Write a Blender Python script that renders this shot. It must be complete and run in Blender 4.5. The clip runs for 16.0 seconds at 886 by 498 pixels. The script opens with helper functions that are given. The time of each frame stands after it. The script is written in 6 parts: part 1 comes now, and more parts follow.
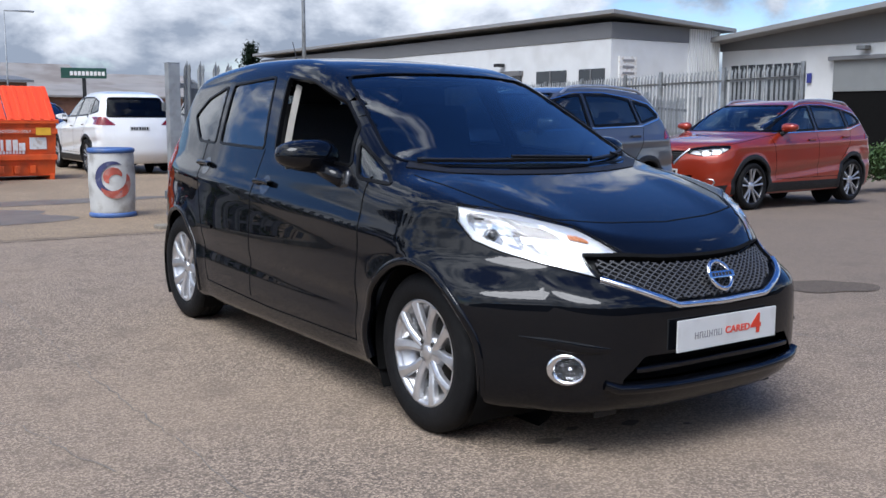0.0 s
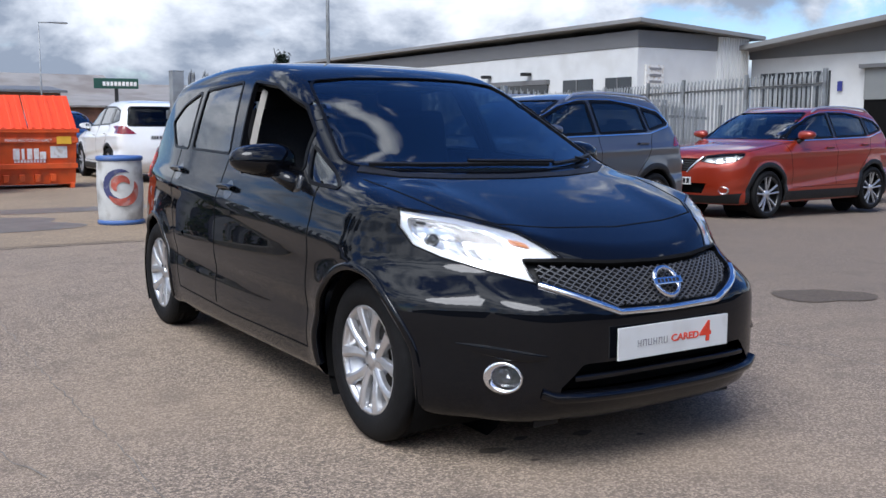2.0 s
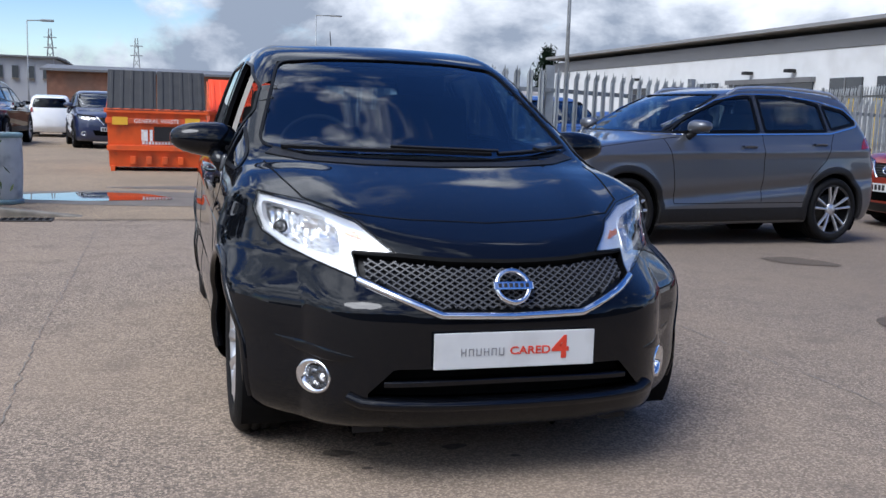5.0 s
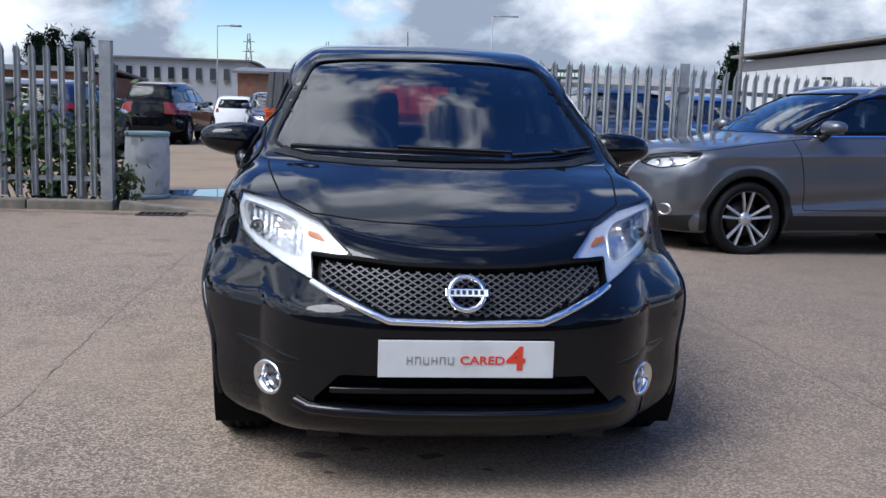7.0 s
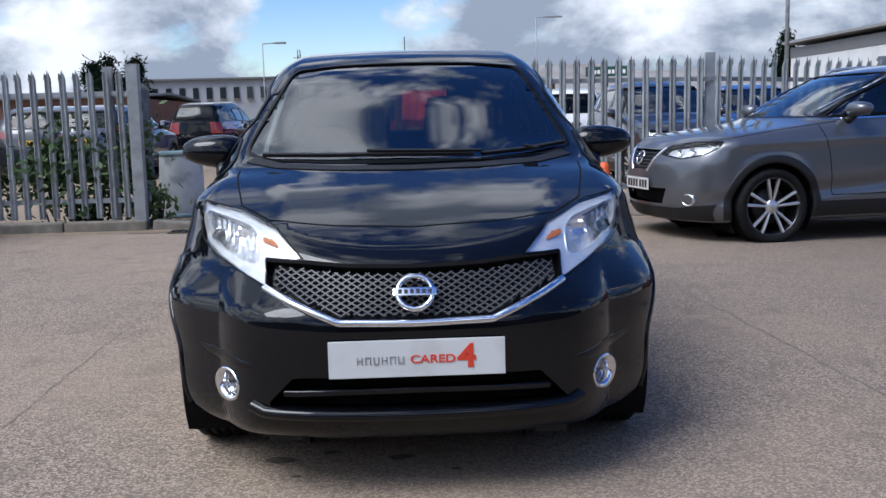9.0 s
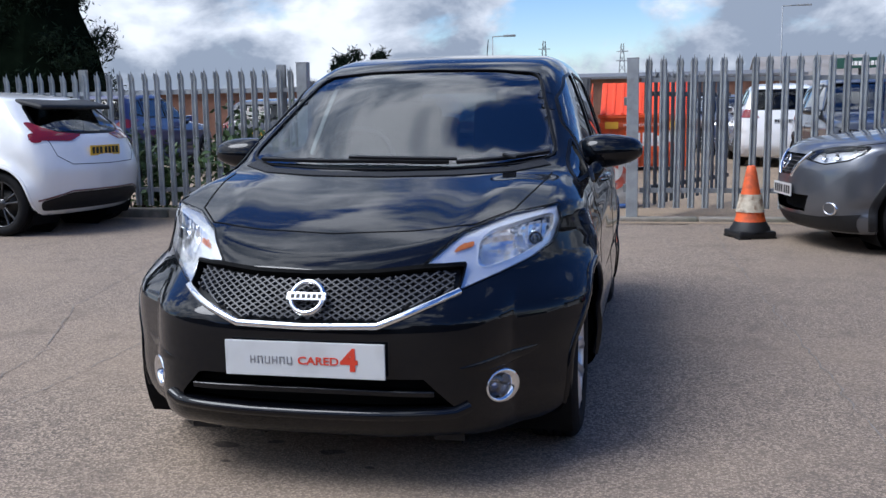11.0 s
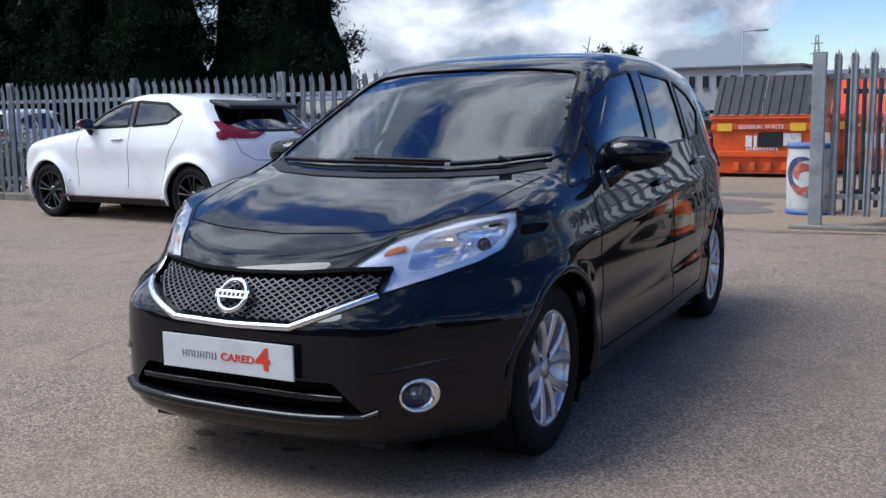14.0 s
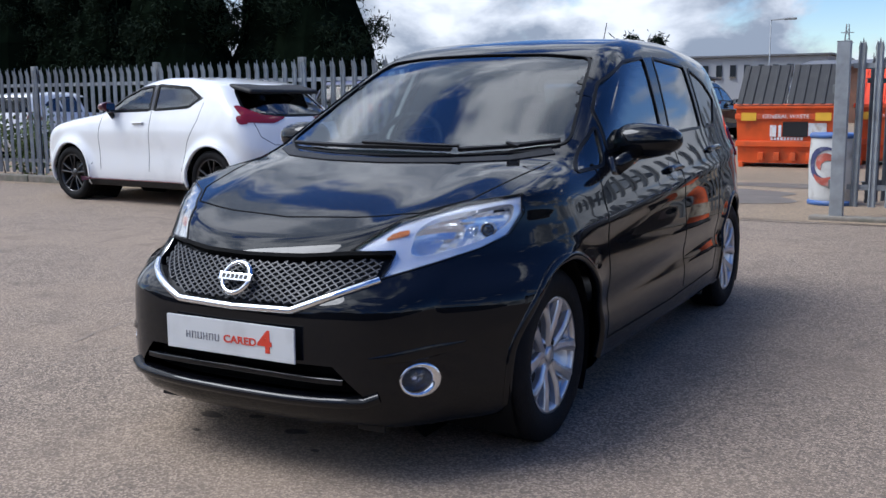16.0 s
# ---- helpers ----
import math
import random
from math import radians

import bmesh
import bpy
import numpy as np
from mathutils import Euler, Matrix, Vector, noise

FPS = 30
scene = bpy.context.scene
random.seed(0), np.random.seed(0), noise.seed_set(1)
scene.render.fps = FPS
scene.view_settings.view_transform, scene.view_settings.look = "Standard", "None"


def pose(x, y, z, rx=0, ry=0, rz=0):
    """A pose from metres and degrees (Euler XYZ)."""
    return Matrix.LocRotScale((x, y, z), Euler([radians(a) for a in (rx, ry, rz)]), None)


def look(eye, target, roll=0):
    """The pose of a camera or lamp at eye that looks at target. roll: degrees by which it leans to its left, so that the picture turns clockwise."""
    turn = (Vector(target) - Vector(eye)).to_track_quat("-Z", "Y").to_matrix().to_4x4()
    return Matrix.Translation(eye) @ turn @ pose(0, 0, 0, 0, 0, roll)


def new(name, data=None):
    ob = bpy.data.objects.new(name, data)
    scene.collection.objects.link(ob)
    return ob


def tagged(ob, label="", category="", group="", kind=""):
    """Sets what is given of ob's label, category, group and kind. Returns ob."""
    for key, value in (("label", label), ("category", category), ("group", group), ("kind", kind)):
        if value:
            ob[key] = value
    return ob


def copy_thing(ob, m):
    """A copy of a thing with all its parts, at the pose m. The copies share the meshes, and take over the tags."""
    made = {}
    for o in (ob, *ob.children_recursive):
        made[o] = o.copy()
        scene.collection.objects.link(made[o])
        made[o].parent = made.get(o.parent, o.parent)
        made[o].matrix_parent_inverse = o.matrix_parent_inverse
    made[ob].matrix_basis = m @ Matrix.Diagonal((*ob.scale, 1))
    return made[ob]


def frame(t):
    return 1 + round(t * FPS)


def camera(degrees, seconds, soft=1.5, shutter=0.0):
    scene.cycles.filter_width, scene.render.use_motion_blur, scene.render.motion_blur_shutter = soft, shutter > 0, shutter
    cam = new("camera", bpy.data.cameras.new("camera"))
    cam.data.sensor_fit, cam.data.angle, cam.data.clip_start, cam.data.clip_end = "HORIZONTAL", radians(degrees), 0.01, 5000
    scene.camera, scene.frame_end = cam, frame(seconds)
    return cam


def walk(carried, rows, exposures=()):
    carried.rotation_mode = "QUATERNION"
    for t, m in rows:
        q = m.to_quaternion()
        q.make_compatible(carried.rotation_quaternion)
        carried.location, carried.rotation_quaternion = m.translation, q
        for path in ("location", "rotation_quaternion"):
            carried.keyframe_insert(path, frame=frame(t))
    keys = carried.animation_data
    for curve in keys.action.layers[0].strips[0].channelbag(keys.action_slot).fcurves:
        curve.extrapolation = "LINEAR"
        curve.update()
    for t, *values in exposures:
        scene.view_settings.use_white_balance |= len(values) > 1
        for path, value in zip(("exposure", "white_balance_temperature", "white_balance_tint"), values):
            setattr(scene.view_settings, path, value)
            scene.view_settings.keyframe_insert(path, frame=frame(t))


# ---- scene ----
cam = camera(48.5, 16.0)
PATH = [
    (0, (-2.771, -3.04, 1.189), (-1.655, -1.402, 0.923), 0.2),
    (0.5, (-2.763, -3.042, 1.188), (-1.647, -1.403, 0.923), 0.3),
    (1, (-2.714, -3.072, 1.18), (-1.608, -1.424, 0.927), 0.5),
    (1.5, (-2.6, -3.098, 1.19), (-1.505, -1.442, 0.945), 0.3),
    (2, (-2.459, -3.169, 1.165), (-1.399, -1.491, 0.918), 0.1),
    (2.5, (-2.267, -3.244, 1.179), (-1.284, -1.521, 0.926), -0.1),
    (3, (-2.032, -3.409, 1.188), (-1.119, -1.647, 0.938), 0.1),
    (5.5, (-0.866, -3.543, 1.142), (-0.415, -1.614, 0.862), 1.8),
    (6, (-0.712, -3.534, 1.151), (-0.358, -1.587, 0.861), 1.4),
    (6.5, (-0.539, -3.558, 1.154), (-0.248, -1.6, 0.872), 1.0),
    (7, (-0.355, -3.574, 1.166), (-0.161, -1.603, 0.889), 1.8),
    (7.5, (-0.294, -3.608, 1.163), (-0.089, -1.637, 0.895), -0.4),
    (8, (-0.279, -3.622, 1.156), (-0.111, -1.647, 0.885), -1.2),
    (8.5, (-0.186, -3.611, 1.143), (-0.055, -1.633, 0.876), -1.3),
    (11, (1.058, -3.585, 1.196), (0.636, -1.649, 0.922), -0.9),
    (11.5, (1.331, -3.546, 1.206), (0.76, -1.651, 0.921), 0.4),
    (12, (1.527, -3.401, 1.189), (0.873, -1.534, 0.891), 0.9),
    (12.5, (1.702, -3.314, 1.198), (0.95, -1.484, 0.9), 0.5),
    (13, (1.91, -3.276, 1.204), (1.061, -1.484, 0.947), 0.7),
    (13.5, (1.989, -3.213, 1.191), (1.093, -1.444, 0.928), -0.8),
    (14, (2.013, -3.153, 1.189), (1.099, -1.394, 0.92), -0.9),
    (14.5, (2.043, -3.145, 1.189), (1.12, -1.394, 0.901), -0.5),
    (15, (2.067, -3.149, 1.186), (1.113, -1.412, 0.915), -0.6),
    (15.5, (2.08, -3.145, 1.181), (1.121, -1.413, 0.894), -0.6),
    (16, (2.069, -3.118, 1.18), (1.114, -1.385, 0.886), -0.4),
]
walk(cam, [(t, look(eye, target, roll)) for t, eye, target, roll in PATH], [(0, -0.12, 5900, 11), (3, -0.13, 5880, 11), (6, -0.12, 5840, 11), (11, -0.17, 5780, 11), (16, -0.17, 5800, 11)])

# ---- light ----
SUN_AZ, SUN_EL = radians(238.0), radians(54.0)      # where the sun stands, from +y over +x


def cloudy_sky():
    w = bpy.data.worlds.new("sky")
    scene.world = w
    w.use_nodes = True
    nt = w.node_tree
    nt.nodes.clear()
    N, L = nt.nodes.new, nt.links.new
    sky = N("ShaderNodeTexSky")
    sky.sky_type, sky.sun_disc = "NISHITA", False
    sky.sun_elevation, sky.sun_rotation = SUN_EL, SUN_AZ
    sky.air_density, sky.dust_density, sky.ozone_density = 1.0, 0.3, 2.0
    tc = N("ShaderNodeTexCoord")
    sep = N("ShaderNodeSeparateXYZ")
    L(tc.outputs["Generated"], sep.inputs[0])
    up = N("ShaderNodeMath"); up.operation = "MAXIMUM"; up.inputs[1].default_value = 0.0
    L(sep.outputs["Z"], up.inputs[0])
    tall = N("ShaderNodeMath"); tall.operation = "MULTIPLY"; tall.inputs[1].default_value = 1.6
    L(up.outputs[0], tall.inputs[0])
    flat = N("ShaderNodeCombineXYZ")
    L(sep.outputs["X"], flat.inputs["X"]); L(sep.outputs["Y"], flat.inputs["Y"]); L(tall.outputs[0], flat.inputs["Z"])

    def layer(scale, detail, rough, offset):
        mp = N("ShaderNodeMapping")
        mp.inputs["Location"].default_value = offset
        n = N("ShaderNodeTexNoise")
        n.inputs["Scale"].default_value, n.inputs["Detail"].default_value = scale, detail
        n.inputs["Roughness"].default_value = rough
        n.inputs["Distortion"].default_value = 0.2
        L(flat.outputs[0], mp.inputs[0]); L(mp.outputs[0], n.inputs["Vector"])
        return n.outputs["Fac"]
    # more cloud towards the horizon
    hz = N("ShaderNodeMath"); hz.operation = "SUBTRACT"; hz.inputs[0].default_value = 1.0
    L(up.outputs[0], hz.inputs[1])
    hz4 = N("ShaderNodeMath"); hz4.operation = "POWER"; hz4.inputs[1].default_value = 4.0
    L(hz.outputs[0], hz4.inputs[0])
    cover = layer(3.3, 9, 0.56, (3.1, 1.7, 0))
    body = layer(6.0, 8, 0.55, (9.0, 4.0, 2))
    mask = N("ShaderNodeMapRange")
    mask.interpolation_type = "SMOOTHSTEP"
    mask.inputs["From Min"].default_value, mask.inputs["From Max"].default_value = 0.492, 0.575
    more = N("ShaderNodeMath"); more.operation = "MULTIPLY_ADD"; more.inputs[1].default_value = 0.125
    L(hz4.outputs[0], more.inputs[0]); L(cover, more.inputs[2])
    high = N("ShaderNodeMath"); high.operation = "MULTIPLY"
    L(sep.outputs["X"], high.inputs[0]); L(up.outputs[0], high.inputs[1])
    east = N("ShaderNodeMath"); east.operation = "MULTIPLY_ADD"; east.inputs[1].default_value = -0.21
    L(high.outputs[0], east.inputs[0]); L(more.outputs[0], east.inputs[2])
    clear = N("ShaderNodeMath"); clear.operation = "MULTIPLY_ADD"; clear.inputs[1].default_value = -0.035
    L(up.outputs[0], clear.inputs[0]); L(east.outputs[0], clear.inputs[2])
    sunward = N("ShaderNodeVectorMath"); sunward.operation = "DOT_PRODUCT"
    L(tc.outputs["Generated"], sunward.inputs[0])
    sunward.inputs[1].default_value = (math.sin(SUN_AZ) * math.cos(SUN_EL), math.cos(SUN_AZ) * math.cos(SUN_EL), math.sin(SUN_EL))
    near = N("ShaderNodeMath"); near.operation = "MAXIMUM"; near.inputs[1].default_value = 0.0
    L(sunward.outputs["Value"], near.inputs[0])
    near4 = N("ShaderNodeMath"); near4.operation = "POWER"; near4.inputs[1].default_value = 5.0
    L(near.outputs[0], near4.inputs[0])
    veil = N("ShaderNodeMath"); veil.operation = "MULTIPLY_ADD"; veil.inputs[1].default_value = 0.14
    L(near4.outputs[0], veil.inputs[0]); L(clear.outputs[0], veil.inputs[2])
    L(veil.outputs[0], mask.inputs["Value"])
    ramp = N("ShaderNodeValToRGB")
    ramp.color_ramp.elements[0].position, ramp.color_ramp.elements[1].position = 0.42, 0.58
    ramp.color_ramp.elements[0].color = (3.9, 4.4, 5.2, 1)
    ramp.color_ramp.elements[1].color = (11.8, 11.9, 12.0, 1)
    L(body, ramp.inputs[0])
    lift = N("ShaderNodeMath"); lift.operation = "MULTIPLY_ADD"; lift.inputs[1].default_value, lift.inputs[2].default_value = 1.3, 0.95
    L(near4.outputs[0], lift.inputs[0])
    thin = N("ShaderNodeMath"); thin.operation = "MULTIPLY_ADD"; thin.inputs[1].default_value = 0.55
    L(up.outputs[0], thin.inputs[0]); L(lift.outputs[0], thin.inputs[2])
    lit = N("ShaderNodeVectorMath"); lit.operation = "SCALE"
    L(ramp.outputs[0], lit.inputs[0]); L(thin.outputs[0], lit.inputs["Scale"])
    blue = N("ShaderNodeHueSaturation")
    blue.inputs["Hue"].default_value, blue.inputs["Saturation"].default_value, blue.inputs["Value"].default_value = 0.515, 1.3, 1.6
    L(sky.outputs[0], blue.inputs["Color"])
    mix = N("ShaderNodeMix"); mix.data_type = "RGBA"
    L(mask.outputs[0], mix.inputs["Factor"]); L(blue.outputs[0], mix.inputs["A"]); L(lit.outputs[0], mix.inputs["B"])
    bg = N("ShaderNodeBackground"); bg.inputs["Strength"].default_value = 0.1
    out = N("ShaderNodeOutputWorld")
    L(mix.outputs["Result"], bg.inputs[0]); L(bg.outputs[0], out.inputs[0])


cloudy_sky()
sun = new("sun", bpy.data.lights.new("sun", "SUN"))
sun.data.energy, sun.data.angle, sun.data.color = 3.4, radians(34), (1.0, 0.965, 0.92)
away = Vector((math.sin(SUN_AZ) * math.cos(SUN_EL), math.cos(SUN_AZ) * math.cos(SUN_EL), math.sin(SUN_EL)))
sun.matrix_world = look(away * 60, (0, 0, 0))

# ---- materials ----


def material(name, base, rough=0.5, metal=0.0, coat=0.0, vary=0.0, scale=6.0, bump=0.0, bump_scale=80.0, dirt=None, dirt_amount=0.0, dirt_scale=2.0,
             transmission=0.0, spread=0.0, emit=0.0):
    """Base colour with fine grain (vary), broad stains (dirt), relief (bump) and, for repeats, a spread between objects."""
    m = bpy.data.materials.new(name)
    m.use_nodes = True
    nt = m.node_tree
    N, L = nt.nodes.new, nt.links.new
    p = nt.nodes["Principled BSDF"]
    p.inputs["Base Color"].default_value = (*base, 1)
    p.inputs["Roughness"].default_value, p.inputs["Metallic"].default_value = rough, metal
    p.inputs["Coat Weight"].default_value, p.inputs["Coat Roughness"].default_value = coat, 0.02
    p.inputs["Transmission Weight"].default_value = transmission
    if emit:
        p.inputs["Emission Color"].default_value, p.inputs["Emission Strength"].default_value = (*base, 1), emit
    tc = N("ShaderNodeTexCoord")
    colour = None

    def noise_at(s, detail=6.0):
        n = N("ShaderNodeTexNoise")
        n.inputs["Scale"].default_value, n.inputs["Detail"].default_value = s, detail
        L(tc.outputs["Object"], n.inputs["Vector"])
        return n.outputs["Fac"]
    if vary or spread:
        hsv = N("ShaderNodeHueSaturation")
        hsv.inputs["Color"].default_value = (*base, 1)
        rng = N("ShaderNodeMapRange")
        rng.inputs["From Min"].default_value, rng.inputs["From Max"].default_value = 0.25, 0.75
        rng.inputs["To Min"].default_value, rng.inputs["To Max"].default_value = 1 - vary, 1 + vary
        L(noise_at(scale), rng.inputs["Value"])
        value = rng.outputs[0]
        if spread:
            info = N("ShaderNodeObjectInfo")
            r2 = N("ShaderNodeMapRange")
            r2.inputs["To Min"].default_value, r2.inputs["To Max"].default_value = 1 - spread, 1 + spread
            L(info.outputs["Random"], r2.inputs["Value"])
            mul = N("ShaderNodeMath"); mul.operation = "MULTIPLY"
            L(value, mul.inputs[0]); L(r2.outputs[0], mul.inputs[1])
            value = mul.outputs[0]
        L(value, hsv.inputs["Value"])
        colour = hsv.outputs[0]
    if dirt:
        mask = N("ShaderNodeMapRange")
        mask.interpolation_type = "SMOOTHSTEP"
        mask.inputs["From Min"].default_value, mask.inputs["From Max"].default_value = 0.48, 0.68
        mask.inputs["To Max"].default_value = dirt_amount
        L(noise_at(dirt_scale, 8), mask.inputs["Value"])
        mix = N("ShaderNodeMix"); mix.data_type = "RGBA"
        mix.inputs["A"].default_value, mix.inputs["B"].default_value = (*base, 1), (*dirt, 1)
        L(mask.outputs[0], mix.inputs["Factor"])
        if colour:
            L(colour, mix.inputs["A"])
        colour = mix.outputs["Result"]
    if colour:
        L(colour, p.inputs["Base Color"])
    if bump:
        b = N("ShaderNodeBump")
        b.inputs["Strength"].default_value, b.inputs["Distance"].default_value = bump, 0.01
        L(noise_at(bump_scale), b.inputs["Height"])
        L(b.outputs[0], p.inputs["Normal"])
    return m


def tarmac(name, light, dark, stain, speckle=170.0, side_shade=None):
    """Worn asphalt: pale and dark stones, broad stains, a rough grain, optional painted shade towards +x."""
    m = bpy.data.materials.new(name)
    m.use_nodes = True
    nt = m.node_tree
    N, L = nt.nodes.new, nt.links.new
    p = nt.nodes["Principled BSDF"]
    tc = N("ShaderNodeTexCoord")

    def tex(kind, s, detail=4.0):
        n = N(kind)
        n.inputs["Scale"].default_value = s
        if kind == "ShaderNodeTexNoise":
            n.inputs["Detail"].default_value = detail
        L(tc.outputs["Object"], n.inputs["Vector"])
        return n

    def blend(a, b, fac):
        x = N("ShaderNodeMix"); x.data_type = "RGBA"
        for key, v in (("A", a), ("B", b)):
            if isinstance(v, tuple):
                x.inputs[key].default_value = (*v, 1)
            else:
                L(v, x.inputs[key])
        L(fac, x.inputs["Factor"])
        return x.outputs["Result"]

    def step(src, lo, hi, top=1.0):
        r = N("ShaderNodeMapRange")
        r.inputs["From Min"].default_value, r.inputs["From Max"].default_value, r.inputs["To Max"].default_value = lo, hi, top
        L(src, r.inputs["Value"])
        return r.outputs[0]
    cells = tex("ShaderNodeTexVoronoi", speckle)
    hue = N("ShaderNodeSeparateColor")
    L(cells.outputs["Color"], hue.inputs[0])
    c = blend(dark, light, step(hue.outputs[0], 0.15, 0.85))
    c = blend(c, tuple(0.55 * v for v in dark), step(cells.outputs["Distance"], 0.35, 0.75, 0.55))
    c = blend(c, stain, step(tex("ShaderNodeTexNoise", 0.55, 9).outputs["Fac"], 0.45, 0.72, 0.55))
    c = blend(c, tuple(0.8 * v for v in dark), step(tex("ShaderNodeTexNoise", 3.5, 9).outputs["Fac"], 0.52, 0.75, 0.5))
    # Shade on the +x side, put into the colour as a broad gradient
    if side_shade:
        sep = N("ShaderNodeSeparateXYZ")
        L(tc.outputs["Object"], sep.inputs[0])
        c = blend(c, tuple(0.9 * v for v in dark), step(sep.outputs["X"], side_shade[0], side_shade[1], side_shade[2]))
    L(c, p.inputs["Base Color"])
    p.inputs["Roughness"].default_value = 0.88
    p.inputs["Specular IOR Level"].default_value = 0.3
    b = N("ShaderNodeBump")
    b.inputs["Strength"].default_value, b.inputs["Distance"].default_value = 0.38, 0.006
    L(cells.outputs["Distance"], b.inputs["Height"])
    L(b.outputs[0], p.inputs["Normal"])
    return m


M = {}
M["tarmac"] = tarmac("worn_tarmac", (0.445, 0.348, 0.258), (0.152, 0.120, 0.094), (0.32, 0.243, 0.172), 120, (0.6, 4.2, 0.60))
M["concrete"] = tarmac("yard_concrete", (0.40, 0.30, 0.20), (0.25, 0.19, 0.13), (0.17, 0.13, 0.09), 60)
M["kerb"] = material("kerb_concrete", (0.21, 0.185, 0.15), 0.9, vary=0.3, scale=9, bump=0.6, bump_scale=60, dirt=(0.12, 0.12, 0.09), dirt_amount=0.8, dirt_scale=3, spread=0.12)
M["paint_black"] = material("black_paint", (0.002, 0.0025, 0.004), 0.6, coat=1.0)
M["paint_black"].node_tree.nodes["Principled BSDF"].inputs["Specular IOR Level"].default_value = 0.02
M["paint_black"].node_tree.nodes["Principled BSDF"].inputs["Coat IOR"].default_value = 1.41
M["paint_grey"] = material("grey_metallic_paint", (0.12, 0.125, 0.14), 0.32, metal=0.65, coat=1.0, vary=0.03, scale=300)
M["paint_red"] = material("red_metallic_paint", (0.30, 0.028, 0.008), 0.32, metal=0.4, coat=1.0, vary=0.03, scale=300)
M["paint_white"] = material("white_paint", (0.82, 0.82, 0.80), 0.3, coat=1.0, dirt=(0.6, 0.6, 0.58), dirt_amount=0.3)
M["paint_navy"] = material("navy_paint", (0.012, 0.02, 0.06), 0.3, coat=1.0)
M["paint_blue"] = material("blue_paint", (0.02, 0.06, 0.22), 0.3, coat=1.0)
M["paint_purple"] = material("purple_blue_paint", (0.03, 0.035, 0.11), 0.3, coat=1.0)
M["paint_darkgrey"] = material("dark_grey_paint", (0.035, 0.037, 0.042), 0.3, metal=0.4, coat=1.0)
M["paint_silver"] = material("silver_paint", (0.45, 0.46, 0.48), 0.3, metal=0.6, coat=1.0)
M["plastic"] = material("black_plastic", (0.012, 0.012, 0.013), 0.5, vary=0.2, scale=40, bump=0.15, bump_scale=400)
M["gloss_plastic"] = material("glossy_black_plastic", (0.02, 0.02, 0.021), 0.2, coat=0.5)
M["liner"] = material("wheel_arch_liner", (0.006, 0.006, 0.006), 0.9, vary=0.3, scale=20)
M["seal"] = material("window_rubber", (0.003, 0.003, 0.0033), 0.35, vary=0.2, scale=30)
M["rubber"] = material("tyre_rubber", (0.008, 0.008, 0.0085), 0.7, vary=0.25, scale=30, bump=0.25, bump_scale=120, dirt=(0.016, 0.015, 0.014), dirt_amount=0.25, dirt_scale=6)
M["alloy"] = material("silver_alloy", (0.62, 0.62, 0.63), 0.3, metal=0.8, coat=0.4, vary=0.08, scale=30)
M["alloy_black"] = material("black_alloy", (0.012, 0.012, 0.013), 0.3, coat=0.6, vary=0.1, scale=30)
M["steel_disc"] = material("brake_disc_steel", (0.05, 0.048, 0.045), 0.5, metal=0.8, vary=0.3, scale=20)
M["chrome"] = material("chrome", (0.82, 0.83, 0.85), 0.06, metal=1.0)
M["reflector"] = material("lamp_reflector", (0.82, 0.83, 0.85), 0.22, metal=0.45, bump=0.5, bump_scale=22)
M["lamp_silver"] = material("silvered_lamp_housing", (0.95, 0.95, 0.94), 0.24, metal=0.6)
M["fluted"] = material("fluted_lamp_reflector", (0.95, 0.95, 0.95), 0.14, metal=0.75)
M["fog_bowl"] = material("dark_fog_reflector", (0.20, 0.20, 0.205), 0.2, metal=0.9)
M["grille"] = material("grille_plastic", (0.06, 0.06, 0.063), 0.42, vary=0.1, scale=40)
M["grille"].node_tree.nodes["Principled BSDF"].inputs["Specular IOR Level"].default_value = 0.35
M["amber"] = material("amber_lamp", (0.5, 0.15, 0.03), 0.2, coat=0.5)
M["red_lamp"] = material("red_lamp", (0.20, 0.006, 0.005), 0.15, coat=1.0)


def thin_glass(name, tint, gloss=1.0, least=0.085):
    """A thin pane: it lets light through, tinted, and mirrors more of it at a slant."""
    m = bpy.data.materials.new(name)
    m.use_nodes = True
    nt = m.node_tree
    nt.nodes.clear()
    N, L = nt.nodes.new, nt.links.new
    tr, gl, lw, mx, out = N("ShaderNodeBsdfTransparent"), N("ShaderNodeBsdfGlossy"), N("ShaderNodeLayerWeight"), N("ShaderNodeMixShader"), N("ShaderNodeOutputMaterial")
    lw.inputs["Blend"].default_value = 0.5
    po, fr = N("ShaderNodeMath"), N("ShaderNodeMath")
    po.operation, fr.operation = "POWER", "MULTIPLY_ADD"
    po.inputs[1].default_value, fr.inputs[1].default_value, fr.inputs[2].default_value = 4.0, 0.9, least
    L(lw.outputs["Facing"], po.inputs[0]); L(po.outputs[0], fr.inputs[0])
    tr.inputs[0].default_value, gl.inputs[0].default_value = (*tint, 1), (gloss, gloss, gloss, 1)
    gl.inputs["Roughness"].default_value = 0.0
    L(fr.outputs[0], mx.inputs[0]); L(tr.outputs[0], mx.inputs[1]); L(gl.outputs[0], mx.inputs[2]); L(mx.outputs[0], out.inputs[0])
    return m


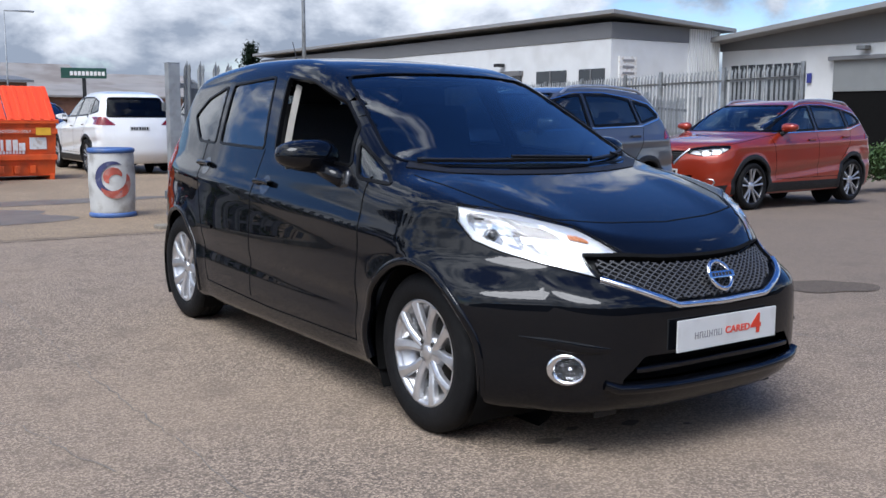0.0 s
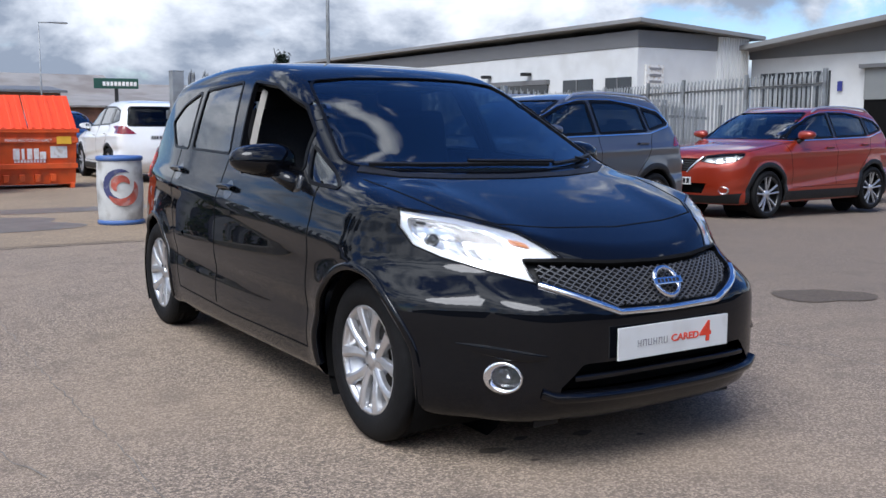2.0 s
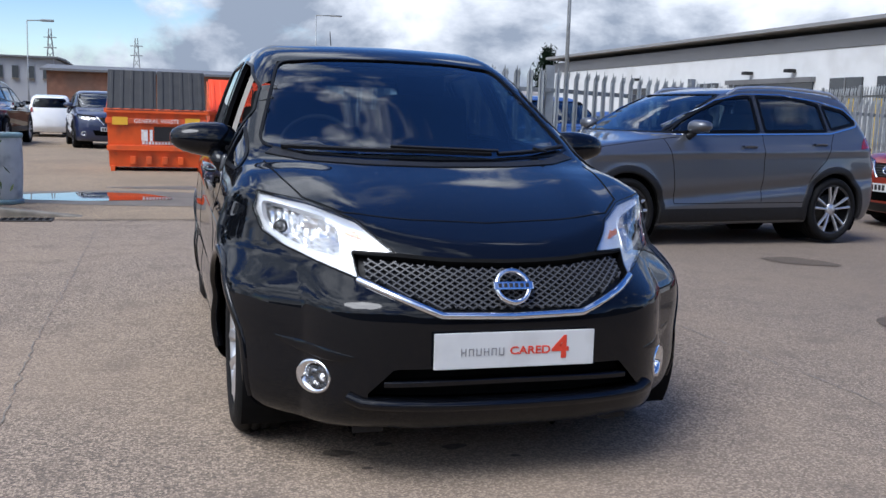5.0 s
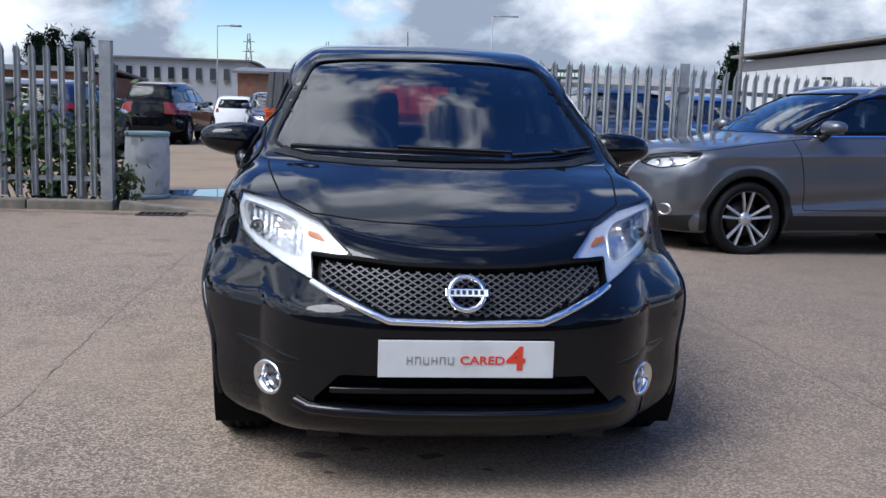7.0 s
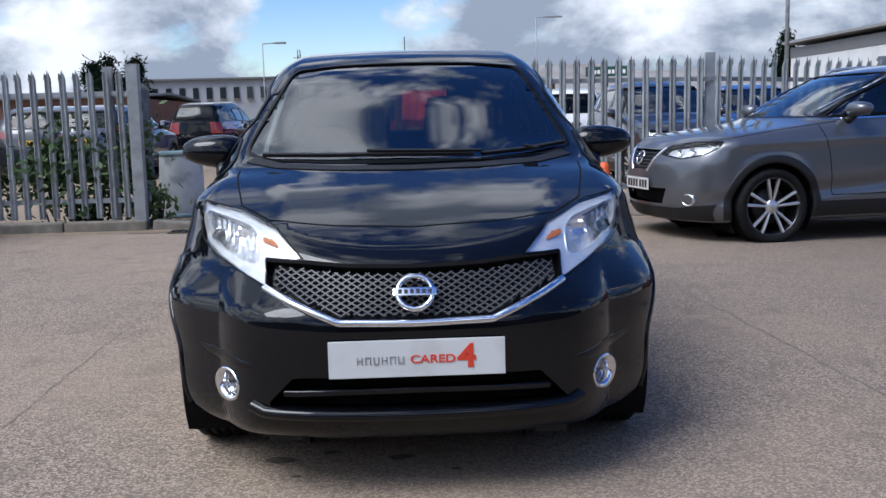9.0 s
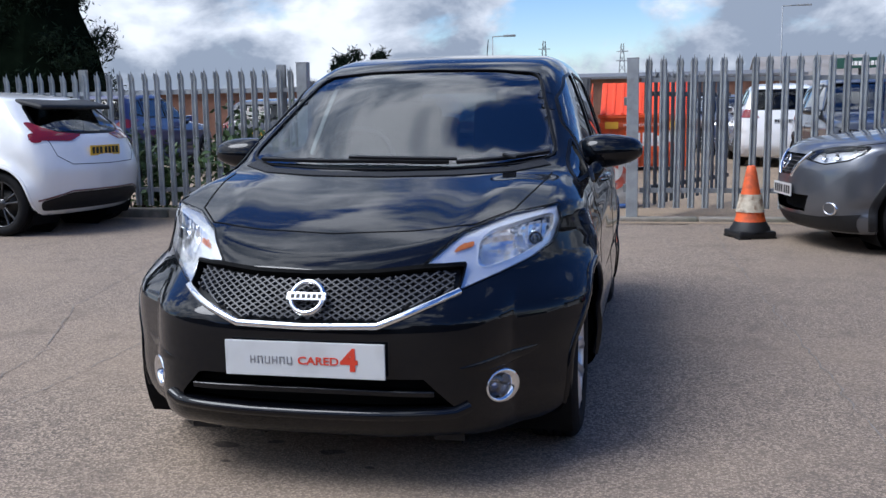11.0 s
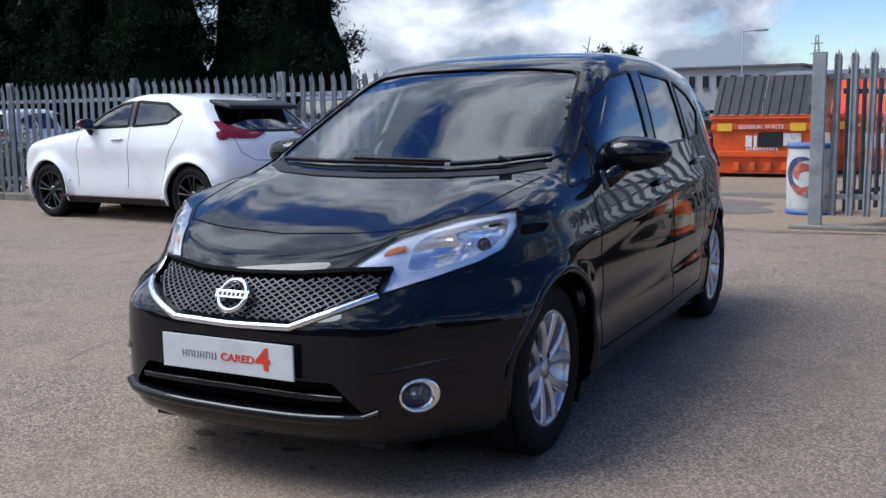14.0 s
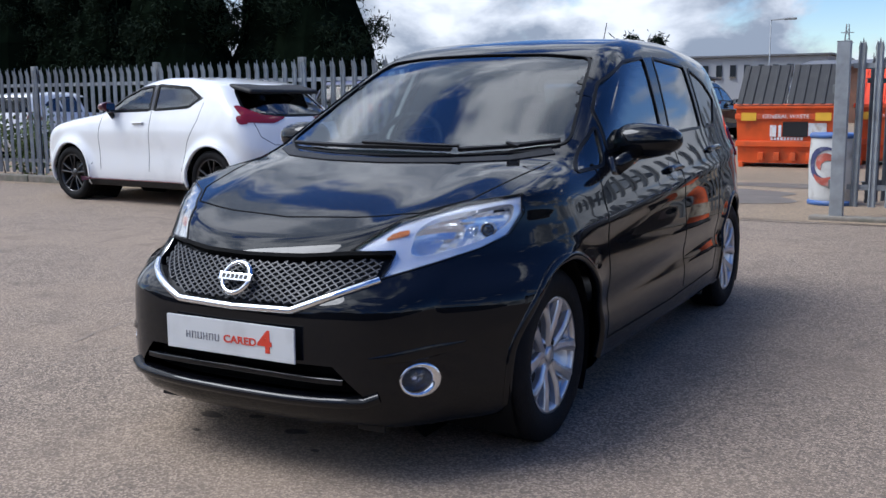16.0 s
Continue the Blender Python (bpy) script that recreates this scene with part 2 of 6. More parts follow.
M["clear"] = thin_glass("clear_lens", (0.97, 0.975, 0.98), 1.0, 0.03)
M["glass"] = thin_glass("tinted_glass", (0.64, 0.74, 0.78))
M["glass_rear"] = thin_glass("rear_glass", (0.62, 0.66, 0.67))
M["glass_dark"] = thin_glass("privacy_glass", (0.40, 0.44, 0.46))
M["glass_far"] = thin_glass("dull_rear_glass", (0.30, 0.33, 0.35), 0.3)
M["trim"] = material("cabin_trim", (0.02, 0.02, 0.022), 0.7, vary=0.2, scale=15, bump=0.2, bump_scale=200)
M["headlining"] = material("pale_headlining", (0.34, 0.32, 0.29), 0.9, vary=0.1, scale=20)
M["fabric"] = material("seat_fabric", (0.03, 0.03, 0.033), 0.95, vary=0.3, scale=200, bump=0.3, bump_scale=300)
M["plate_white"] = material("white_plate", (0.62, 0.63, 0.62), 0.35, coat=0.4, dirt=(0.45, 0.45, 0.43), dirt_amount=0.4, dirt_scale=7)
M["plate_yellow"] = material("yellow_plate", (0.75, 0.45, 0.03), 0.4, coat=0.3, vary=0.05)
M["ink_grey"] = material("grey_ink", (0.22, 0.22, 0.23), 0.5)
M["ink_red"] = material("red_ink", (0.62, 0.05, 0.02), 0.5)
M["mirror_red"] = material("dark_red_mirror_paint", (0.10, 0.012, 0.012), 0.3, coat=1.0)
M["ink_black"] = material("black_ink", (0.01, 0.01, 0.011), 0.5)
M["ink_blue"] = material("blue_ink", (0.03, 0.04, 0.22), 0.5)
M["ink_white"] = material("white_ink", (0.78, 0.78, 0.76), 0.5, dirt=(0.6, 0.3, 0.2), dirt_amount=0.5, dirt_scale=9)
M["galvanised"] = material("galvanised_steel", (0.30, 0.315, 0.32), 0.55, metal=0.45, vary=0.22, scale=7, bump=0.1, bump_scale=60, dirt=(0.17, 0.17, 0.165), dirt_amount=0.6, dirt_scale=4, spread=0.15)
M["galv_dark"] = material("weathered_steel", (0.16, 0.17, 0.175), 0.6, metal=0.4, vary=0.25, scale=7, spread=0.15, dirt=(0.10, 0.07, 0.05), dirt_amount=0.5, dirt_scale=4)
M["orange"] = material("orange_skip_paint", (0.72, 0.10, 0.015), 0.45, vary=0.12, scale=5, dirt=(0.30, 0.07, 0.03), dirt_amount=0.55, dirt_scale=3, bump=0.05, bump_scale=30)
M["orange_lid"] = material("orange_plastic_lid", (0.85, 0.07, 0.015), 0.4, vary=0.06, scale=5)
M["lid_black"] = material("black_plastic_lid", (0.014, 0.0145, 0.016), 0.6, vary=0.35, scale=6, dirt=(0.035, 0.033, 0.03), dirt_amount=0.4, dirt_scale=4)
M["swirl_red"] = material("faded_red_swirl", (0.42, 0.09, 0.06), 0.6, vary=0.25, scale=9, dirt=(0.45, 0.35, 0.32), dirt_amount=0.5, dirt_scale=12)
M["swirl_blue"] = material("faded_navy_swirl", (0.045, 0.05, 0.13), 0.6, vary=0.25, scale=9, dirt=(0.3, 0.3, 0.33), dirt_amount=0.5, dirt_scale=12)
M["label_yellow"] = material("yellow_label", (0.75, 0.42, 0.03), 0.5, vary=0.1)
M["label_white"] = material("white_label", (0.7, 0.7, 0.68), 0.5, dirt=(0.4, 0.3, 0.2), dirt_amount=0.6, dirt_scale=12)
M["barrel"] = material("white_barrel_plastic", (0.55, 0.55, 0.53), 0.6, vary=0.12, scale=5, dirt=(0.28, 0.26, 0.23), dirt_amount=0.8, dirt_scale=4)
M["barrel_plain"] = material("grey_barrel_plastic", (0.50, 0.52, 0.51), 0.6, vary=0.12, scale=5, dirt=(0.24, 0.25, 0.25), dirt_amount=0.8, dirt_scale=4)
M["barrel_blue"] = material("blue_barrel_rim", (0.06, 0.13, 0.34), 0.5, vary=0.15, scale=8, dirt=(0.2, 0.22, 0.25), dirt_amount=0.4, dirt_scale=9)
M["barrel_teal"] = material("faded_teal_rim", (0.20, 0.30, 0.31), 0.6, vary=0.15, scale=8, dirt=(0.3, 0.32, 0.31), dirt_amount=0.6, dirt_scale=9)
M["cone"] = material("orange_cone", (0.70, 0.11, 0.02), 0.55, vary=0.15, scale=12, dirt=(0.25, 0.06, 0.03), dirt_amount=0.6, dirt_scale=9)
M["cone_band"] = material("worn_cone_band", (0.42, 0.36, 0.27), 0.6, vary=0.3, scale=20, dirt=(0.16, 0.09, 0.05), dirt_amount=0.9, dirt_scale=14)
M["wall_white"] = material("white_render", (0.62, 0.63, 0.63), 0.8, vary=0.05, scale=1.5, dirt=(0.5, 0.5, 0.49), dirt_amount=0.5, dirt_scale=0.6)
M["wall_dark"] = material("plain_dark_wall", (0.07, 0.07, 0.072), 0.7, vary=0.15, scale=0.7)
M["clad_grey"] = material("grey_cladding", (0.16, 0.162, 0.166), 0.6, metal=0.2, vary=0.06, scale=0.7)
M["roof_grey"] = material("grey_roof", (0.22, 0.22, 0.22), 0.6, vary=0.1, scale=0.5)
M["door_grey"] = material("roller_door", (0.2, 0.21, 0.21), 0.6, vary=0.06, scale=2)
M["brick"] = material("red_brown_brick", (0.20, 0.10, 0.065), 0.9, vary=0.25, scale=3, dirt=(0.13, 0.09, 0.07), dirt_amount=0.6, dirt_scale=0.6)
M["asbestos"] = material("pale_sheet_roof", (0.27, 0.25, 0.23), 0.9, vary=0.15, scale=0.6, dirt=(0.17, 0.14, 0.12), dirt_amount=0.7, dirt_scale=0.4)
M["office"] = material("grey_office_wall", (0.36, 0.37, 0.385), 0.8, vary=0.08, scale=0.5)
M["far_glass"] = material("dark_window_glass", (0.03, 0.035, 0.04), 0.1, coat=0.5)
M["yellow"] = material("yellow_paint", (0.75, 0.50, 0.02), 0.5, vary=0.1)
M["sign_green"] = material("green_sign", (0.015, 0.07, 0.05), 0.4, vary=0.1)
M["leaf"] = material("leaf_green", (0.045, 0.085, 0.02), 0.6, vary=0.35, scale=9)
M["leaf_pale"] = material("pale_leaf", (0.12, 0.17, 0.04), 0.6, vary=0.35, scale=9)
M["conifer"] = material("dark_conifer", (0.010, 0.018, 0.010), 0.8, vary=0.4, scale=2)
# Near black: the shade inside a crown is put into this colour
M["conifer_core"] = material("shaded_conifer_core", (0.0035, 0.006, 0.0035), 0.95, vary=0.4, scale=3)
M["bark"] = material("bark", (0.06, 0.045, 0.035), 0.95, vary=0.4, scale=12, bump=0.8, bump_scale=30)
M["water"] = material("puddle_water", (0.03, 0.028, 0.025), 0.02, coat=0.6)
M["wet"] = material("damp_concrete", (0.15, 0.125, 0.095), 0.55, vary=0.25, scale=4)
M["crack"] = material("crack_filler", (0.19, 0.17, 0.145), 0.9, vary=0.3, scale=15)
M["patch"] = material("dark_tarmac_patch", (0.095, 0.072, 0.052), 0.9, vary=0.35, scale=40, bump=0.6, bump_scale=90)
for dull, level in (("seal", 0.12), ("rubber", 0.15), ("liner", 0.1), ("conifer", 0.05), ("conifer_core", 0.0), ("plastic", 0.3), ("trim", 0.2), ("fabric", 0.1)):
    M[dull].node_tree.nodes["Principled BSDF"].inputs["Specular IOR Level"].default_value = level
M["iron"] = material("cast_iron", (0.045, 0.04, 0.035), 0.7, metal=0.5, vary=0.3, scale=30)

# ---- mesh helpers ----


def mesh_of(name, verts, faces, mat, smooth=True):
    me = bpy.data.meshes.new(name)
    me.from_pydata([tuple(v) for v in verts], [], [tuple(int(i) for i in fc) for fc in faces])
    me.materials.append(mat)
    if smooth:
        me.shade_smooth()
    me.update()
    return me


def part(name, bm, mat, parent=None, label=""):
    """Links a bmesh (or a ready mesh) as one object under a thing or part."""
    if isinstance(bm, bmesh.types.BMesh):
        me = bpy.data.meshes.new(name)
        bm.to_mesh(me)
        bm.free()
        me.materials.append(mat)
    else:
        me = bm
    ob = new(name, me)
    ob.parent = parent
    return tagged(ob, label)


def thing(name, m, label, category, group=""):
    ob = new(name)
    ob.matrix_world = m
    return tagged(ob, label, category, group)


def add_box(bm, size, m=None, bevel=0.0):
    """A box of that size, centred on m."""
    r = bmesh.ops.create_cube(bm, size=1.0, matrix=(m or Matrix()) @ Matrix.Diagonal((*size, 1)))
    if bevel:
        edges = list({e for v in r["verts"] for e in v.link_edges})
        bmesh.ops.bevel(bm, geom=edges, offset=bevel, segments=2, affect="EDGES", profile=0.6)
    return bm


def box(size, at=(0, 0, 0), bevel=0.0, m=None):
    bm = bmesh.new()
    return add_box(bm, size, (m or Matrix()) @ Matrix.Translation(at), bevel)


def rod(a, b, r, r2=None, n=10, bm=None):
    """A round bar from a to b."""
    bm = bm or bmesh.new()
    a, b = Vector(a), Vector(b)
    q = (b - a).to_track_quat("Z", "Y").to_matrix().to_4x4()
    bmesh.ops.create_cone(bm, cap_ends=True, segments=n, radius1=r, radius2=r if r2 is None else r2, depth=(b - a).length,
                          matrix=Matrix.Translation((a + b) / 2) @ q)
    return bm


def smooth(bm):
    for fc in bm.faces:
        fc.smooth = True
    return bm


def lathe(profile, n=48, axis="x"):
    """Turns (radius, along) points round an axis."""
    verts, faces = [], []
    k = len(profile)
    for i in range(n):
        a = 2 * math.pi * i / n
        for r, h in profile:
            c, s = r * math.cos(a), r * math.sin(a)
            verts.append((h, c, s) if axis == "x" else (c, s, h))
    for i in range(n):
        j = (i + 1) % n
        for q in range(k - 1):
            faces.append((i * k + q, j * k + q, j * k + q + 1, i * k + q + 1))
    return verts, faces


def curve_of(xs, ys):
    """A smooth curve through control points that never overshoots."""
    xs, ys = np.array(xs, float), np.array(ys, float)
    h, d = np.diff(xs), np.diff(ys) / np.diff(xs)
    m = np.zeros(len(xs))
    m[0], m[-1] = d[0], d[-1]
    for i in range(1, len(xs) - 1):
        if d[i - 1] * d[i] > 0:
            w1, w2 = 2 * h[i] + h[i - 1], h[i] + 2 * h[i - 1]
            m[i] = (w1 + w2) / (w1 / d[i - 1] + w2 / d[i])

    def at(v):
        v = np.asarray(v, float)
        i = np.clip(np.searchsorted(xs, v) - 1, 0, len(xs) - 2)
        return _hermite(v, i, xs, ys, h, m)
    return at


def fair(xs, ys, soft):
    """The curve through control points, blurred over a length so that its curvature runs evenly."""
    base = curve_of(xs, ys)
    grid = np.linspace(min(xs) - 0.4, max(xs) + 0.4, 700)
    k = np.arange(-3, 3.01, 0.5)
    w = np.exp(-k * k / 2)
    val = sum(wi * base(grid + ki * soft) for wi, ki in zip(w, k)) / w.sum()
    step = grid[1] - grid[0]
    slope = np.gradient(val, step)

    def at(v):
        v = np.asarray(v, float)
        i = np.clip(((v - grid[0]) / step).astype(int), 0, len(grid) - 2)
        return _hermite(v, i, grid, val, np.full(len(grid) - 1, step), slope)
    return at


def _hermite(v, i, xs, ys, h, m):
    t = (v - xs[i]) / h[i]
    tc = np.clip(t, 0, 1)
    y = ((1 + 2 * tc) * (1 - tc) ** 2 * ys[i] + tc * (1 - tc) ** 2 * h[i] * m[i]
         + tc * tc * (3 - 2 * tc) * ys[i + 1] + tc * tc * (tc - 1) * h[i] * m[i + 1])
    return y + np.where(t < 0, (v - xs[0]) * m[0], 0) + np.where(t > 1, (v - xs[-1]) * m[-1], 0)


def inside(poly, u, v):
    """Whether the points (u, v) lie in the polygon."""
    poly = np.array(poly, float)
    u, v = np.asarray(u, float), np.asarray(v, float)
    hit = np.zeros(u.shape, bool)
    for (x1, y1), (x2, y2) in zip(poly, np.roll(poly, -1, 0)):
        cross = (y1 > v) != (y2 > v)
        with np.errstate(divide="ignore", invalid="ignore"):
            hit ^= cross & (u < (x2 - x1) * (v - y1) / (y2 - y1) + x1)
    return hit


def rounded(poly, r, n=5):
    """The polygon with its corners rounded."""
    out, k = [], len(poly)
    for i in range(k):
        p, a, b = Vector(poly[i]), Vector(poly[i - 1]), Vector(poly[(i + 1) % k])
        da, db = a - p, b - p
        s = min(r, 0.45 * da.length, 0.45 * db.length)
        p0, p1 = p + da.normalized() * s, p + db.normalized() * s
        for j in range(n + 1):
            t = j / n
            q = (1 - t) ** 2 * p0 + 2 * t * (1 - t) * p + t * t * p1
            out.append((q.x, q.y))
    return out


def grown(poly, d):
    """The polygon pushed outwards by d (inwards if negative)."""
    pts = [Vector(p) for p in poly]
    area = sum(a.x * b.y - b.x * a.y for a, b in zip(pts, pts[1:] + pts[:1]))
    sgn, out, k = (1 if area > 0 else -1), [], len(pts)
    for i in range(k):
        e1, e2 = (pts[i] - pts[i - 1]), (pts[(i + 1) % k] - pts[i])
        if e1.length < 1e-7 or e2.length < 1e-7:
            e1 = e2 = (pts[(i + 1) % k] - pts[i - 1])
        n1, n2 = Vector((e1.y, -e1.x)).normalized(), Vector((e2.y, -e2.x)).normalized()
        nn = (n1 + n2)
        nn = nn.normalized() if nn.length > 1e-6 else n1
        q = pts[i] + nn * sgn * d / max(0.5, nn.dot(n1))
        out.append((q.x, q.y))
    return out

def lettering(text, size, m, mat, parent):
    cu = bpy.data.curves.new("lettering", "FONT")
    cu.body, cu.size, cu.extrude, cu.align_x, cu.align_y = text, size, 0.001, "CENTER", "CENTER"
    cu.materials.append(mat)
    ob = new("lettering", cu)
    ob.parent = parent
    ob.matrix_local = m
    return ob


# ---- vehicles ----


def soft_max(a, b, k):
    h = np.clip(k - np.abs(a - b), 0, None) / k
    return np.maximum(a, b) + h * h * k * 0.25


class Shell:
    """A vehicle's skin, where its field is 0. x across, y back from the front axle, z up."""

    def __init__(self, s):
        self.s = s
        self.top = fair(*zip(*s["top"]), 0.05)
        self.front = fair(*zip(*s["front"]), 0.025)
        self.rear = fair(*zip(*s["rear"]), 0.03)
        self.plan = fair(*zip(*s["plan"]), 0.12)
        self.sect = fair(*zip(*s["sect"]), 0.035)
        self.length = (min(v for _, v in s["front"]) - 0.06, max(v for _, v in s["rear"]) + 0.06)
        self.height = max(v for _, v in s["top"]) + 0.05
        self.half = s["half"]

    def field(self, p):
        s = self.s
        x, y, z = p[..., 0], p[..., 1], p[..., 2]
        ax = np.abs(x)
        wide = self.half * self.plan(y) * self.sect(z)
        for yh in (0.0, s["base"]):
            r = np.hypot(y - yh, z - s["wheel_r"])
            wide = wide + s.get("flare", 0.012) * np.exp(-((r - s["arch"]) / 0.07) ** 2)
        for z0, w0, amp, rise in s.get("creases", ()):
            wide = wide + amp * np.exp(-((z - z0 - rise * y) / w0) ** 2)
        d1 = ax - wide
        t = np.clip((y - s["cowl"] + 0.14) / 0.42, 0, 1)
        back = s.get("hood_bow", 0.1) + (s.get("screen_bow", 0.22) - s.get("hood_bow", 0.1)) * t * t * (3 - 2 * t)
        back = back * np.clip((s["roof_mid"] - y) / 0.6, 0, 1)
        ye = y - back * ax * ax
        slope = (self.top(ye + 0.01) - self.top(ye - 0.01)) / 0.02
        if "ridge" in s:
            x0, k, w, amp = s["ridge"]
            z = z - amp * np.exp(-((ax - x0 - k * y) / w) ** 2) * np.clip((s["cowl"] + 0.1 - y) / 0.3, 0, 1)
        crown = s.get("crown", 0.05)
        crown = crown + (s.get("hood_crown", crown) - crown) * (1 - t * t * (3 - 2 * t))
        d2 = (z - self.top(ye) + crown * ax * ax) / np.sqrt(1 + slope * slope)
        b2, b4 = s.get("nose_bow", (0.45, 0.25))
        bow = b2 * ax ** 2 + b4 * ax ** 4
        if "bumper" in s:
            c2, c6, z0, rise, deep = s["bumper"]
            u = np.clip((z - z0 - rise * ax) / deep, 0, 1)
            low = c2 * ax ** 2 + c6 * np.minimum(ax, 0.62) ** 6 + 0.85 * np.maximum(ax - 0.62, 0)
            bow = low + (np.maximum(bow, low) - low) * u * u * (3 - 2 * u)
        d3 = self.front(z) + bow - y
        d4 = y - self.rear(z) + s.get("tail_bow", 0.16) * ax ** 2 + 0.1 * ax ** 4
        d5 = s["floor"] - z
        d = soft_max(d2, d3, s.get("nose_k", 0.06))
        d = soft_max(d, d4, 0.07)
        d = soft_max(d, d1, s.get("side_k", 0.10))
        return soft_max(d, d5, 0.06)

    def normal(self, p, e=0.002):
        g = np.stack([self.field(p + e * np.eye(3)[i]) - self.field(p - e * np.eye(3)[i]) for i in range(3)], -1) / (2 * e)
        return g

    def skin(self, step):
        """Points and quads of the skin."""
        xs = np.arange(-self.half - 0.08 - step * 0.5, self.half + 0.08 + step, step)
        ys = np.arange(self.length[0], self.length[1] + step, step)
        zs = np.arange(self.s["floor"] - 0.06, self.height + step, step)
        grid = np.stack(np.meshgrid(xs, ys, zs, indexing="ij"), -1)
        f = self.field(grid)
        neg = f < 0
        n = np.array(f.shape) - 1
        corners = [(i, j, k) for i in (0, 1) for j in (0, 1) for k in (0, 1)]
        count = sum(neg[i:i + n[0], j:j + n[1], k:k + n[2]].astype(int) for i, j, k in corners)
        active = (count > 0) & (count < 8)
        ident = -np.ones(active.shape, int)
        ident[active] = np.arange(active.sum())
        cell = np.argwhere(active)
        pts = np.stack([xs[cell[:, 0]], ys[cell[:, 1]], zs[cell[:, 2]]], -1) + step / 2
        for _ in range(4):
            g = self.normal(pts)
            v = self.field(pts)
            move = g * (v / np.maximum((g * g).sum(-1), 0.05))[:, None]
            pts = pts - np.clip(move, -step * 0.6, step * 0.6)
        quads = []
        for axis in range(3):
            o1, o2 = [(1, 2), (2, 0), (0, 1)][axis]
            lo = [slice(1, -1)] * 3
            lo[axis] = slice(0, -1)
            hi = list(lo)
            hi[axis] = slice(1, None)
            a, b = neg[tuple(lo)], neg[tuple(hi)]
            at = np.argwhere(a != b)
            inner = a[a != b]
            base = at.copy()
            for ax2 in range(3):
                if ax2 != axis:
                    base[:, ax2] += 1
            e1, e2 = np.eye(3, dtype=int)[o1], np.eye(3, dtype=int)[o2]
            q = np.stack([ident[tuple((base - d).T)] for d in (e1 + e2, e2, 0 * e1, e1)], -1)
            q[~inner] = q[~inner][:, ::-1]
            quads.append(q[(q >= 0).all(1)])
        return pts, np.concatenate(quads)

    def onto(self, uv, view, lift=0.0):
        """Places on the skin seen in a side view (y, z), from the front or back (x, z) or from above (x, y); lifted off along the normal."""
        uv = np.atleast_2d(np.array(uv, float))
        far = {"right": (0, -self.half - 0.15, 1), "left": (0, self.half + 0.15, -1), "front": (1, self.length[0] - 0.1, 1),
               "rear": (1, self.length[1] + 0.1, -1), "top": (2, self.height + 0.1, -1)}[view]
        axis, start, way = far
        p = np.zeros((len(uv), 3))
        p[:, [i for i in range(3) if i != axis]] = uv
        reach = {0: self.half + 0.1, 1: 2.3, 2: 1.4}[axis]
        ts = np.linspace(0, reach, 56)
        q = np.repeat(p[:, None], 56, 1)
        q[:, :, axis] = start + way * ts
        v = self.field(q)
        first = np.argmax(v < 0, 1)
        miss = ~(v < 0).any(1)
        first[miss] = np.argmin(v[miss], 1)
        lo, hi = ts[np.maximum(first - 1, 0)], ts[first]
        for _ in range(15):
            mid = (lo + hi) / 2
            p[:, axis] = start + way * mid
            neg = self.field(p) < 0
            hi, lo = np.where(neg, mid, hi), np.where(neg, lo, mid)
        p[:, axis] = start + way * hi
        g = self.normal(p)
        g = g / np.linalg.norm(g, axis=1)[:, None]
        return p + lift * g, g


def to_edge(sh, pts, poly, i, j, where, step):
    """Moves the skin's points that lie near an opening's outline onto it, so that the opening has a clean edge."""
    q = pts[:, [i, j]]
    best, near = np.full(len(pts), 9.0), q.copy()
    poly = np.array(poly)
    box_ = (q > poly.min(0) - step).all(1) & (q < poly.max(0) + step).all(1) & where
    idx = np.nonzero(box_)[0]
    for a, b in zip(poly, np.roll(poly, -1, 0)):
        d = b - a
        t = np.clip(((q[idx] - a) @ d) / max(d @ d, 1e-12), 0, 1)
        c = a + t[:, None] * d
        r = np.linalg.norm(q[idx] - c, axis=1)
        hit = r < best[idx]
        best[idx[hit]], near[idx[hit]] = r[hit], c[hit]
    move = idx[best[idx] < 0.74 * step]
    pts[move[:, None], [i, j]] = near[move]
    k = 3 - i - j
    p = pts[move]
    for _ in range(8):
        g = sh.normal(p)[:, k]
        p[:, k] -= np.clip(sh.field(p) / np.where(np.abs(g) < 0.15, np.copysign(0.15, g), g), -0.02, 0.02)
    pts[move] = p


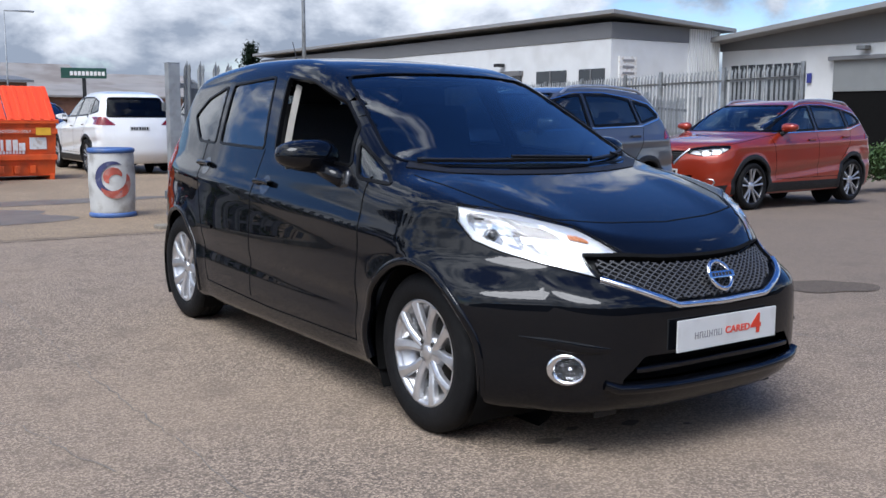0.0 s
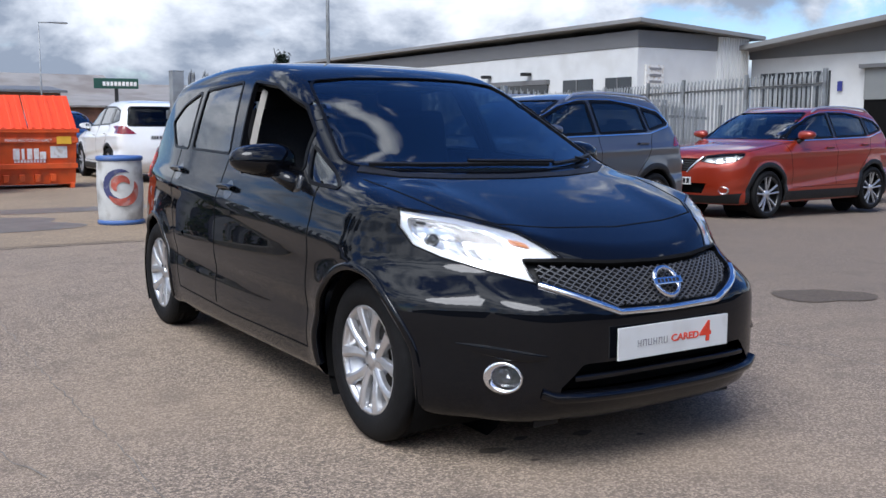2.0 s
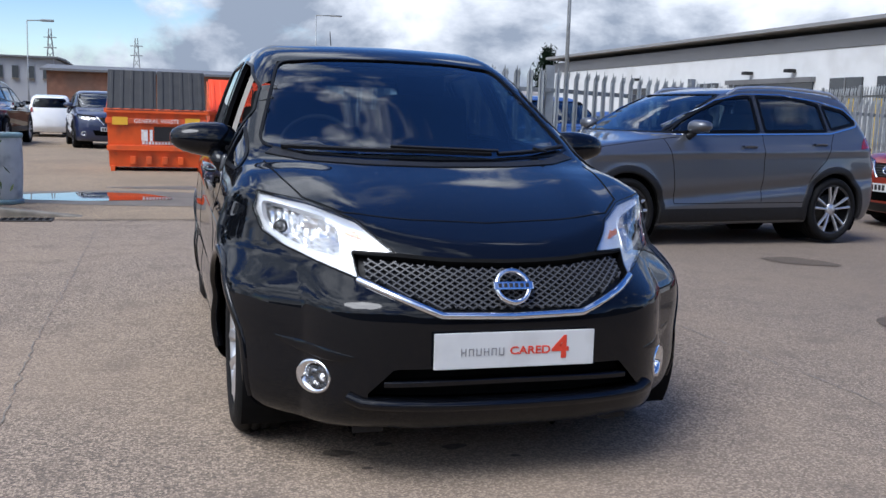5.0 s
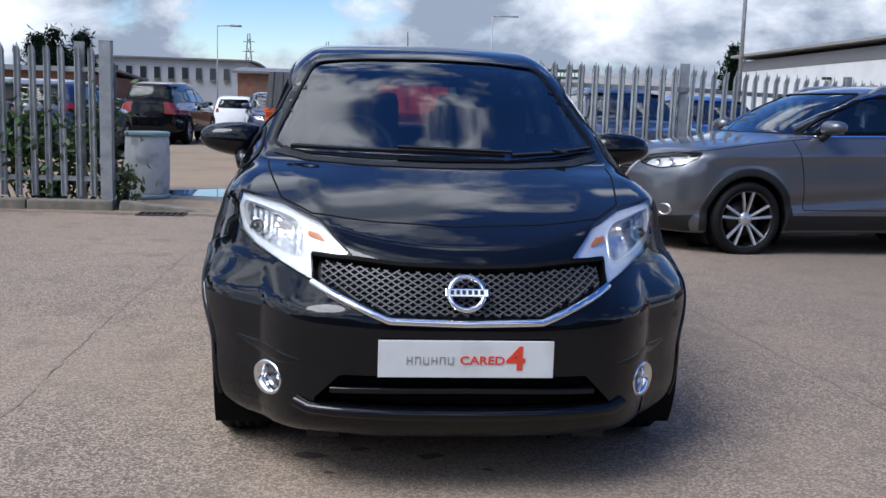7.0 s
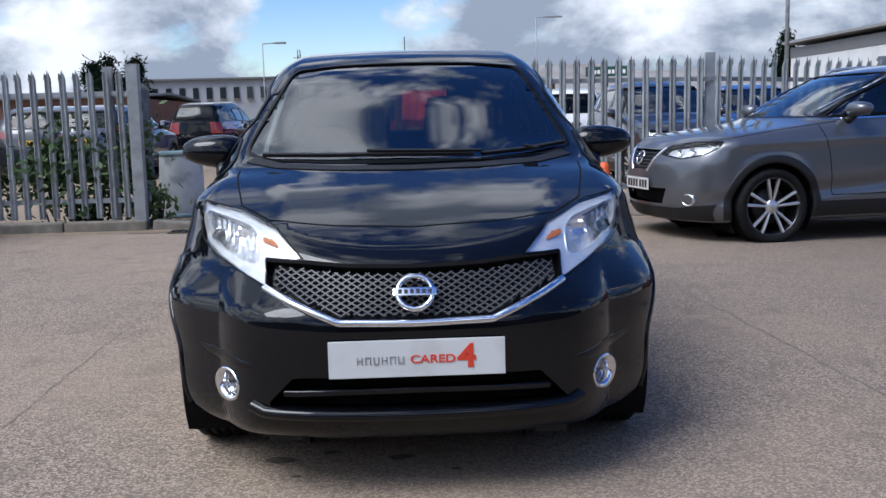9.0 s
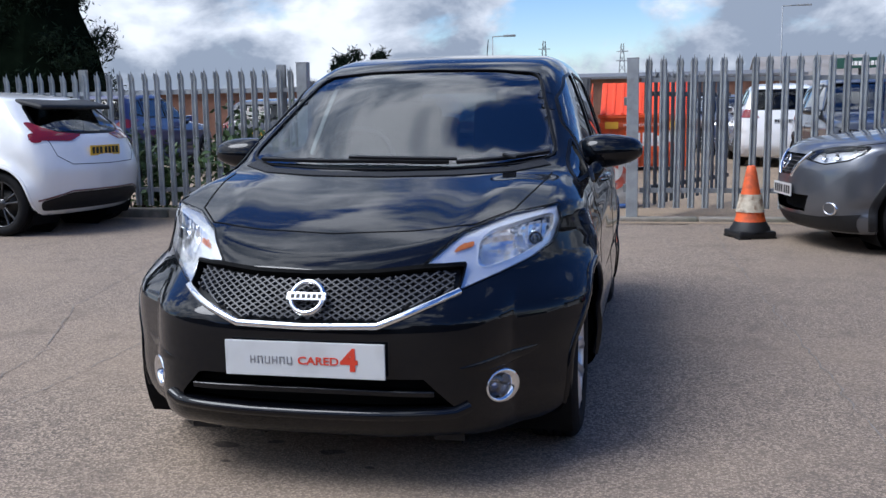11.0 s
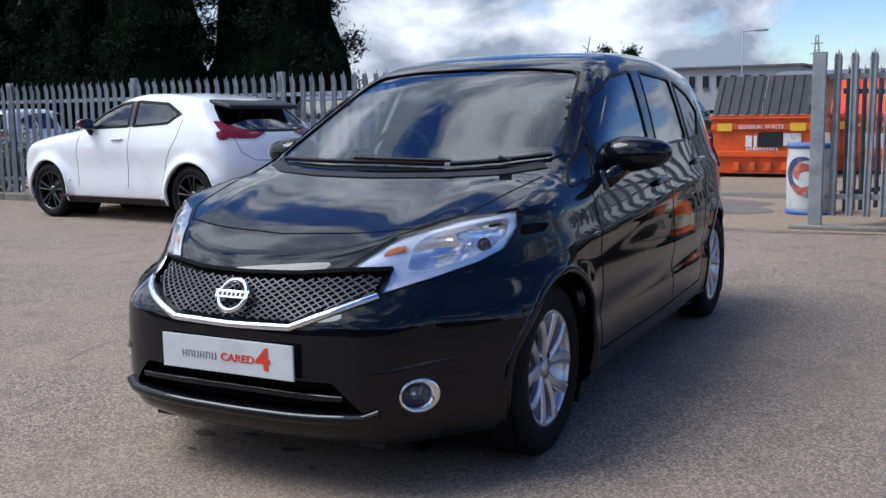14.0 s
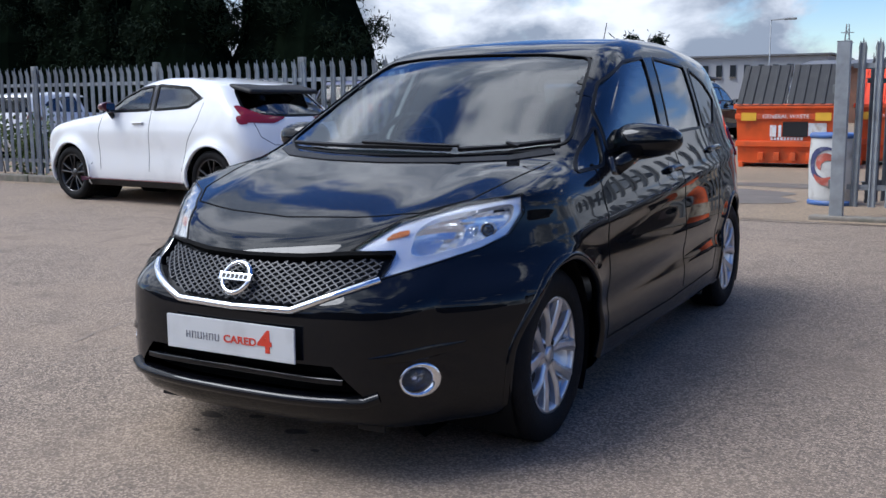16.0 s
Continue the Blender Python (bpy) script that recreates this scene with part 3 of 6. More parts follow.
def patch(shell, name, poly, view, lift, thick, mat, parent, step=0.03, hole=None, label="", relief=None):
    """A panel with that outline that follows the skin, with its own edge; relief sinks it, facet by facet."""
    from mathutils.geometry import delaunay_2d_cdt
    edge = []
    for (x1, y1), (x2, y2) in zip(poly, poly[1:] + poly[:1]):
        k = max(1, int(math.hypot(x2 - x1, y2 - y1) / step))
        edge += [(x1 + (x2 - x1) * i / k, y1 + (y2 - y1) * i / k) for i in range(k)]
    loops = [list(range(len(edge)))]
    pts = list(edge)
    if hole:
        inner = []
        for (x1, y1), (x2, y2) in zip(hole, hole[1:] + hole[:1]):
            k = max(1, int(math.hypot(x2 - x1, y2 - y1) / step))
            inner += [(x1 + (x2 - x1) * i / k, y1 + (y2 - y1) * i / k) for i in range(k)]
        loops.append(list(range(len(pts), len(pts) + len(inner))))
        pts += inner
    arr = np.array(edge)
    us = np.arange(arr[:, 0].min() + step * 0.5, arr[:, 0].max(), step)
    vs = np.arange(arr[:, 1].min() + step * 0.5, arr[:, 1].max(), step)
    gu, gv = [a.ravel() for a in np.meshgrid(us, vs)]
    ok = inside(grown(poly, -0.35 * step), gu, gv)
    if hole:
        ok &= ~inside(grown(hole, 0.35 * step), gu, gv)
    pts += list(zip(gu[ok], gv[ok]))
    lines = [(l[i], l[(i + 1) % len(l)]) for l in loops for i in range(len(l))]
    out = delaunay_2d_cdt([Vector(p) for p in pts], lines, [], 0, 1e-6)
    flat = np.array([tuple(v) for v in out[0]])
    tri = np.array([fc for fc in out[2] if len(fc) == 3], int)
    mid = flat[tri].mean(1)
    keep = inside(poly, mid[:, 0], mid[:, 1])
    if hole:
        keep &= ~inside(hole, mid[:, 0], mid[:, 1])
    tri = tri[keep]
    p, g = shell.onto(flat, view, lift)
    if relief:
        p = p + relief(flat[:, 0], flat[:, 1])[:, None] * np.array((0, 1, 0))
    a, b, c = p[tri[:, 0]], p[tri[:, 1]], p[tri[:, 2]]
    turn = (np.cross(b - a, c - a) * g[tri[:, 0]]).sum(1) < 0
    tri[turn] = tri[turn][:, ::-1]
    n = len(p)
    verts = list(p) + list(p - thick * g)
    faces = [tuple(t) for t in tri] + [tuple(i + n for i in t[::-1]) for t in tri]
    seen = {}
    for t in tri:
        for i in range(3):
            seen[(t[i], t[(i + 1) % 3])] = 1
    for (i, j) in list(seen):
        if (j, i) not in seen:
            faces.append((j, i, i + n, j + n))
    me = mesh_of(name, verts, faces, mat, not relief)
    if not relief:
        me.normals_split_custom_set_from_vertices([tuple(v) for v in np.concatenate([g, g])])
    return part(name, me, mat, parent, label)


def ribbon(shell, name, line, view, width, lift, thick, mat, parent, step=0.02, closed=False, label="", round_top=False):
    """A strip along a line on the skin: a seam, a seal or a chrome trim."""
    pts = []
    seq = list(zip(line, line[1:] + (line[:1] if closed else [])))[:len(line) if closed else len(line) - 1]
    for (x1, y1), (x2, y2) in seq:
        k = max(1, int(math.hypot(x2 - x1, y2 - y1) / step))
        pts += [(x1 + (x2 - x1) * i / k, y1 + (y2 - y1) * i / k) for i in range(k)]
    if not closed:
        pts.append(line[-1])
    p, g = shell.onto(pts, view)
    n = len(p)
    d = np.roll(p, -1, 0) - np.roll(p, 1, 0)
    if not closed:
        d[0], d[-1] = p[1] - p[0], p[-1] - p[-2]
    side = np.cross(d, g)
    side /= np.maximum(np.linalg.norm(side, axis=1), 1e-9)[:, None]
    rows = [p - side * width / 2 - g * thick, p - side * width / 2 + g * lift, p + side * width / 2 + g * lift, p + side * width / 2 - g * thick]
    if round_top:
        rows = [rows[0], p - side * width / 2 + g * lift * 0.3, p - side * width * 0.3 + g * lift, p + side * width * 0.3 + g * lift,
                p + side * width / 2 + g * lift * 0.3, rows[3]]
    k = len(rows)
    verts = [v for i in range(n) for v in (r[i] for r in rows)]
    faces = []
    for i in range(n if closed else n - 1):
        j = (i + 1) % n
        faces += [(i * k + q, j * k + q, j * k + (q + 1) % k, i * k + (q + 1) % k) for q in range(k)]
    return part(name, mesh_of(name, verts, faces, mat, round_top), mat, parent, label)


def pocketed_face(hub, rim_r, w, mat):
    """Ten flat spokes in pairs, with sloping pockets at the rim, oval slots between them, a cap and four nuts."""
    pocket = [(rim_r * 0.985, w * 0.80), (rim_r * 0.93, w * 0.72), (rim_r * 0.76, w * 0.36), (rim_r * 0.73, w * 0.10)]
    part("rim_pocket", mesh_of("rim_pocket", *lathe(pocket, 60), mat), mat, hub)
    verts, faces = [], []
    stations = ((0.20, 0.17, 0.66, 0.10), (0.40, 0.175, 0.74, 0.18), (0.60, 0.17, 0.82, 0.255), (0.80, 0.20, 0.86, 0.315), (0.97, 0.26, 0.87, 0.35))
    for i in range(10):
        pair = 1 if i % 2 else -1
        a0 = 2 * math.pi * ((i // 2) + 0.25) / 5
        o = len(verts)
        for rr, ww, dd, spread in stations:
            a = a0 + pair * spread
            c, s_ = math.cos(a), math.sin(a)
            for q, h in ((-0.5, -0.022), (-0.5, -0.004), (-0.40, 0.0), (pair * 0.10, 0.005), (0.40, 0.0), (0.5, -0.004), (0.5, -0.022)):
                verts.append((w * dd + h, rim_r * (rr * c - q * ww * s_), rim_r * (rr * s_ + q * ww * c)))
        for k in range(len(stations) - 1):
            for j in range(6):
                faces.append((o + k * 7 + j, o + k * 7 + j + 1, o + k * 7 + j + 8, o + k * 7 + j + 7))
    part("spokes", mesh_of("spokes", verts, faces, mat, False), mat, hub)
    boss = [(0.0001, w * 0.66), (rim_r * 0.13, w * 0.66), (rim_r * 0.26, w * 0.66), (rim_r * 0.33, w * 0.58), (rim_r * 0.35, w * 0.3)]
    part("hub_boss", mesh_of("hub_boss", *lathe(boss, 40), mat), mat, hub)
    cap = [(0.0001, w * 0.76), (rim_r * 0.10, w * 0.755), (rim_r * 0.135, w * 0.72), (rim_r * 0.14, w * 0.64)]
    part("hub_cap", mesh_of("hub_cap", *lathe(cap, 28), mat), mat, hub)
    for i in range(4):
        a = math.pi / 4 + i * math.pi / 2
        c = (0, rim_r * 0.245 * math.cos(a), rim_r * 0.245 * math.sin(a))
        part("wheel_nut", smooth(rod((w * 0.60, c[1], c[2]), (w * 0.70, c[1], c[2]), 0.0115, 0.010, 6)), M["steel_disc"], hub)


def wheel(car, at, side, r, rim_r, width, spokes, mats, twin=True, sw=1.0, face=""):
    """A wheel with tyre, rim, spokes and hub; side is +1 or -1, the way its face looks."""
    w = width / 2
    rim_mat, sm = mats[0], mats[-1]
    hub = part("wheel", smooth(rod((-w * 0.8, 0, 0), (w * 0.15, 0, 0), rim_r * 0.62, n=32)), M["steel_disc"], car)
    hub.matrix_local = Matrix.Translation(at) @ (pose(0, 0, 0, 0, 0, 180) if side < 0 else Matrix())
    sh = r - rim_r
    tyre = [(rim_r, -w * 0.9), (rim_r + sh * 0.35, -w), (r - sh * 0.35, -w), (r - 0.012, -w * 0.86), (r, -w * 0.7)]
    for gx in (-0.35, 0.0, 0.35):
        tyre += [(r, w * (gx - 0.07)), (r - 0.007, w * (gx - 0.05)), (r - 0.007, w * (gx + 0.05)), (r, w * (gx + 0.07))]
    tyre += [(r, w * 0.7), (r - 0.012, w * 0.86), (r - sh * 0.35, w), (rim_r + sh * 0.35, w), (rim_r + 0.004, w * 0.93), (rim_r - 0.004, w * 0.8)]
    part("tyre", mesh_of("tyre", *lathe(tyre, 56), M["rubber"]), M["rubber"], hub)
    lip = [(rim_r - 0.03, -w * 0.8), (rim_r - 0.022, w * 0.35), (rim_r - 0.02, w * 0.7), (rim_r - 0.012, w * 0.86), (rim_r + 0.004, w * 0.88), (rim_r + 0.002, w * 0.8)]
    part("rim", mesh_of("rim", *lathe(lip, 56), rim_mat), rim_mat, hub)
    verts, faces = [], []

    def spoke(a, w0, w1, d0, d1):
        rows = []
        for rr, ww, dd in ((rim_r * 0.16, w0, d0), (rim_r * 0.5, (w0 + w1) * 0.48, (d0 + d1) * 0.53), (rim_r * 0.97, w1, d1)):
            c, s = math.cos(a), math.sin(a)
            rows.append([(dd + h, rr * c - q * ww * s, rr * s + q * ww * c) for q, h in ((-0.5, -0.02), (-0.42, 0.0), (0, 0.004), (0.42, 0.0), (0.5, -0.02))])
        o = len(verts)
        for row in rows:
            verts.extend(row)
        for i in range(2):
            for j in range(4):
                faces.append((o + i * 5 + j, o + i * 5 + j + 1, o + i * 5 + j + 6, o + i * 5 + j + 5))
    if face == "pocketed":
        pocketed_face(hub, rim_r, w, rim_mat)
        return hub
    for i in range(spokes):
        a = 2 * math.pi * (i + 0.25) / spokes
        if twin:
            for off in (-0.21, 0.21):
                spoke(a + off * 5 / spokes, rim_r * 0.17 * sw, rim_r * 0.25 * sw, w * 0.62, w * 0.84)
        else:
            spoke(a, rim_r * 0.24, rim_r * 0.30, w * 0.66, w * 0.82)
    me = mesh_of("spokes", verts, faces, sm, False)
    part("spokes", me, sm, hub)
    cap = [(0.0001, w * 0.74), (rim_r * 0.11, w * 0.74), (rim_r * 0.14, w * 0.70), (rim_r * 0.23, w * 0.66), (rim_r * 0.25, w * 0.5)]
    part("hub_cap", mesh_of("hub_cap", *lathe(cap, 32), sm), sm, hub)
    return hub


def vehicle(name, m, spec, label, category, paint, step=0.045, group="", detail=1):
    s = spec
    sh = Shell(s)
    car = thing(name, m, label, category, group)
    pts, quads = sh.skin(step)
    openings = [(poly, 1, 2, pts[:, 0] * side > 0.3) for side in (-1, 1) for poly, *_ in s["side_glass"]]
    openings += [(s["screen"], 0, 2, pts[:, 1] < s["roof_mid"]), (s["rear_glass"], 0, 2, pts[:, 1] > s["base"] * 0.75)]
    front = [s[k] for k in ("grille",) if k in s] + list(s.get("mouths", ()))
    if "lamp" in s:
        front += [[(sg * x, z) for x, z in poly] for sg in (-1, 1) for poly in [s["lamp"]] + s.get("fog_holes", [])]
    openings += [(poly, 0, 2, pts[:, 1] < 0.25) for poly in front]
    ring = [(math.cos(a), math.sin(a)) for a in np.linspace(0, 2 * math.pi, 72, endpoint=False)]
    for yh in (0.0, s["base"]):
        openings.append(([(yh + s["arch"] * c, s["wheel_r"] + s["arch"] * d) for c, d in ring], 1, 2, np.abs(pts[:, 0]) > sh.half * 0.6))
    for poly, i, j, where in openings:
        to_edge(sh, pts, poly, i, j, where, step)
    mid = pts[quads].mean(1)
    cut = np.zeros(len(quads), bool)
    for side, view in ((-1, "right"), (1, "left")):
        for poly, *_ in s["side_glass"]:
            cut |= inside(poly, mid[:, 1], mid[:, 2]) & (mid[:, 0] * side > 0.3)
    cut |= inside(s["screen"], mid[:, 0], mid[:, 2]) & (mid[:, 1] < s["roof_mid"])
    cut |= inside(s["rear_glass"], mid[:, 0], mid[:, 2]) & (mid[:, 1] > s["base"] * 0.75)
    if "lamp" in s:
        for sg in (-1, 1):
            for poly in [s["lamp"]] + s.get("fog_holes", []):
                hit = np.nonzero(inside([(sg * x, z) for x, z in poly], mid[:, 0], mid[:, 2]) & (mid[:, 1] < 0.2))[0]
                if len(hit):
                    first, _ = sh.onto(mid[hit][:, [0, 2]], "front")
                    cut[hit[mid[hit, 1] < first[:, 1] + 0.03]] = True
    if "grille" in s:
        cut |= inside(s["grille"], mid[:, 0], mid[:, 2]) & (mid[:, 1] < 0.2)
    for poly in s.get("mouths", ()):
        cut |= inside(poly, mid[:, 0], mid[:, 2]) & (mid[:, 1] < 0.2)
    for yh in (0.0, s["base"]):
        cut |= (np.hypot(mid[:, 1] - yh, mid[:, 2] - s["wheel_r"]) < s["arch"]) & (np.abs(mid[:, 0]) > sh.half * 0.6)
    quads = quads[~cut]
    used = np.unique(quads)
    remap = -np.ones(len(pts), int)
    remap[used] = np.arange(len(used))
    pts, quads = pts[used], remap[quads]
    nrm = sh.normal(pts)
    nrm /= np.linalg.norm(nrm, axis=1)[:, None]
    me = mesh_of("body", pts, quads, paint)
    me.normals_split_custom_set_from_vertices([tuple(v) for v in nrm])
    body = part("body", me, paint, car)
    # skirt of darker plastic round the foot of the body
    clad = M["plastic"] if s.get("clad") else paint
    for side, view in ((-1, "right"), (1, "left")):
        for yh in (0.0, s["base"]):
            arc = [(yh + s["arch"] * math.cos(a), s["wheel_r"] + s["arch"] * math.sin(a)) for a in np.linspace(-0.45, math.pi + 0.45, 40)]
            arc = [q for q in arc if q[1] > s["floor"] + 0.03]
            w = s.get("clad") or 0.03
            arc = [(yh + (q[0] - yh) * (1 + (w / 2 - 0.006) / s["arch"]), s["wheel_r"] + (q[1] - s["wheel_r"]) * (1 + (w / 2 - 0.006) / s["arch"])) for q in arc]
            ribbon(sh, "wheel_arch", arc, view, w, 0.006, 0.03, clad, car, 0.03, round_top=True)
            verts, faces = [], []
            for i, a in enumerate(np.linspace(-0.6, math.pi + 0.6, 25)):
                for xx in (sh.half * 0.93, sh.half * 0.45):
                    verts.append((side * xx, yh + (s["arch"] + 0.012) * math.cos(a), s["wheel_r"] + (s["arch"] + 0.012) * math.sin(a)))
            for i in range(24):
                faces.append((2 * i, 2 * i + 1, 2 * i + 3, 2 * i + 2))
            o = len(verts)
            verts += [(side * sh.half * 0.45, yh + (s["arch"] + 0.02) * math.cos(a), s["wheel_r"] + (s["arch"] + 0.02) * math.sin(a)) for a in np.linspace(0, 2 * math.pi, 24, endpoint=False)]
            faces.append(tuple(range(o, o + 24)))
            part("wheel_arch_liner", mesh_of("wheel_arch_liner", verts, faces, M["liner"]), M["liner"], car)
            wheel(car, (side * (sh.half * s.get("track", 0.865)), yh, s["wheel_r"]), side, s["wheel_r"], s["rim_r"], s.get("tyre_w", 0.2),
                  s.get("spokes", 5), s["rim_mats"], s.get("twin", True), s.get("spoke_w", 1.0), s.get("wheel_face", ""))
        if s.get("clad"):
            y0, y1 = s["arch"] + 0.03, s["base"] - s["arch"] - 0.03
            patch(sh, "sill_cladding", [(y0, s["floor"] + 0.04), (y1, s["floor"] + 0.04), (y1, s["floor"] + 0.17), (y0, s["floor"] + 0.17)], view, 0.008, 0.02, M["plastic"], car, 0.06)
        for k, (poly, kind) in enumerate(s["side_glass"]):
            if kind != "open":
                g = patch(sh, "side_window", rounded(poly, 0.03), view, -0.004, 0.004, M["glass_dark" if kind == "dark" else "glass"], car, 0.05) if not (kind == "driver" and side < 0) else None
                if g:
                    g.visible_shadow = False
            ribbon(sh, "window_seal", rounded(poly, 0.03), view, s.get("seal_w", 0.034), 0.003, 0.02, M["seal"], car, 0.03, True)
        for poly in s.get("pillars", ()):
            patch(sh, "door_pillar", poly, view, 0.0025, 0.004, M["gloss_plastic"], car, 0.06)
        if s.get("chrome_line"):
            ribbon(sh, "window_chrome", s["chrome_line"], view, 0.014, 0.008, 0.01, M["chrome"], car, 0.04)
        for line in s["seams"]:
            ribbon(sh, "door_seam", line, view, 0.007, 0.0012, 0.004, M["liner"], car, 0.03)
        for yd, zd in s["handles"]:
            if s.get("dish"):
                patch(sh, "handle_recess", [(yd - 0.01 + 0.052 * math.cos(q), zd - 0.004 + 0.045 * math.sin(q)) for q in np.linspace(0, 6.283, 24, endpoint=False)], view, 0.0015, 0.003, M["gloss_plastic"], car, 0.03)
            h = ribbon(sh, "door_handle", [(yd - 0.085, zd), (yd - 0.05, zd + 0.006), (yd + 0.05, zd + 0.008), (yd + 0.09, zd + 0.004)], view, 0.028, 0.03, 0.002, paint, car, 0.02, round_top=True)
        ym, zm = s["mirror"]
        root, _ = sh.onto([(ym, zm)], view)
        bm = bmesh.new()
        bmesh.ops.create_uvsphere(bm, u_segments=20, v_segments=12, radius=1.0)
        for v in bm.verts:
            v.co.x = math.copysign(abs(v.co.x) ** 0.75, v.co.x)
            v.co.z = math.copysign(abs(v.co.z) ** 0.75, v.co.z) * (1 - 0.22 * side * v.co.x) * (1.0 if v.co.z > 0 else 0.85) + 0.12 * side * v.co.x
            v.co.x *= 1.12
            if v.co.y > 0.35:
                v.co.y = 0.35
        mx = root[0][0] + side * s.get("mirror_out", 0.17)
        bmesh.ops.transform(bm, matrix=Matrix.Translation((mx, ym + 0.05, zm + s.get("mirror_up", 0.085))) @ pose(0, 0, 0, 0, 0, side * 8) @ Matrix.Diagonal((*s.get("mirror_size", (0.105, 0.085, 0.068)), 1)), verts=bm.verts)
        mir = part("door_mirror", smooth(bm), s.get("mirror_mat", paint), car)
        foot = (root[0][0] - side * 0.015, ym - 0.01, zm - 0.075)
        if "mirror_foot" in s:
            at, _ = sh.onto([s["mirror_foot"]], view, -0.01)
            foot = tuple(at[0])
            part("mirror_foot", smooth(box((0.03, 0.12, 0.075), (0, 0, 0), 0.014, Matrix.Translation(foot) @ pose(0, 0, 0, -12, -side * 12, side * 6))), M["gloss_plastic"], mir)
        part("mirror_stalk", smooth(rod(foot, (mx - side * 0.03, ym + 0.04, zm + s.get("mirror_up", 0.085) - 0.035), 0.036, 0.03)), s.get("mirror_mat", paint) if "mirror_foot" in s else M["plastic"], mir)
        part("mirror_glass", box((0.18, 0.004, 0.1), (mx, ym + 0.083, zm + s.get("mirror_up", 0.085)), 0.001), M["chrome"], mir)
    g = patch(sh, "windscreen", rounded(s["screen"], 0.05), "front", -0.004, 0.005, M["glass"], car, 0.06)
    g.visible_shadow = False
    ribbon(sh, "windscreen_seal", rounded(s["screen"], 0.05), "front", s.get("screen_seal", 0.03), 0.003, 0.02, M["seal"], car, 0.04, True)
    g = patch(sh, "rear_window", rounded(s["rear_glass"], 0.06), "rear", -0.004, 0.005, M["glass_rear" if detail else "glass_far"], car, 0.06)
    g.visible_shadow = False
    ribbon(sh, "rear_window_seal", rounded(s["rear_glass"], 0.06), "rear", 0.035, 0.003, 0.02, M["seal"], car, 0.04, True)
    # lamps
    for sg in (-1, 1):
        if "lamp" in s:
            poly = rounded([(sg * x, z) for x, z in s["lamp"]], s.get("lamp_round", 0.02))
            if "bay" in s:
                bay = rounded([(sg * x, z) for x, z in s["bay"]], 0.03)
                patch(sh, "headlamp_housing", grown(poly, -0.002), "front", -0.010, 0.003, M["lamp_silver"], car, 0.03, hole=bay)
                patch(sh, "headlamp_reflector", grown(bay, 0.004), "front", -0.022, 0.002, M["fluted"], car, 0.011, relief=bowls([(sg * 0.655, 0.79, 0.075), (sg * 0.56, 0.765, 0.065)], 0.07, 0.022))
                ribbon(sh, "reflector_edge", bay, "front", 0.004, -0.008, 0.027, M["lamp_silver"], car, 0.02, True)
                side_bay = rounded([(sg * x, z) for x, z in s["side_bay"]], 0.015)
                patch(sh, "indicator_reflector", side_bay, "front", -0.009, 0.002, M["fluted"], car, 0.011, relief=bowls([(sg * 0.45, 0.762, 0.05)], 0.035, 0.018))
                side_v, _ = sh.onto([(sg * 0.45, 0.762)], "front", 0.0)
                bm = bmesh.new()
                bmesh.ops.create_uvsphere(bm, u_segments=14, v_segments=8, radius=0.014, matrix=Matrix.Translation(Vector(side_v[0]) + Vector((0, 0.030, 0))))
                part("indicator_bulb", smooth(bm), M["amber"], car, "amber indicator bulb")
                c, n = sh.onto([(sg * s["bulb"][0], s["bulb"][1])], "front", -0.02)
                v, fcs = lathe([(0.0001, 0.022), (0.011, 0.018), (0.0135, 0.004), (0.0135, -0.02)], 20)
                tip = part("lamp_bulb", mesh_of("lamp_bulb", v, fcs, M["alloy_black"]), M["alloy_black"], car)
                aim = Vector((sg * 0.15, -1, 0.05)).to_track_quat("X", "Z").to_matrix().to_4x4()
                tip.matrix_local = Matrix.Translation(c[0]) @ aim
                v, fcs = lathe([(0.015, -0.008), (0.02, -0.004), (0.024, 0.004), (0.026, 0.002), (0.026, -0.02)], 30)
                part("bulb_shroud", mesh_of("bulb_shroud", v, fcs, M["chrome"]), M["chrome"], tip)
            else:
                patch(sh, "headlamp_bowl", grown(poly, 0.012), "front", -0.05, 0.004, M["reflector"], car, 0.03)
            g = patch(sh, "headlamp_lens", poly, "front", 0.002, 0.004, M["clear"], car, 0.04)
            g.visible_shadow = False
            ribbon(sh, "headlamp_rim", poly, "front", 0.006 if "bay" in s else 0.012, 0.002, 0.05, M["seal"], car, 0.03, True)
            for (lx, lz, lr, mat) in s.get("bulbs", ()):
                c, n = sh.onto([(sg * lx, lz)], "front", -0.028)
                aim = Vector((sg * 0.15, -1, 0.12)).to_track_quat("X", "Z").to_matrix().to_4x4()
                v, fcs = lathe([(lr * 0.12, -lr * 0.6), (lr * 0.5, -lr * 0.42), (lr * 0.85, -lr * 0.1), (lr, lr * 0.25), (lr * 1.06, lr * 0.22)], 28)
                cup = part("reflector_cup", mesh_of("reflector_cup", v, fcs, M["fluted"]), M["fluted"], car)
                cup.matrix_local = Matrix.Translation(c[0]) @ aim
                bm = bmesh.new()
                bmesh.ops.create_uvsphere(bm, u_segments=14, v_segments=8, radius=lr * 0.36, matrix=Matrix.Translation((-lr * 0.2, 0, 0)))
                part("lamp_bulb", smooth(bm), M[mat], cup)
            # Amber panel paints the bulb's orange reflection across the inner bay
            for poly in s.get("amber", ()):
                patch(sh, "indicator", rounded([(sg * x, z) for x, z in poly], 0.01), "front", s.get("amber_lift", -0.022), 0.006, M["amber"], car, 0.03)
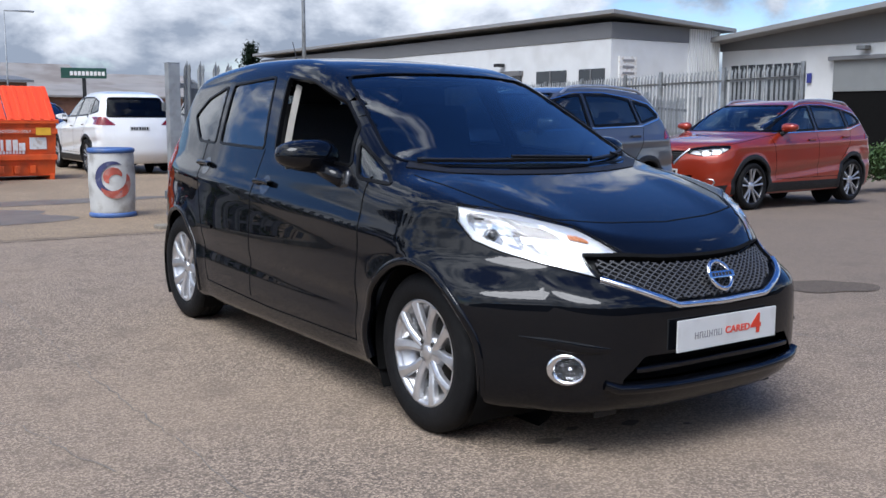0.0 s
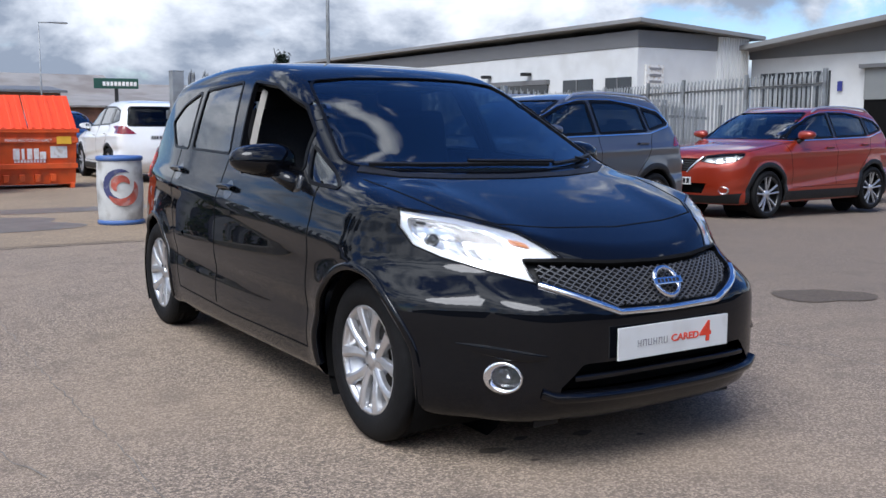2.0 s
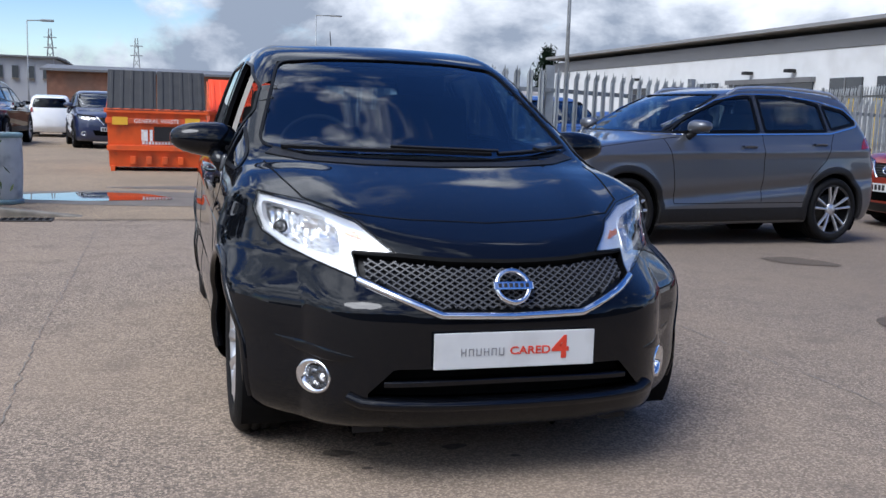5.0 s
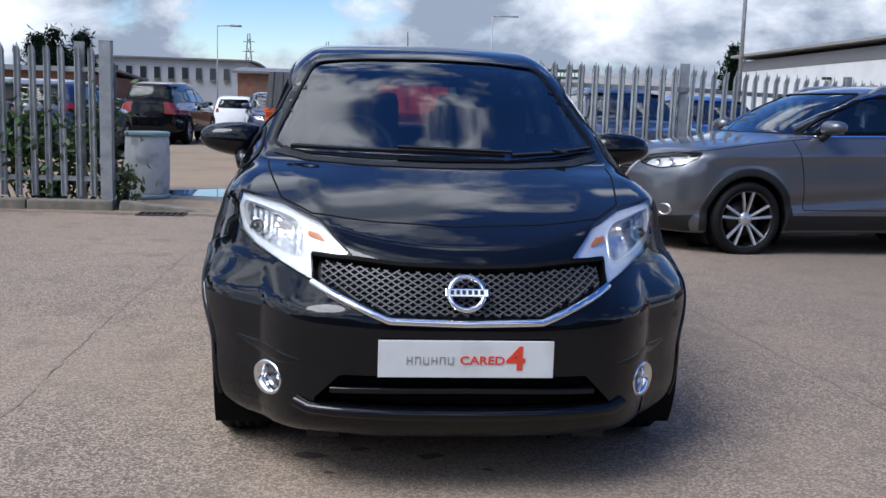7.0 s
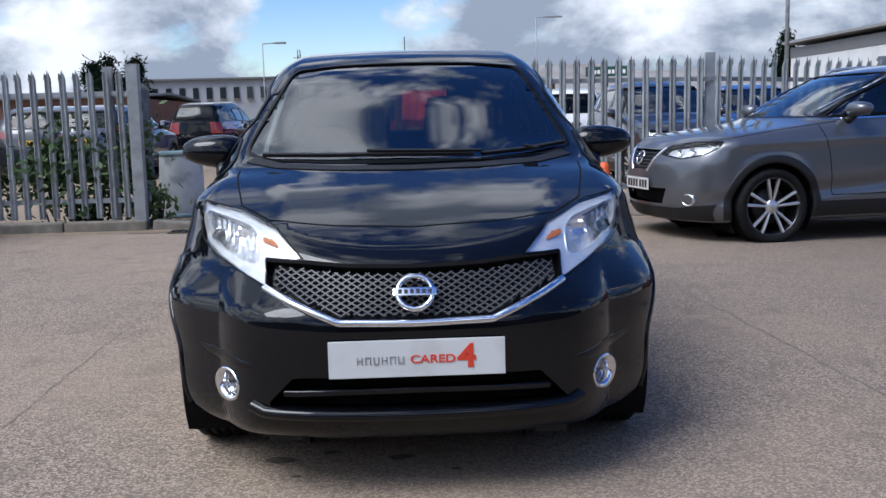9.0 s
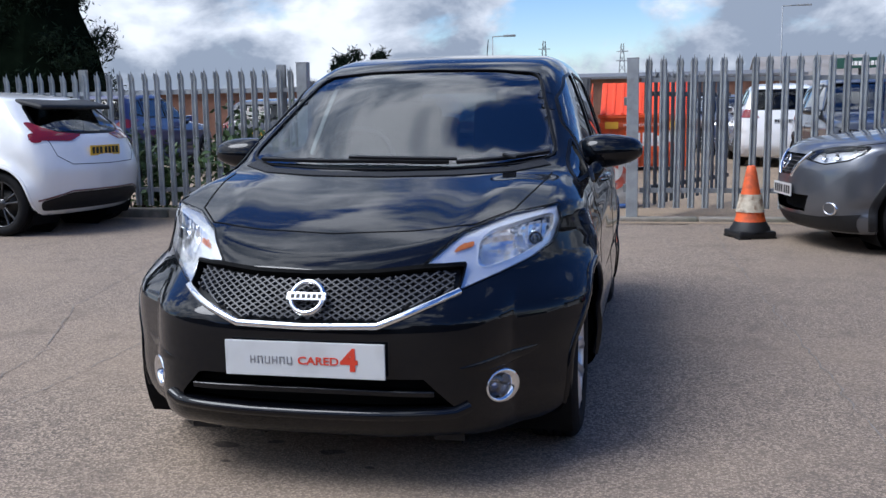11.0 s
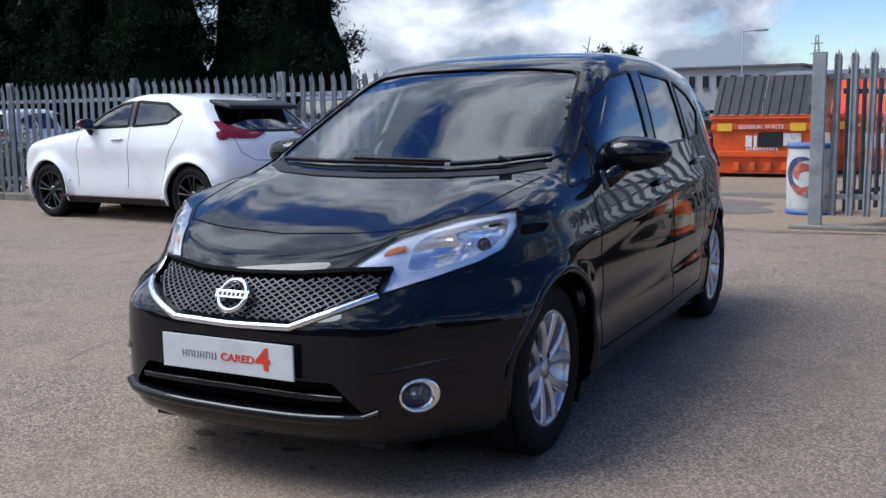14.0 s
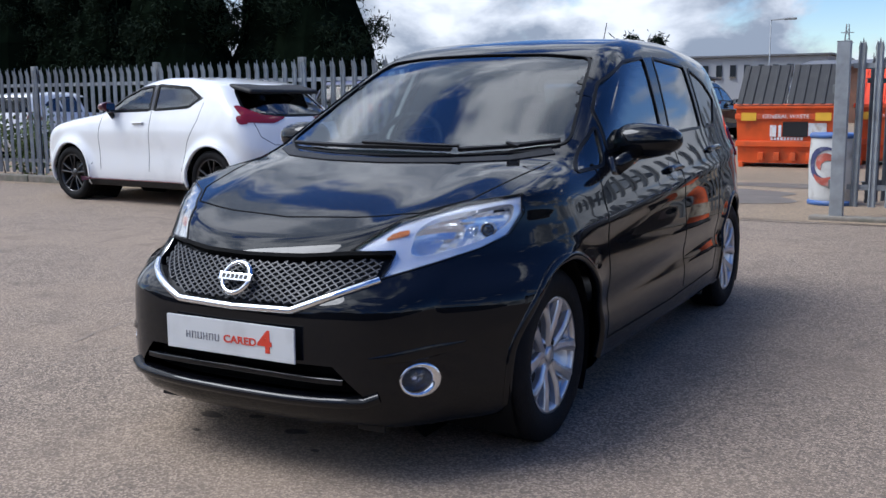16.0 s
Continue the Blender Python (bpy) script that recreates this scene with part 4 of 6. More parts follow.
        for poly in s.get("tail_lamps", ()):
            patch(sh, "tail_lamp", rounded([(sg * x, z) for x, z in poly], 0.03), "rear", 0.008, 0.02, M["red_lamp"], car, 0.04)
        for poly in s.get("tail_side", ()):
            patch(sh, "tail_lamp", rounded(poly, 0.02), "right" if sg < 0 else "left", 0.008, 0.02, M["red_lamp"], car, 0.04)
    if "grille" in s:
        patch(sh, "grille_backing", grown(s["grille"], 0.01), "front", -0.035, 0.004, M["plastic"], car, 0.05)
        lattice(sh, car, grown(s["grille"], -0.01), s.get("mesh_pitch", 0.05), s.get("mesh_bars", "diamond"))
    for poly in s.get("mouths", ()):
        patch(sh, "air_intake", grown(poly, 0.015), "front", -0.07, 0.004, M["liner"], car, 0.05)
    for line, w in s.get("chromes", ()):
        ribbon(sh, "chrome_trim", line, "front", w, 0.012, 0.03, M["chrome"], car, 0.02, round_top=True)
    for (bx, bz, br) in s.get("badges", ()):
        badge(sh, car, bx, bz, br)
    for (fx, fz, fr) in s.get("fogs", ()):
        for sg in (-1, 1):
            fog_lamp(sh, car, sg * fx, fz, fr, s.get("fog_squash", 0.85))
    for view, (px, pz), mat, wdt in s.get("plates", ()):
        c, n = sh.onto([(px, pz)], view)
        sgn = -1 if view == "front" else 1
        pl = part("number_plate", box((wdt, 0.008, wdt * 0.213), (px, c[0][1] + sgn * 0.012, pz), 0.002), M[mat], car)
        if s.get("plate_bars", True):
            for i in range(7):
                part("writing_bar", box((wdt * 0.085, 0.002, wdt * 0.14), (px + wdt * (-0.39 + i * 0.125 + (0.04 if i > 3 else 0)), c[0][1] + sgn * 0.0175, pz)), M["ink_black"], pl)
    # cabin
    cab = s["cabin"]
    y0, y1, zf, zb = cab
    wx = sh.half * 0.8
    part("cabin_floor", box((2 * wx, y1 - y0 + 0.8, 0.04), (0, (y0 + y1) / 2 + 0.1, zf)), M["trim"], car)
    part("dashboard", smooth(box((2 * wx * 0.94, 0.42, 0.22), (0, y0, zb - 0.12), 0.07)), M["trim"], car)
    if detail:
        part("headlining", box((2 * wx * 0.6, (y1 - y0) * 0.6, 0.015), (0, (y0 + y1) / 2 + 0.42, sh.top((y0 + y1) / 2 + 0.42) - 0.13), 0.005), M["headlining"], car)
        v, fcs = lathe([(0.185 + 0.014 * math.cos(a), 0.014 * math.sin(a)) for a in np.linspace(0, 2 * math.pi, 9)], 32)
        st = part("steering_wheel", mesh_of("steering_wheel", v, fcs, M["trim"]), M["trim"], car)
        st.matrix_local = Matrix.Translation((-wx * 0.5, y0 + 0.36, zb - 0.02)) @ pose(0, 0, 0, 0, 0, 90) @ pose(0, 0, 0, 0, 25, 0)
        part("steering_hub", box((0.03, 0.16, 0.1), (0, 0, 0), 0.01), M["trim"], st)
    for sx in (-1, 1):
        for ys in ((y0 + 0.95,) if not detail else (y0 + 0.95, y1 - 0.05)):
            bm = box((0.5, 0.52, 0.16), (sx * wx * 0.5, ys - 0.2, zf + 0.28), 0.05)
            add_box(bm, (0.48, 0.14, 0.62), Matrix.Translation((sx * wx * 0.5, ys + 0.12, zf + (0.52 if ys > y0 + 1 else 0.6))) @ pose(0, 0, 0, -14), 0.05)
            add_box(bm, (0.26, 0.09, 0.18), Matrix.Translation((sx * wx * 0.5, ys + 0.23 - (0.03 if ys > y0 + 1 else 0), zf + (0.80 if ys > y0 + 1 else 0.98))) @ pose(0, 0, 0, -10), 0.035)
            part("seat", smooth(bm), M["fabric"], car)
    return car, sh


def bowls(cups, deep, flute):
    """The relief of a lamp reflector: round cups sunk into it, with upright flutes."""
    def at(u, v):
        sunk = np.zeros(len(u))
        for cx, cz, r in cups:
            sunk = np.maximum(sunk, deep * np.clip(1 - ((u - cx) ** 2 + (v - cz) ** 2) / (r * r), 0, 1))
        return sunk + 0.007 * np.abs(((u / flute) % 1.0) - 0.5) * 2 + 0.004 * (np.floor(v / (flute * 1.6)) % 2)
    return at


def lattice(sh, car, poly, pitch, kind):
    """Crossing bars that fill a grille opening."""
    arr = np.array(poly)
    (u0, v0), (u1, v1) = arr.min(0), arr.max(0)
    verts, faces = [], []
    slopes = (0.55, -0.55) if kind == "diamond" else (0.0,)
    for sl in slopes:
        span = (u1 - u0) * abs(sl) + (v1 - v0)
        k = int(span / (pitch * 0.62 if sl else pitch)) + 1
        for i in range(k):
            c = v0 - (u1 - u0) * max(sl, 0) + span * (i + 0.5) / k
            us = np.arange(u0, u1, 0.012)
            vs = c + sl * (us - u0)
            ok = inside(poly, us, vs)
            run = []
            for u, v, o in list(zip(us, vs, ok)) + [(0, 0, False)]:
                if o:
                    run.append((u, v))
                elif len(run) > 1:
                    p, g = sh.onto(run, "front")
                    d = np.gradient(p, axis=0)
                    sd = np.cross(d, g)
                    sd /= np.linalg.norm(sd, axis=1)[:, None]
                    o0 = len(verts)
                    for q in range(len(run)):
                        for a, b in ((-0.0036, -0.024), (-0.0024, -0.008), (0.0024, -0.008), (0.0036, -0.024)):
                            verts.append(p[q] + sd[q] * a + g[q] * b)
                    for q in range(len(run) - 1):
                        for w in range(3):
                            faces.append((o0 + q * 4 + w, o0 + q * 4 + 4 + w, o0 + q * 4 + 5 + w, o0 + q * 4 + 1 + w))
                    run = []
                else:
                    run = []
    if verts:
        part("grille_mesh", mesh_of("grille_mesh", verts, faces, M["grille"], False), M["grille"], car)


def badge(sh, car, x, z, r):
    """A chrome ring with a bar across it."""
    c, n = sh.onto([(x, z)], "front", 0.012)
    v, fcs = lathe([(r + r * 0.16 * math.cos(a), r * 0.16 * math.sin(a)) for a in np.linspace(0, 2 * math.pi, 9)], 40)
    face = Vector(n[0]).to_track_quat("X", "Z").to_matrix().to_4x4()
    ring = part("badge", mesh_of("badge", v, fcs, M["chrome"]), M["chrome"], car, "chrome ring badge")
    ring.matrix_local = Matrix.Translation(c[0]) @ face
    part("badge_bar", box((0.012, r * 2.5, r * 0.5), (0.004, 0, 0), 0.003), M["chrome"], ring)
    for i in range(6):
        part("writing_bar", box((0.002, r * 0.2, r * 0.24), (0.0105, r * (-0.85 + 0.34 * i), 0)), M["ink_black"], ring)


def fog_lamp(sh, car, x, z, r, squash):
    """A round lamp in a chrome ring that grows wider towards the car's flank."""
    c, n = sh.onto([(x, z)], "front", 0.0)
    look_out = Vector((n[0][0] * 0.75, n[0][1], n[0][2] * 0.4))
    face = look_out.to_track_quat("X", "Z").to_matrix().to_4x4()
    out = 1 if x > 0 else -1
    verts, faces = [], []
    for i in range(40):
        a = 2 * math.pi * i / 40
        ca, sa = math.cos(a), math.sin(a)
        shift = -out * r * 0.14
        for rr, h, off in ((1.04, -0.035, 0.0), (1.04, 0.0, 0.0), (0.99, 0.008, 0.0), (0.80, 0.004, shift * 0.8), (0.74, -0.004, shift), (0.72, -0.035, shift)):
            verts.append((h, r * rr * ca + off, r * rr * sa))
        j = (i + 1) % 40
        faces += [(i * 6 + q, j * 6 + q, j * 6 + q + 1, i * 6 + q + 1) for q in range(5)]
    ring = part("fog_lamp", mesh_of("fog_lamp", verts, faces, M["chrome"]), M["chrome"], car, "round fog lamp with a chrome ring")
    ring.matrix_local = Matrix.Translation(c[0]) @ face @ Matrix.Diagonal((1, 1, squash, 1))
    shift = Matrix.Translation((0, -out * r * 0.14, 0))
    v, fcs = lathe([(0.0001, -0.008), (r * 0.4, -0.011), (r * 0.74, -0.02)], 28)
    lens = part("fog_lens", mesh_of("fog_lens", v, fcs, M["clear"]), M["clear"], ring)
    v, fcs = lathe([(0.0001, -0.055), (r * 0.25, -0.052), (r * 0.5, -0.042), (r * 0.74, -0.022)], 18)
    bowl = part("fog_bowl", mesh_of("fog_bowl", v, fcs, M["fog_bowl"], False), M["fog_bowl"], ring)
    bm = bmesh.new()
    bmesh.ops.create_uvsphere(bm, u_segments=14, v_segments=8, radius=r * 0.17, matrix=Matrix.Translation((-0.034, 0, -r * 0.05)))
    bulb = part("fog_bulb", smooth(bm), M["chrome"], ring)
    for ob in (lens, bowl, bulb):
        ob.matrix_local = shift
    lens.visible_shadow = False


HATCH = dict(
    half=0.8475, base=2.6, wheel_r=0.305, rim_r=0.205, arch=0.345, floor=0.17, cowl=0.2, roof_mid=1.9, tyre_w=0.19, track=0.834,
    top=[(-0.82, 0.60), (-0.72, 0.70), (-0.6, 0.75), (-0.4, 0.82), (-0.1, 0.90), (0.1, 0.945), (0.2, 0.97), (0.32, 1.03), (0.5, 1.125), (0.8, 1.285), (1.05, 1.40), (1.25, 1.458),
         (1.6, 1.495), (2.0, 1.50), (2.5, 1.475), (3.0, 1.41), (3.3, 1.35)],
    front=[(0.15, -0.69), (0.22, -0.735), (0.30, -0.758), (0.45, -0.760), (0.55, -0.756), (0.625, -0.722), (0.7125, -0.668), (0.80, -0.62), (0.95, -0.60)],
    rear=[(0.2, 3.12), (0.4, 3.22), (0.6, 3.21), (0.9, 3.16), (1.1, 3.09), (1.4, 2.94), (1.6, 2.8)],
    plan=[(-0.8, 0.93), (-0.5, 0.962), (-0.1, 0.988), (0.5, 1.0), (2.0, 1.0), (2.6, 0.965), (2.9, 0.925), (3.2, 0.84)],
    sect=[(0.15, 0.945), (0.28, 0.983), (0.5, 1.0), (0.7, 0.99), (0.88, 0.955), (1.0, 0.905), (1.2, 0.825), (1.4, 0.73), (1.55, 0.64)],
    creases=((0.72, 0.05, 0.012, 0.06), (0.42, 0.06, -0.015, 0.03)), nose_bow=(0.62, 0.45), bumper=(0.10, 3.3, 0.53, 0.05, 0.14), side_k=0.11, crown=0.05, hood_crown=0.005, tail_bow=0.24, ridge=(0.50, 0.16, 0.09, 0.007),
    side_glass=[([(0.27, 0.925), (0.50, 0.94), (0.62, 1.085)], "clear"), ([(0.58, 0.985), (1.36, 1.03), (1.46, 1.385), (1.19, 1.358), (0.88, 1.258), (0.69, 1.145)], "driver"),
                ([(1.49, 1.032), (2.08, 1.045), (2.13, 1.36), (1.61, 1.388)], "dark"), ([(2.15, 1.045), (2.42, 1.05), (2.63, 1.19), (2.48, 1.285), (2.21, 1.355)], "dark")],
    screen=[(-0.665, 1.02), (-0.54, 0.993), (-0.28, 0.98), (0.0, 0.976), (0.28, 0.98), (0.54, 0.993), (0.665, 1.02), (0.52, 1.375), (0.3, 1.395), (0.0, 1.40), (-0.3, 1.395), (-0.52, 1.375)],
    rear_glass=[(-0.58, 1.05), (0.58, 1.05), (0.50, 1.35), (-0.50, 1.35)], seal_w=0.014, screen_seal=0.012,
    lamp=[(0.34, 0.72), (0.465, 0.717), (0.457, 0.642), (0.57, 0.68), (0.66, 0.715), (0.715, 0.752), (0.738, 0.82), (0.722, 0.878), (0.57, 0.853), (0.44, 0.810)],
    bay=[(0.720, 0.857), (0.64, 0.845), (0.525, 0.818), (0.497, 0.785), (0.500, 0.698), (0.57, 0.708), (0.66, 0.738), (0.718, 0.785)],
    side_bay=[(0.486, 0.802), (0.435, 0.788), (0.385, 0.744), (0.40, 0.730), (0.488, 0.735)], bulb=(0.672, 0.772),
    amber=([(0.425, 0.754), (0.484, 0.768), (0.480, 0.784), (0.436, 0.771)],), amber_lift=-0.004, lamp_round=0.006,
    grille=[(-0.46, 0.713), (-0.34, 0.712), (-0.2, 0.703), (0.0, 0.70), (0.2, 0.703), (0.34, 0.712), (0.46, 0.713), (0.452, 0.648), (0.225, 0.562), (0.0, 0.557), (-0.225, 0.562), (-0.452, 0.648)],
    mesh_pitch=0.029, mouths=([(-0.37, 0.388), (0.37, 0.388), (0.47, 0.285), (0.2, 0.281), (-0.2, 0.281), (-0.47, 0.285)],),
    chromes=(([(-0.458, 0.640), (-0.228, 0.551), (0.0, 0.546), (0.228, 0.551), (0.458, 0.640)], 0.024),), badges=((0, 0.628, 0.052),), fogs=((0.59, 0.339, 0.066),), fog_squash=0.8, fog_holes=[[(0.582 + 0.036 * math.cos(a), 0.339 + 0.038 * math.sin(a)) for a in np.linspace(0, 2 * math.pi, 16, endpoint=False)]],
    plates=(), seams=[[(0.42, 0.95), (0.40, 0.75), (0.43, 0.45), (0.43, 0.28)], [(1.47, 1.03), (1.50, 0.75), (1.51, 0.30)], [(2.28, 1.06), (2.26, 0.85), (2.16, 0.58), (2.1, 0.30)],
                      [(0.43, 0.28), (1.3, 0.275), (2.1, 0.30)]],
    handles=[(1.36, 0.868), (2.18, 0.925)], dish=True, mirror=(0.76, 0.985), mirror_up=0.03, mirror_out=0.085, mirror_size=(0.128, 0.092, 0.078), mirror_foot=(0.62, 0.925), cabin=(0.55, 2.1, 0.35, 0.98), tail_side=([(2.84, 0.86), (2.98, 0.86), (2.92, 1.04), (2.86, 1.0)],),
    tail_lamps=([(0.54, 0.87), (0.68, 0.87), (0.63, 1.04), (0.57, 1.04)],), rim_mats=(M["alloy"],), spokes=5, spoke_w=0.92, wheel_face="pocketed")

# ---- ground ----


def fall(x):
    """The ground falls gently to one side of the car park."""
    return -0.018 * (min(max(x, 2.5), 14.0) - 2.5)


strips = [-600, 2.5, 4, 6, 8, 10, 12, 14, 600]
gv = [(x, y, fall(x)) for x in strips for y in (-600, 900)]
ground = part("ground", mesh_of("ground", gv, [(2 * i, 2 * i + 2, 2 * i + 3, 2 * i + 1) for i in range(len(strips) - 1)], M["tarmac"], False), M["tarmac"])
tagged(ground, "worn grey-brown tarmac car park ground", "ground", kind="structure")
strips[0], strips[-1] = -40, 40
gv = [(x, y + (max(x - 3.4, 0) * 0.355 if y < 10 and x < 14 else (3.7 if y < 10 and x >= 14 else 0)), fall(x) + 0.004) for x in strips for y in (7.0, 75)]
yard = part("pavement", mesh_of("pavement", gv, [(2 * i, 2 * i + 2, 2 * i + 3, 2 * i + 1) for i in range(len(strips) - 1)], M["concrete"], False), M["concrete"])
tagged(yard, "stained pale concrete yard beyond the gateway", "pavement", kind="structure")


def blob(name, cx, cy, rx, ry, z, mat, label, seed, kind="structure"):
    """A flat, uneven patch on the ground."""
    rnd = random.Random(seed)
    ph = [rnd.uniform(0, 6.28) for _ in range(5)]
    verts = []
    for i in range(64):
        a = 2 * math.pi * i / 64
        k = 1 + sum(0.13 / (q + 1) * math.sin((q + 2) * a + ph[q]) for q in range(5))
        verts.append((cx + rx * k * math.cos(a), cy + ry * k * math.sin(a), z + fall(cx + rx * k * math.cos(a))))
    ob = part(name, mesh_of(name, verts, [tuple(range(64))], mat, False), mat)
    return tagged(ob, label, name.split("_")[-1], kind=kind)


def crack(points, width, seed, z=0.004, mat="crack"):
    rnd = random.Random(seed)
    line = []
    for (x1, y1), (x2, y2) in zip(points, points[1:]):
        k = max(2, int(math.hypot(x2 - x1, y2 - y1) / 0.07))
        line += [(x1 + (x2 - x1) * i / k, y1 + (y2 - y1) * i / k) for i in range(k)]
    line.append(points[-1])
    verts, faces = [], []
    for i, (x, y) in enumerate(line):
        a, b = line[max(i - 1, 0)], line[min(i + 1, len(line) - 1)]
        d = Vector((b[0] - a[0], b[1] - a[1])).normalized()
        j, w = rnd.uniform(-0.015, 0.015), width * rnd.uniform(0.25, 1.0)
        for sg in (-1, 1):
            verts.append((x - d.y * (j + sg * w / 2), y + d.x * (j + sg * w / 2), z))
        if i:
            faces.append((2 * i - 2, 2 * i, 2 * i + 1, 2 * i - 1))
    ob = part("ground_crack", mesh_of("ground_crack", verts, faces, M[mat], False), M[mat])
    return tagged(ob, "dark crack across the worn tarmac", "crack", kind="structure")


# ---- steel palisade fence ----


def pale_mesh(h):
    """A pressed steel pale with a W section and a three-pointed head."""
    prof = [(-0.037, 0.010), (-0.022, -0.006), (-0.011, 0.006), (0.0, 0.010), (0.011, 0.006), (0.022, -0.006), (0.037, 0.010)]
    top = [h - 0.10, h - 0.035, h - 0.06, h, h - 0.06, h - 0.035, h - 0.10]
    verts, faces = [], []
    for back in (0.0, 0.005):
        for lvl in (0, 1, 2):
            for (x, y), t in zip(prof, top):
                bend = 0.012 * (lvl == 2) * (abs(x) > 0.015)
                verts.append((x * (1 if lvl < 2 else 1.08), y + back - bend, (0.0, h - 0.13, t)[lvl]))
    n = len(prof)
    for lvl in (0, 1):
        for i in range(n - 1):
            a = lvl * n + i
            faces.append((a, a + 1, a + 1 + n, a + n))
            b = a + 3 * n
            faces.append((b + 1, b, b + n, b + 1 + n))
    for lvl in (0, 1):
        for i in (0, n - 1):
            a = lvl * n + i
            faces.append((a, a + n, a + 4 * n, a + 3 * n))
    for i in range(n - 1):
        a = 2 * n + i
        faces.append((a, a + 1, a + 1 + 3 * n, a + 3 * n))
    return mesh_of("pale", verts, faces, M["galvanised"], False)


def fence(points, h, foot, label, spacing=0.155, post_gap=2.56, posts=True, mat="galvanised", name="palisade_fence", first_post=0.0):
    """A run of palisade fence along points of the plan, standing foot above the ground."""
    f = thing(name, Matrix(), label, "fence", "steel palisade fences")
    me = pale_mesh(h - 0.06)
    me.materials[0] = M[mat]
    rnd = random.Random(int(points[0][0] * 10) + 77)
    for (x1, y1), (x2, y2) in zip(points, points[1:]):
        run = math.hypot(x2 - x1, y2 - y1)
        ang = math.degrees(math.atan2(y2 - y1, x2 - x1))
        drop = fall(x2) - fall(x1)
        base = pose(x1, y1, foot + fall(x1), 0, 0, ang) @ pose(0, 0, 0, 0, math.degrees(math.atan2(-drop, run)), 0)
        for zr in (0.24, h - 0.28):
            bm = box((run, 0.006, 0.05), (run / 2, 0.022, zr))
            add_box(bm, (run, 0.04, 0.006), Matrix.Translation((run / 2, 0.042, zr + 0.022)))
            r = part("rail", bm, M[mat], f)
            r.matrix_local = base
        if posts:
            for i in range(int((run - first_post) / post_gap + 0.3) + 1):
                bm = bmesh.new()
                for off, size in ((-0.022, (0.1, 0.008)), (0.022, (0.1, 0.008)), (0, (0.008, 0.044))):
                    add_box(bm, (*size, h + 0.01 + foot), Matrix.Translation((first_post + i * post_gap, 0.07 + off, (h + 0.01 - foot) / 2)))
                p = part("post", bm, M[mat], f)
                p.matrix_local = base
        for i in range(int(run / spacing)):
            m = base @ pose(spacing * (i + 0.5) + rnd.uniform(-0.006, 0.006), 0, 0.05, 0, rnd.uniform(-0.5, 0.5), rnd.uniform(-3, 3))
            ob = part("pale", me, None, f)
            ob.matrix_local = m
    return f


fence([(-16.02, 7.3), (-3.0, 7.3)], 1.68, 0.09, "weathered galvanised steel palisade fence on a concrete kerb", first_post=0.0)
fence([(0.88, 7.3), (3.40, 7.34), (12.3, 10.5)], 1.70, 0.09, "galvanised steel palisade fence behind parked cars", first_post=2.52)
fence([(13.8, 8.9), (15.6, 15.5), (19.3, 28.0)], 2.42, 0.05, "tall galvanised steel palisade fence before the grey units")
fence([(1.02, 7.55), (2.0, 9.75)], 1.55, 0.1, "open steel palisade gate leaf folded back into the yard", posts=False, mat="galv_dark", name="palisade_gate")
fence([(-2.93, 7.5), (-3.42, 9.9)], 1.55, 0.1, "open steel palisade gate leaf swung back beside the bushes", posts=False, mat="galv_dark", name="palisade_gate")


def gate_post(x, y, h, label):
    t = thing("gate_post", Matrix.Translation((x, y, 0)), label, "gate post", "gate posts")
    part("shaft", box((0.125, 0.125, h), (0, 0, h / 2), 0.006), M["galvanised"], t)
    part("cap", box((0.13, 0.13, 0.008), (0, 0, h + 0.004), 0.002), M["galvanised"], t)
    for z in (0.35, h - 0.45):
        part("hinge", box((0.05, 0.05, 0.09), (-0.07 if x > 0 else 0.07, 0.07, z), 0.008), M["galv_dark"], t)


gate_post(0.80, 7.3, 1.74, "square galvanised steel gate post with hinges")
gate_post(-2.93, 7.3, 1.79, "square galvanised steel gate post beside ivy")


def kerb_run(points, label, up=0.02):
    k = thing("kerb", Matrix(), label, "kerb", "kerbs")
    k["kind"] = "structure"
    for (x1, y1), (x2, y2) in zip(points, points[1:]):
        run = math.hypot(x2 - x1, y2 - y1)
        n = max(1, round(run / 0.914))
        bm0 = box((run / n - 0.012, 0.2, 0.18), (0, 0, 0.0), 0.02)
        me = bpy.data.meshes.new("kerb_stone")
        bm0.to_mesh(me); bm0.free()
        me.materials.append(M["kerb"])
        for i in range(n):
            ob = part("kerb_stone", me, None, k)
            ob.matrix_local = pose(x1 + (x2 - x1) * (i + 0.5) / n, y1 + (y2 - y1) * (i + 0.5) / n, up + fall(x1 + (x2 - x1) * (i + 0.5) / n), 0, 0, math.degrees(math.atan2(y2 - y1, x2 - x1)))


kerb_run([(-16.4, 7.28), (-2.85, 7.28)], "grey concrete kerb under the fence")
kerb_run([(0.55, 7.25), (3.4, 7.3), (12.3, 10.45)], "stained concrete kerb under the fence", -0.045)
part("kerb_end", box((1.0, 0.2, 0.16), (0, 0, 0), 0.02, pose(-2.3, 7.3, -0.02, 0, 6, 0)), M["kerb"])
tagged(bpy.data.objects["kerb_end"], "sloping end stone of the concrete kerb", "kerb", kind="structure")
blob("puddle", -1.85, 9.6, 0.85, 0.7, 0.012, M["water"], "shallow rain puddle on the concrete yard", 3)
blob("damp_patch", -1.5, 9.5, 1.8, 1.0, 0.008, M["wet"], "damp dark concrete round the puddle", 5)
blob("damp_patch", 0.2, 11.2, 1.6, 0.45, 0.008, M["wet"], "damp dark stain on the concrete yard", 8)
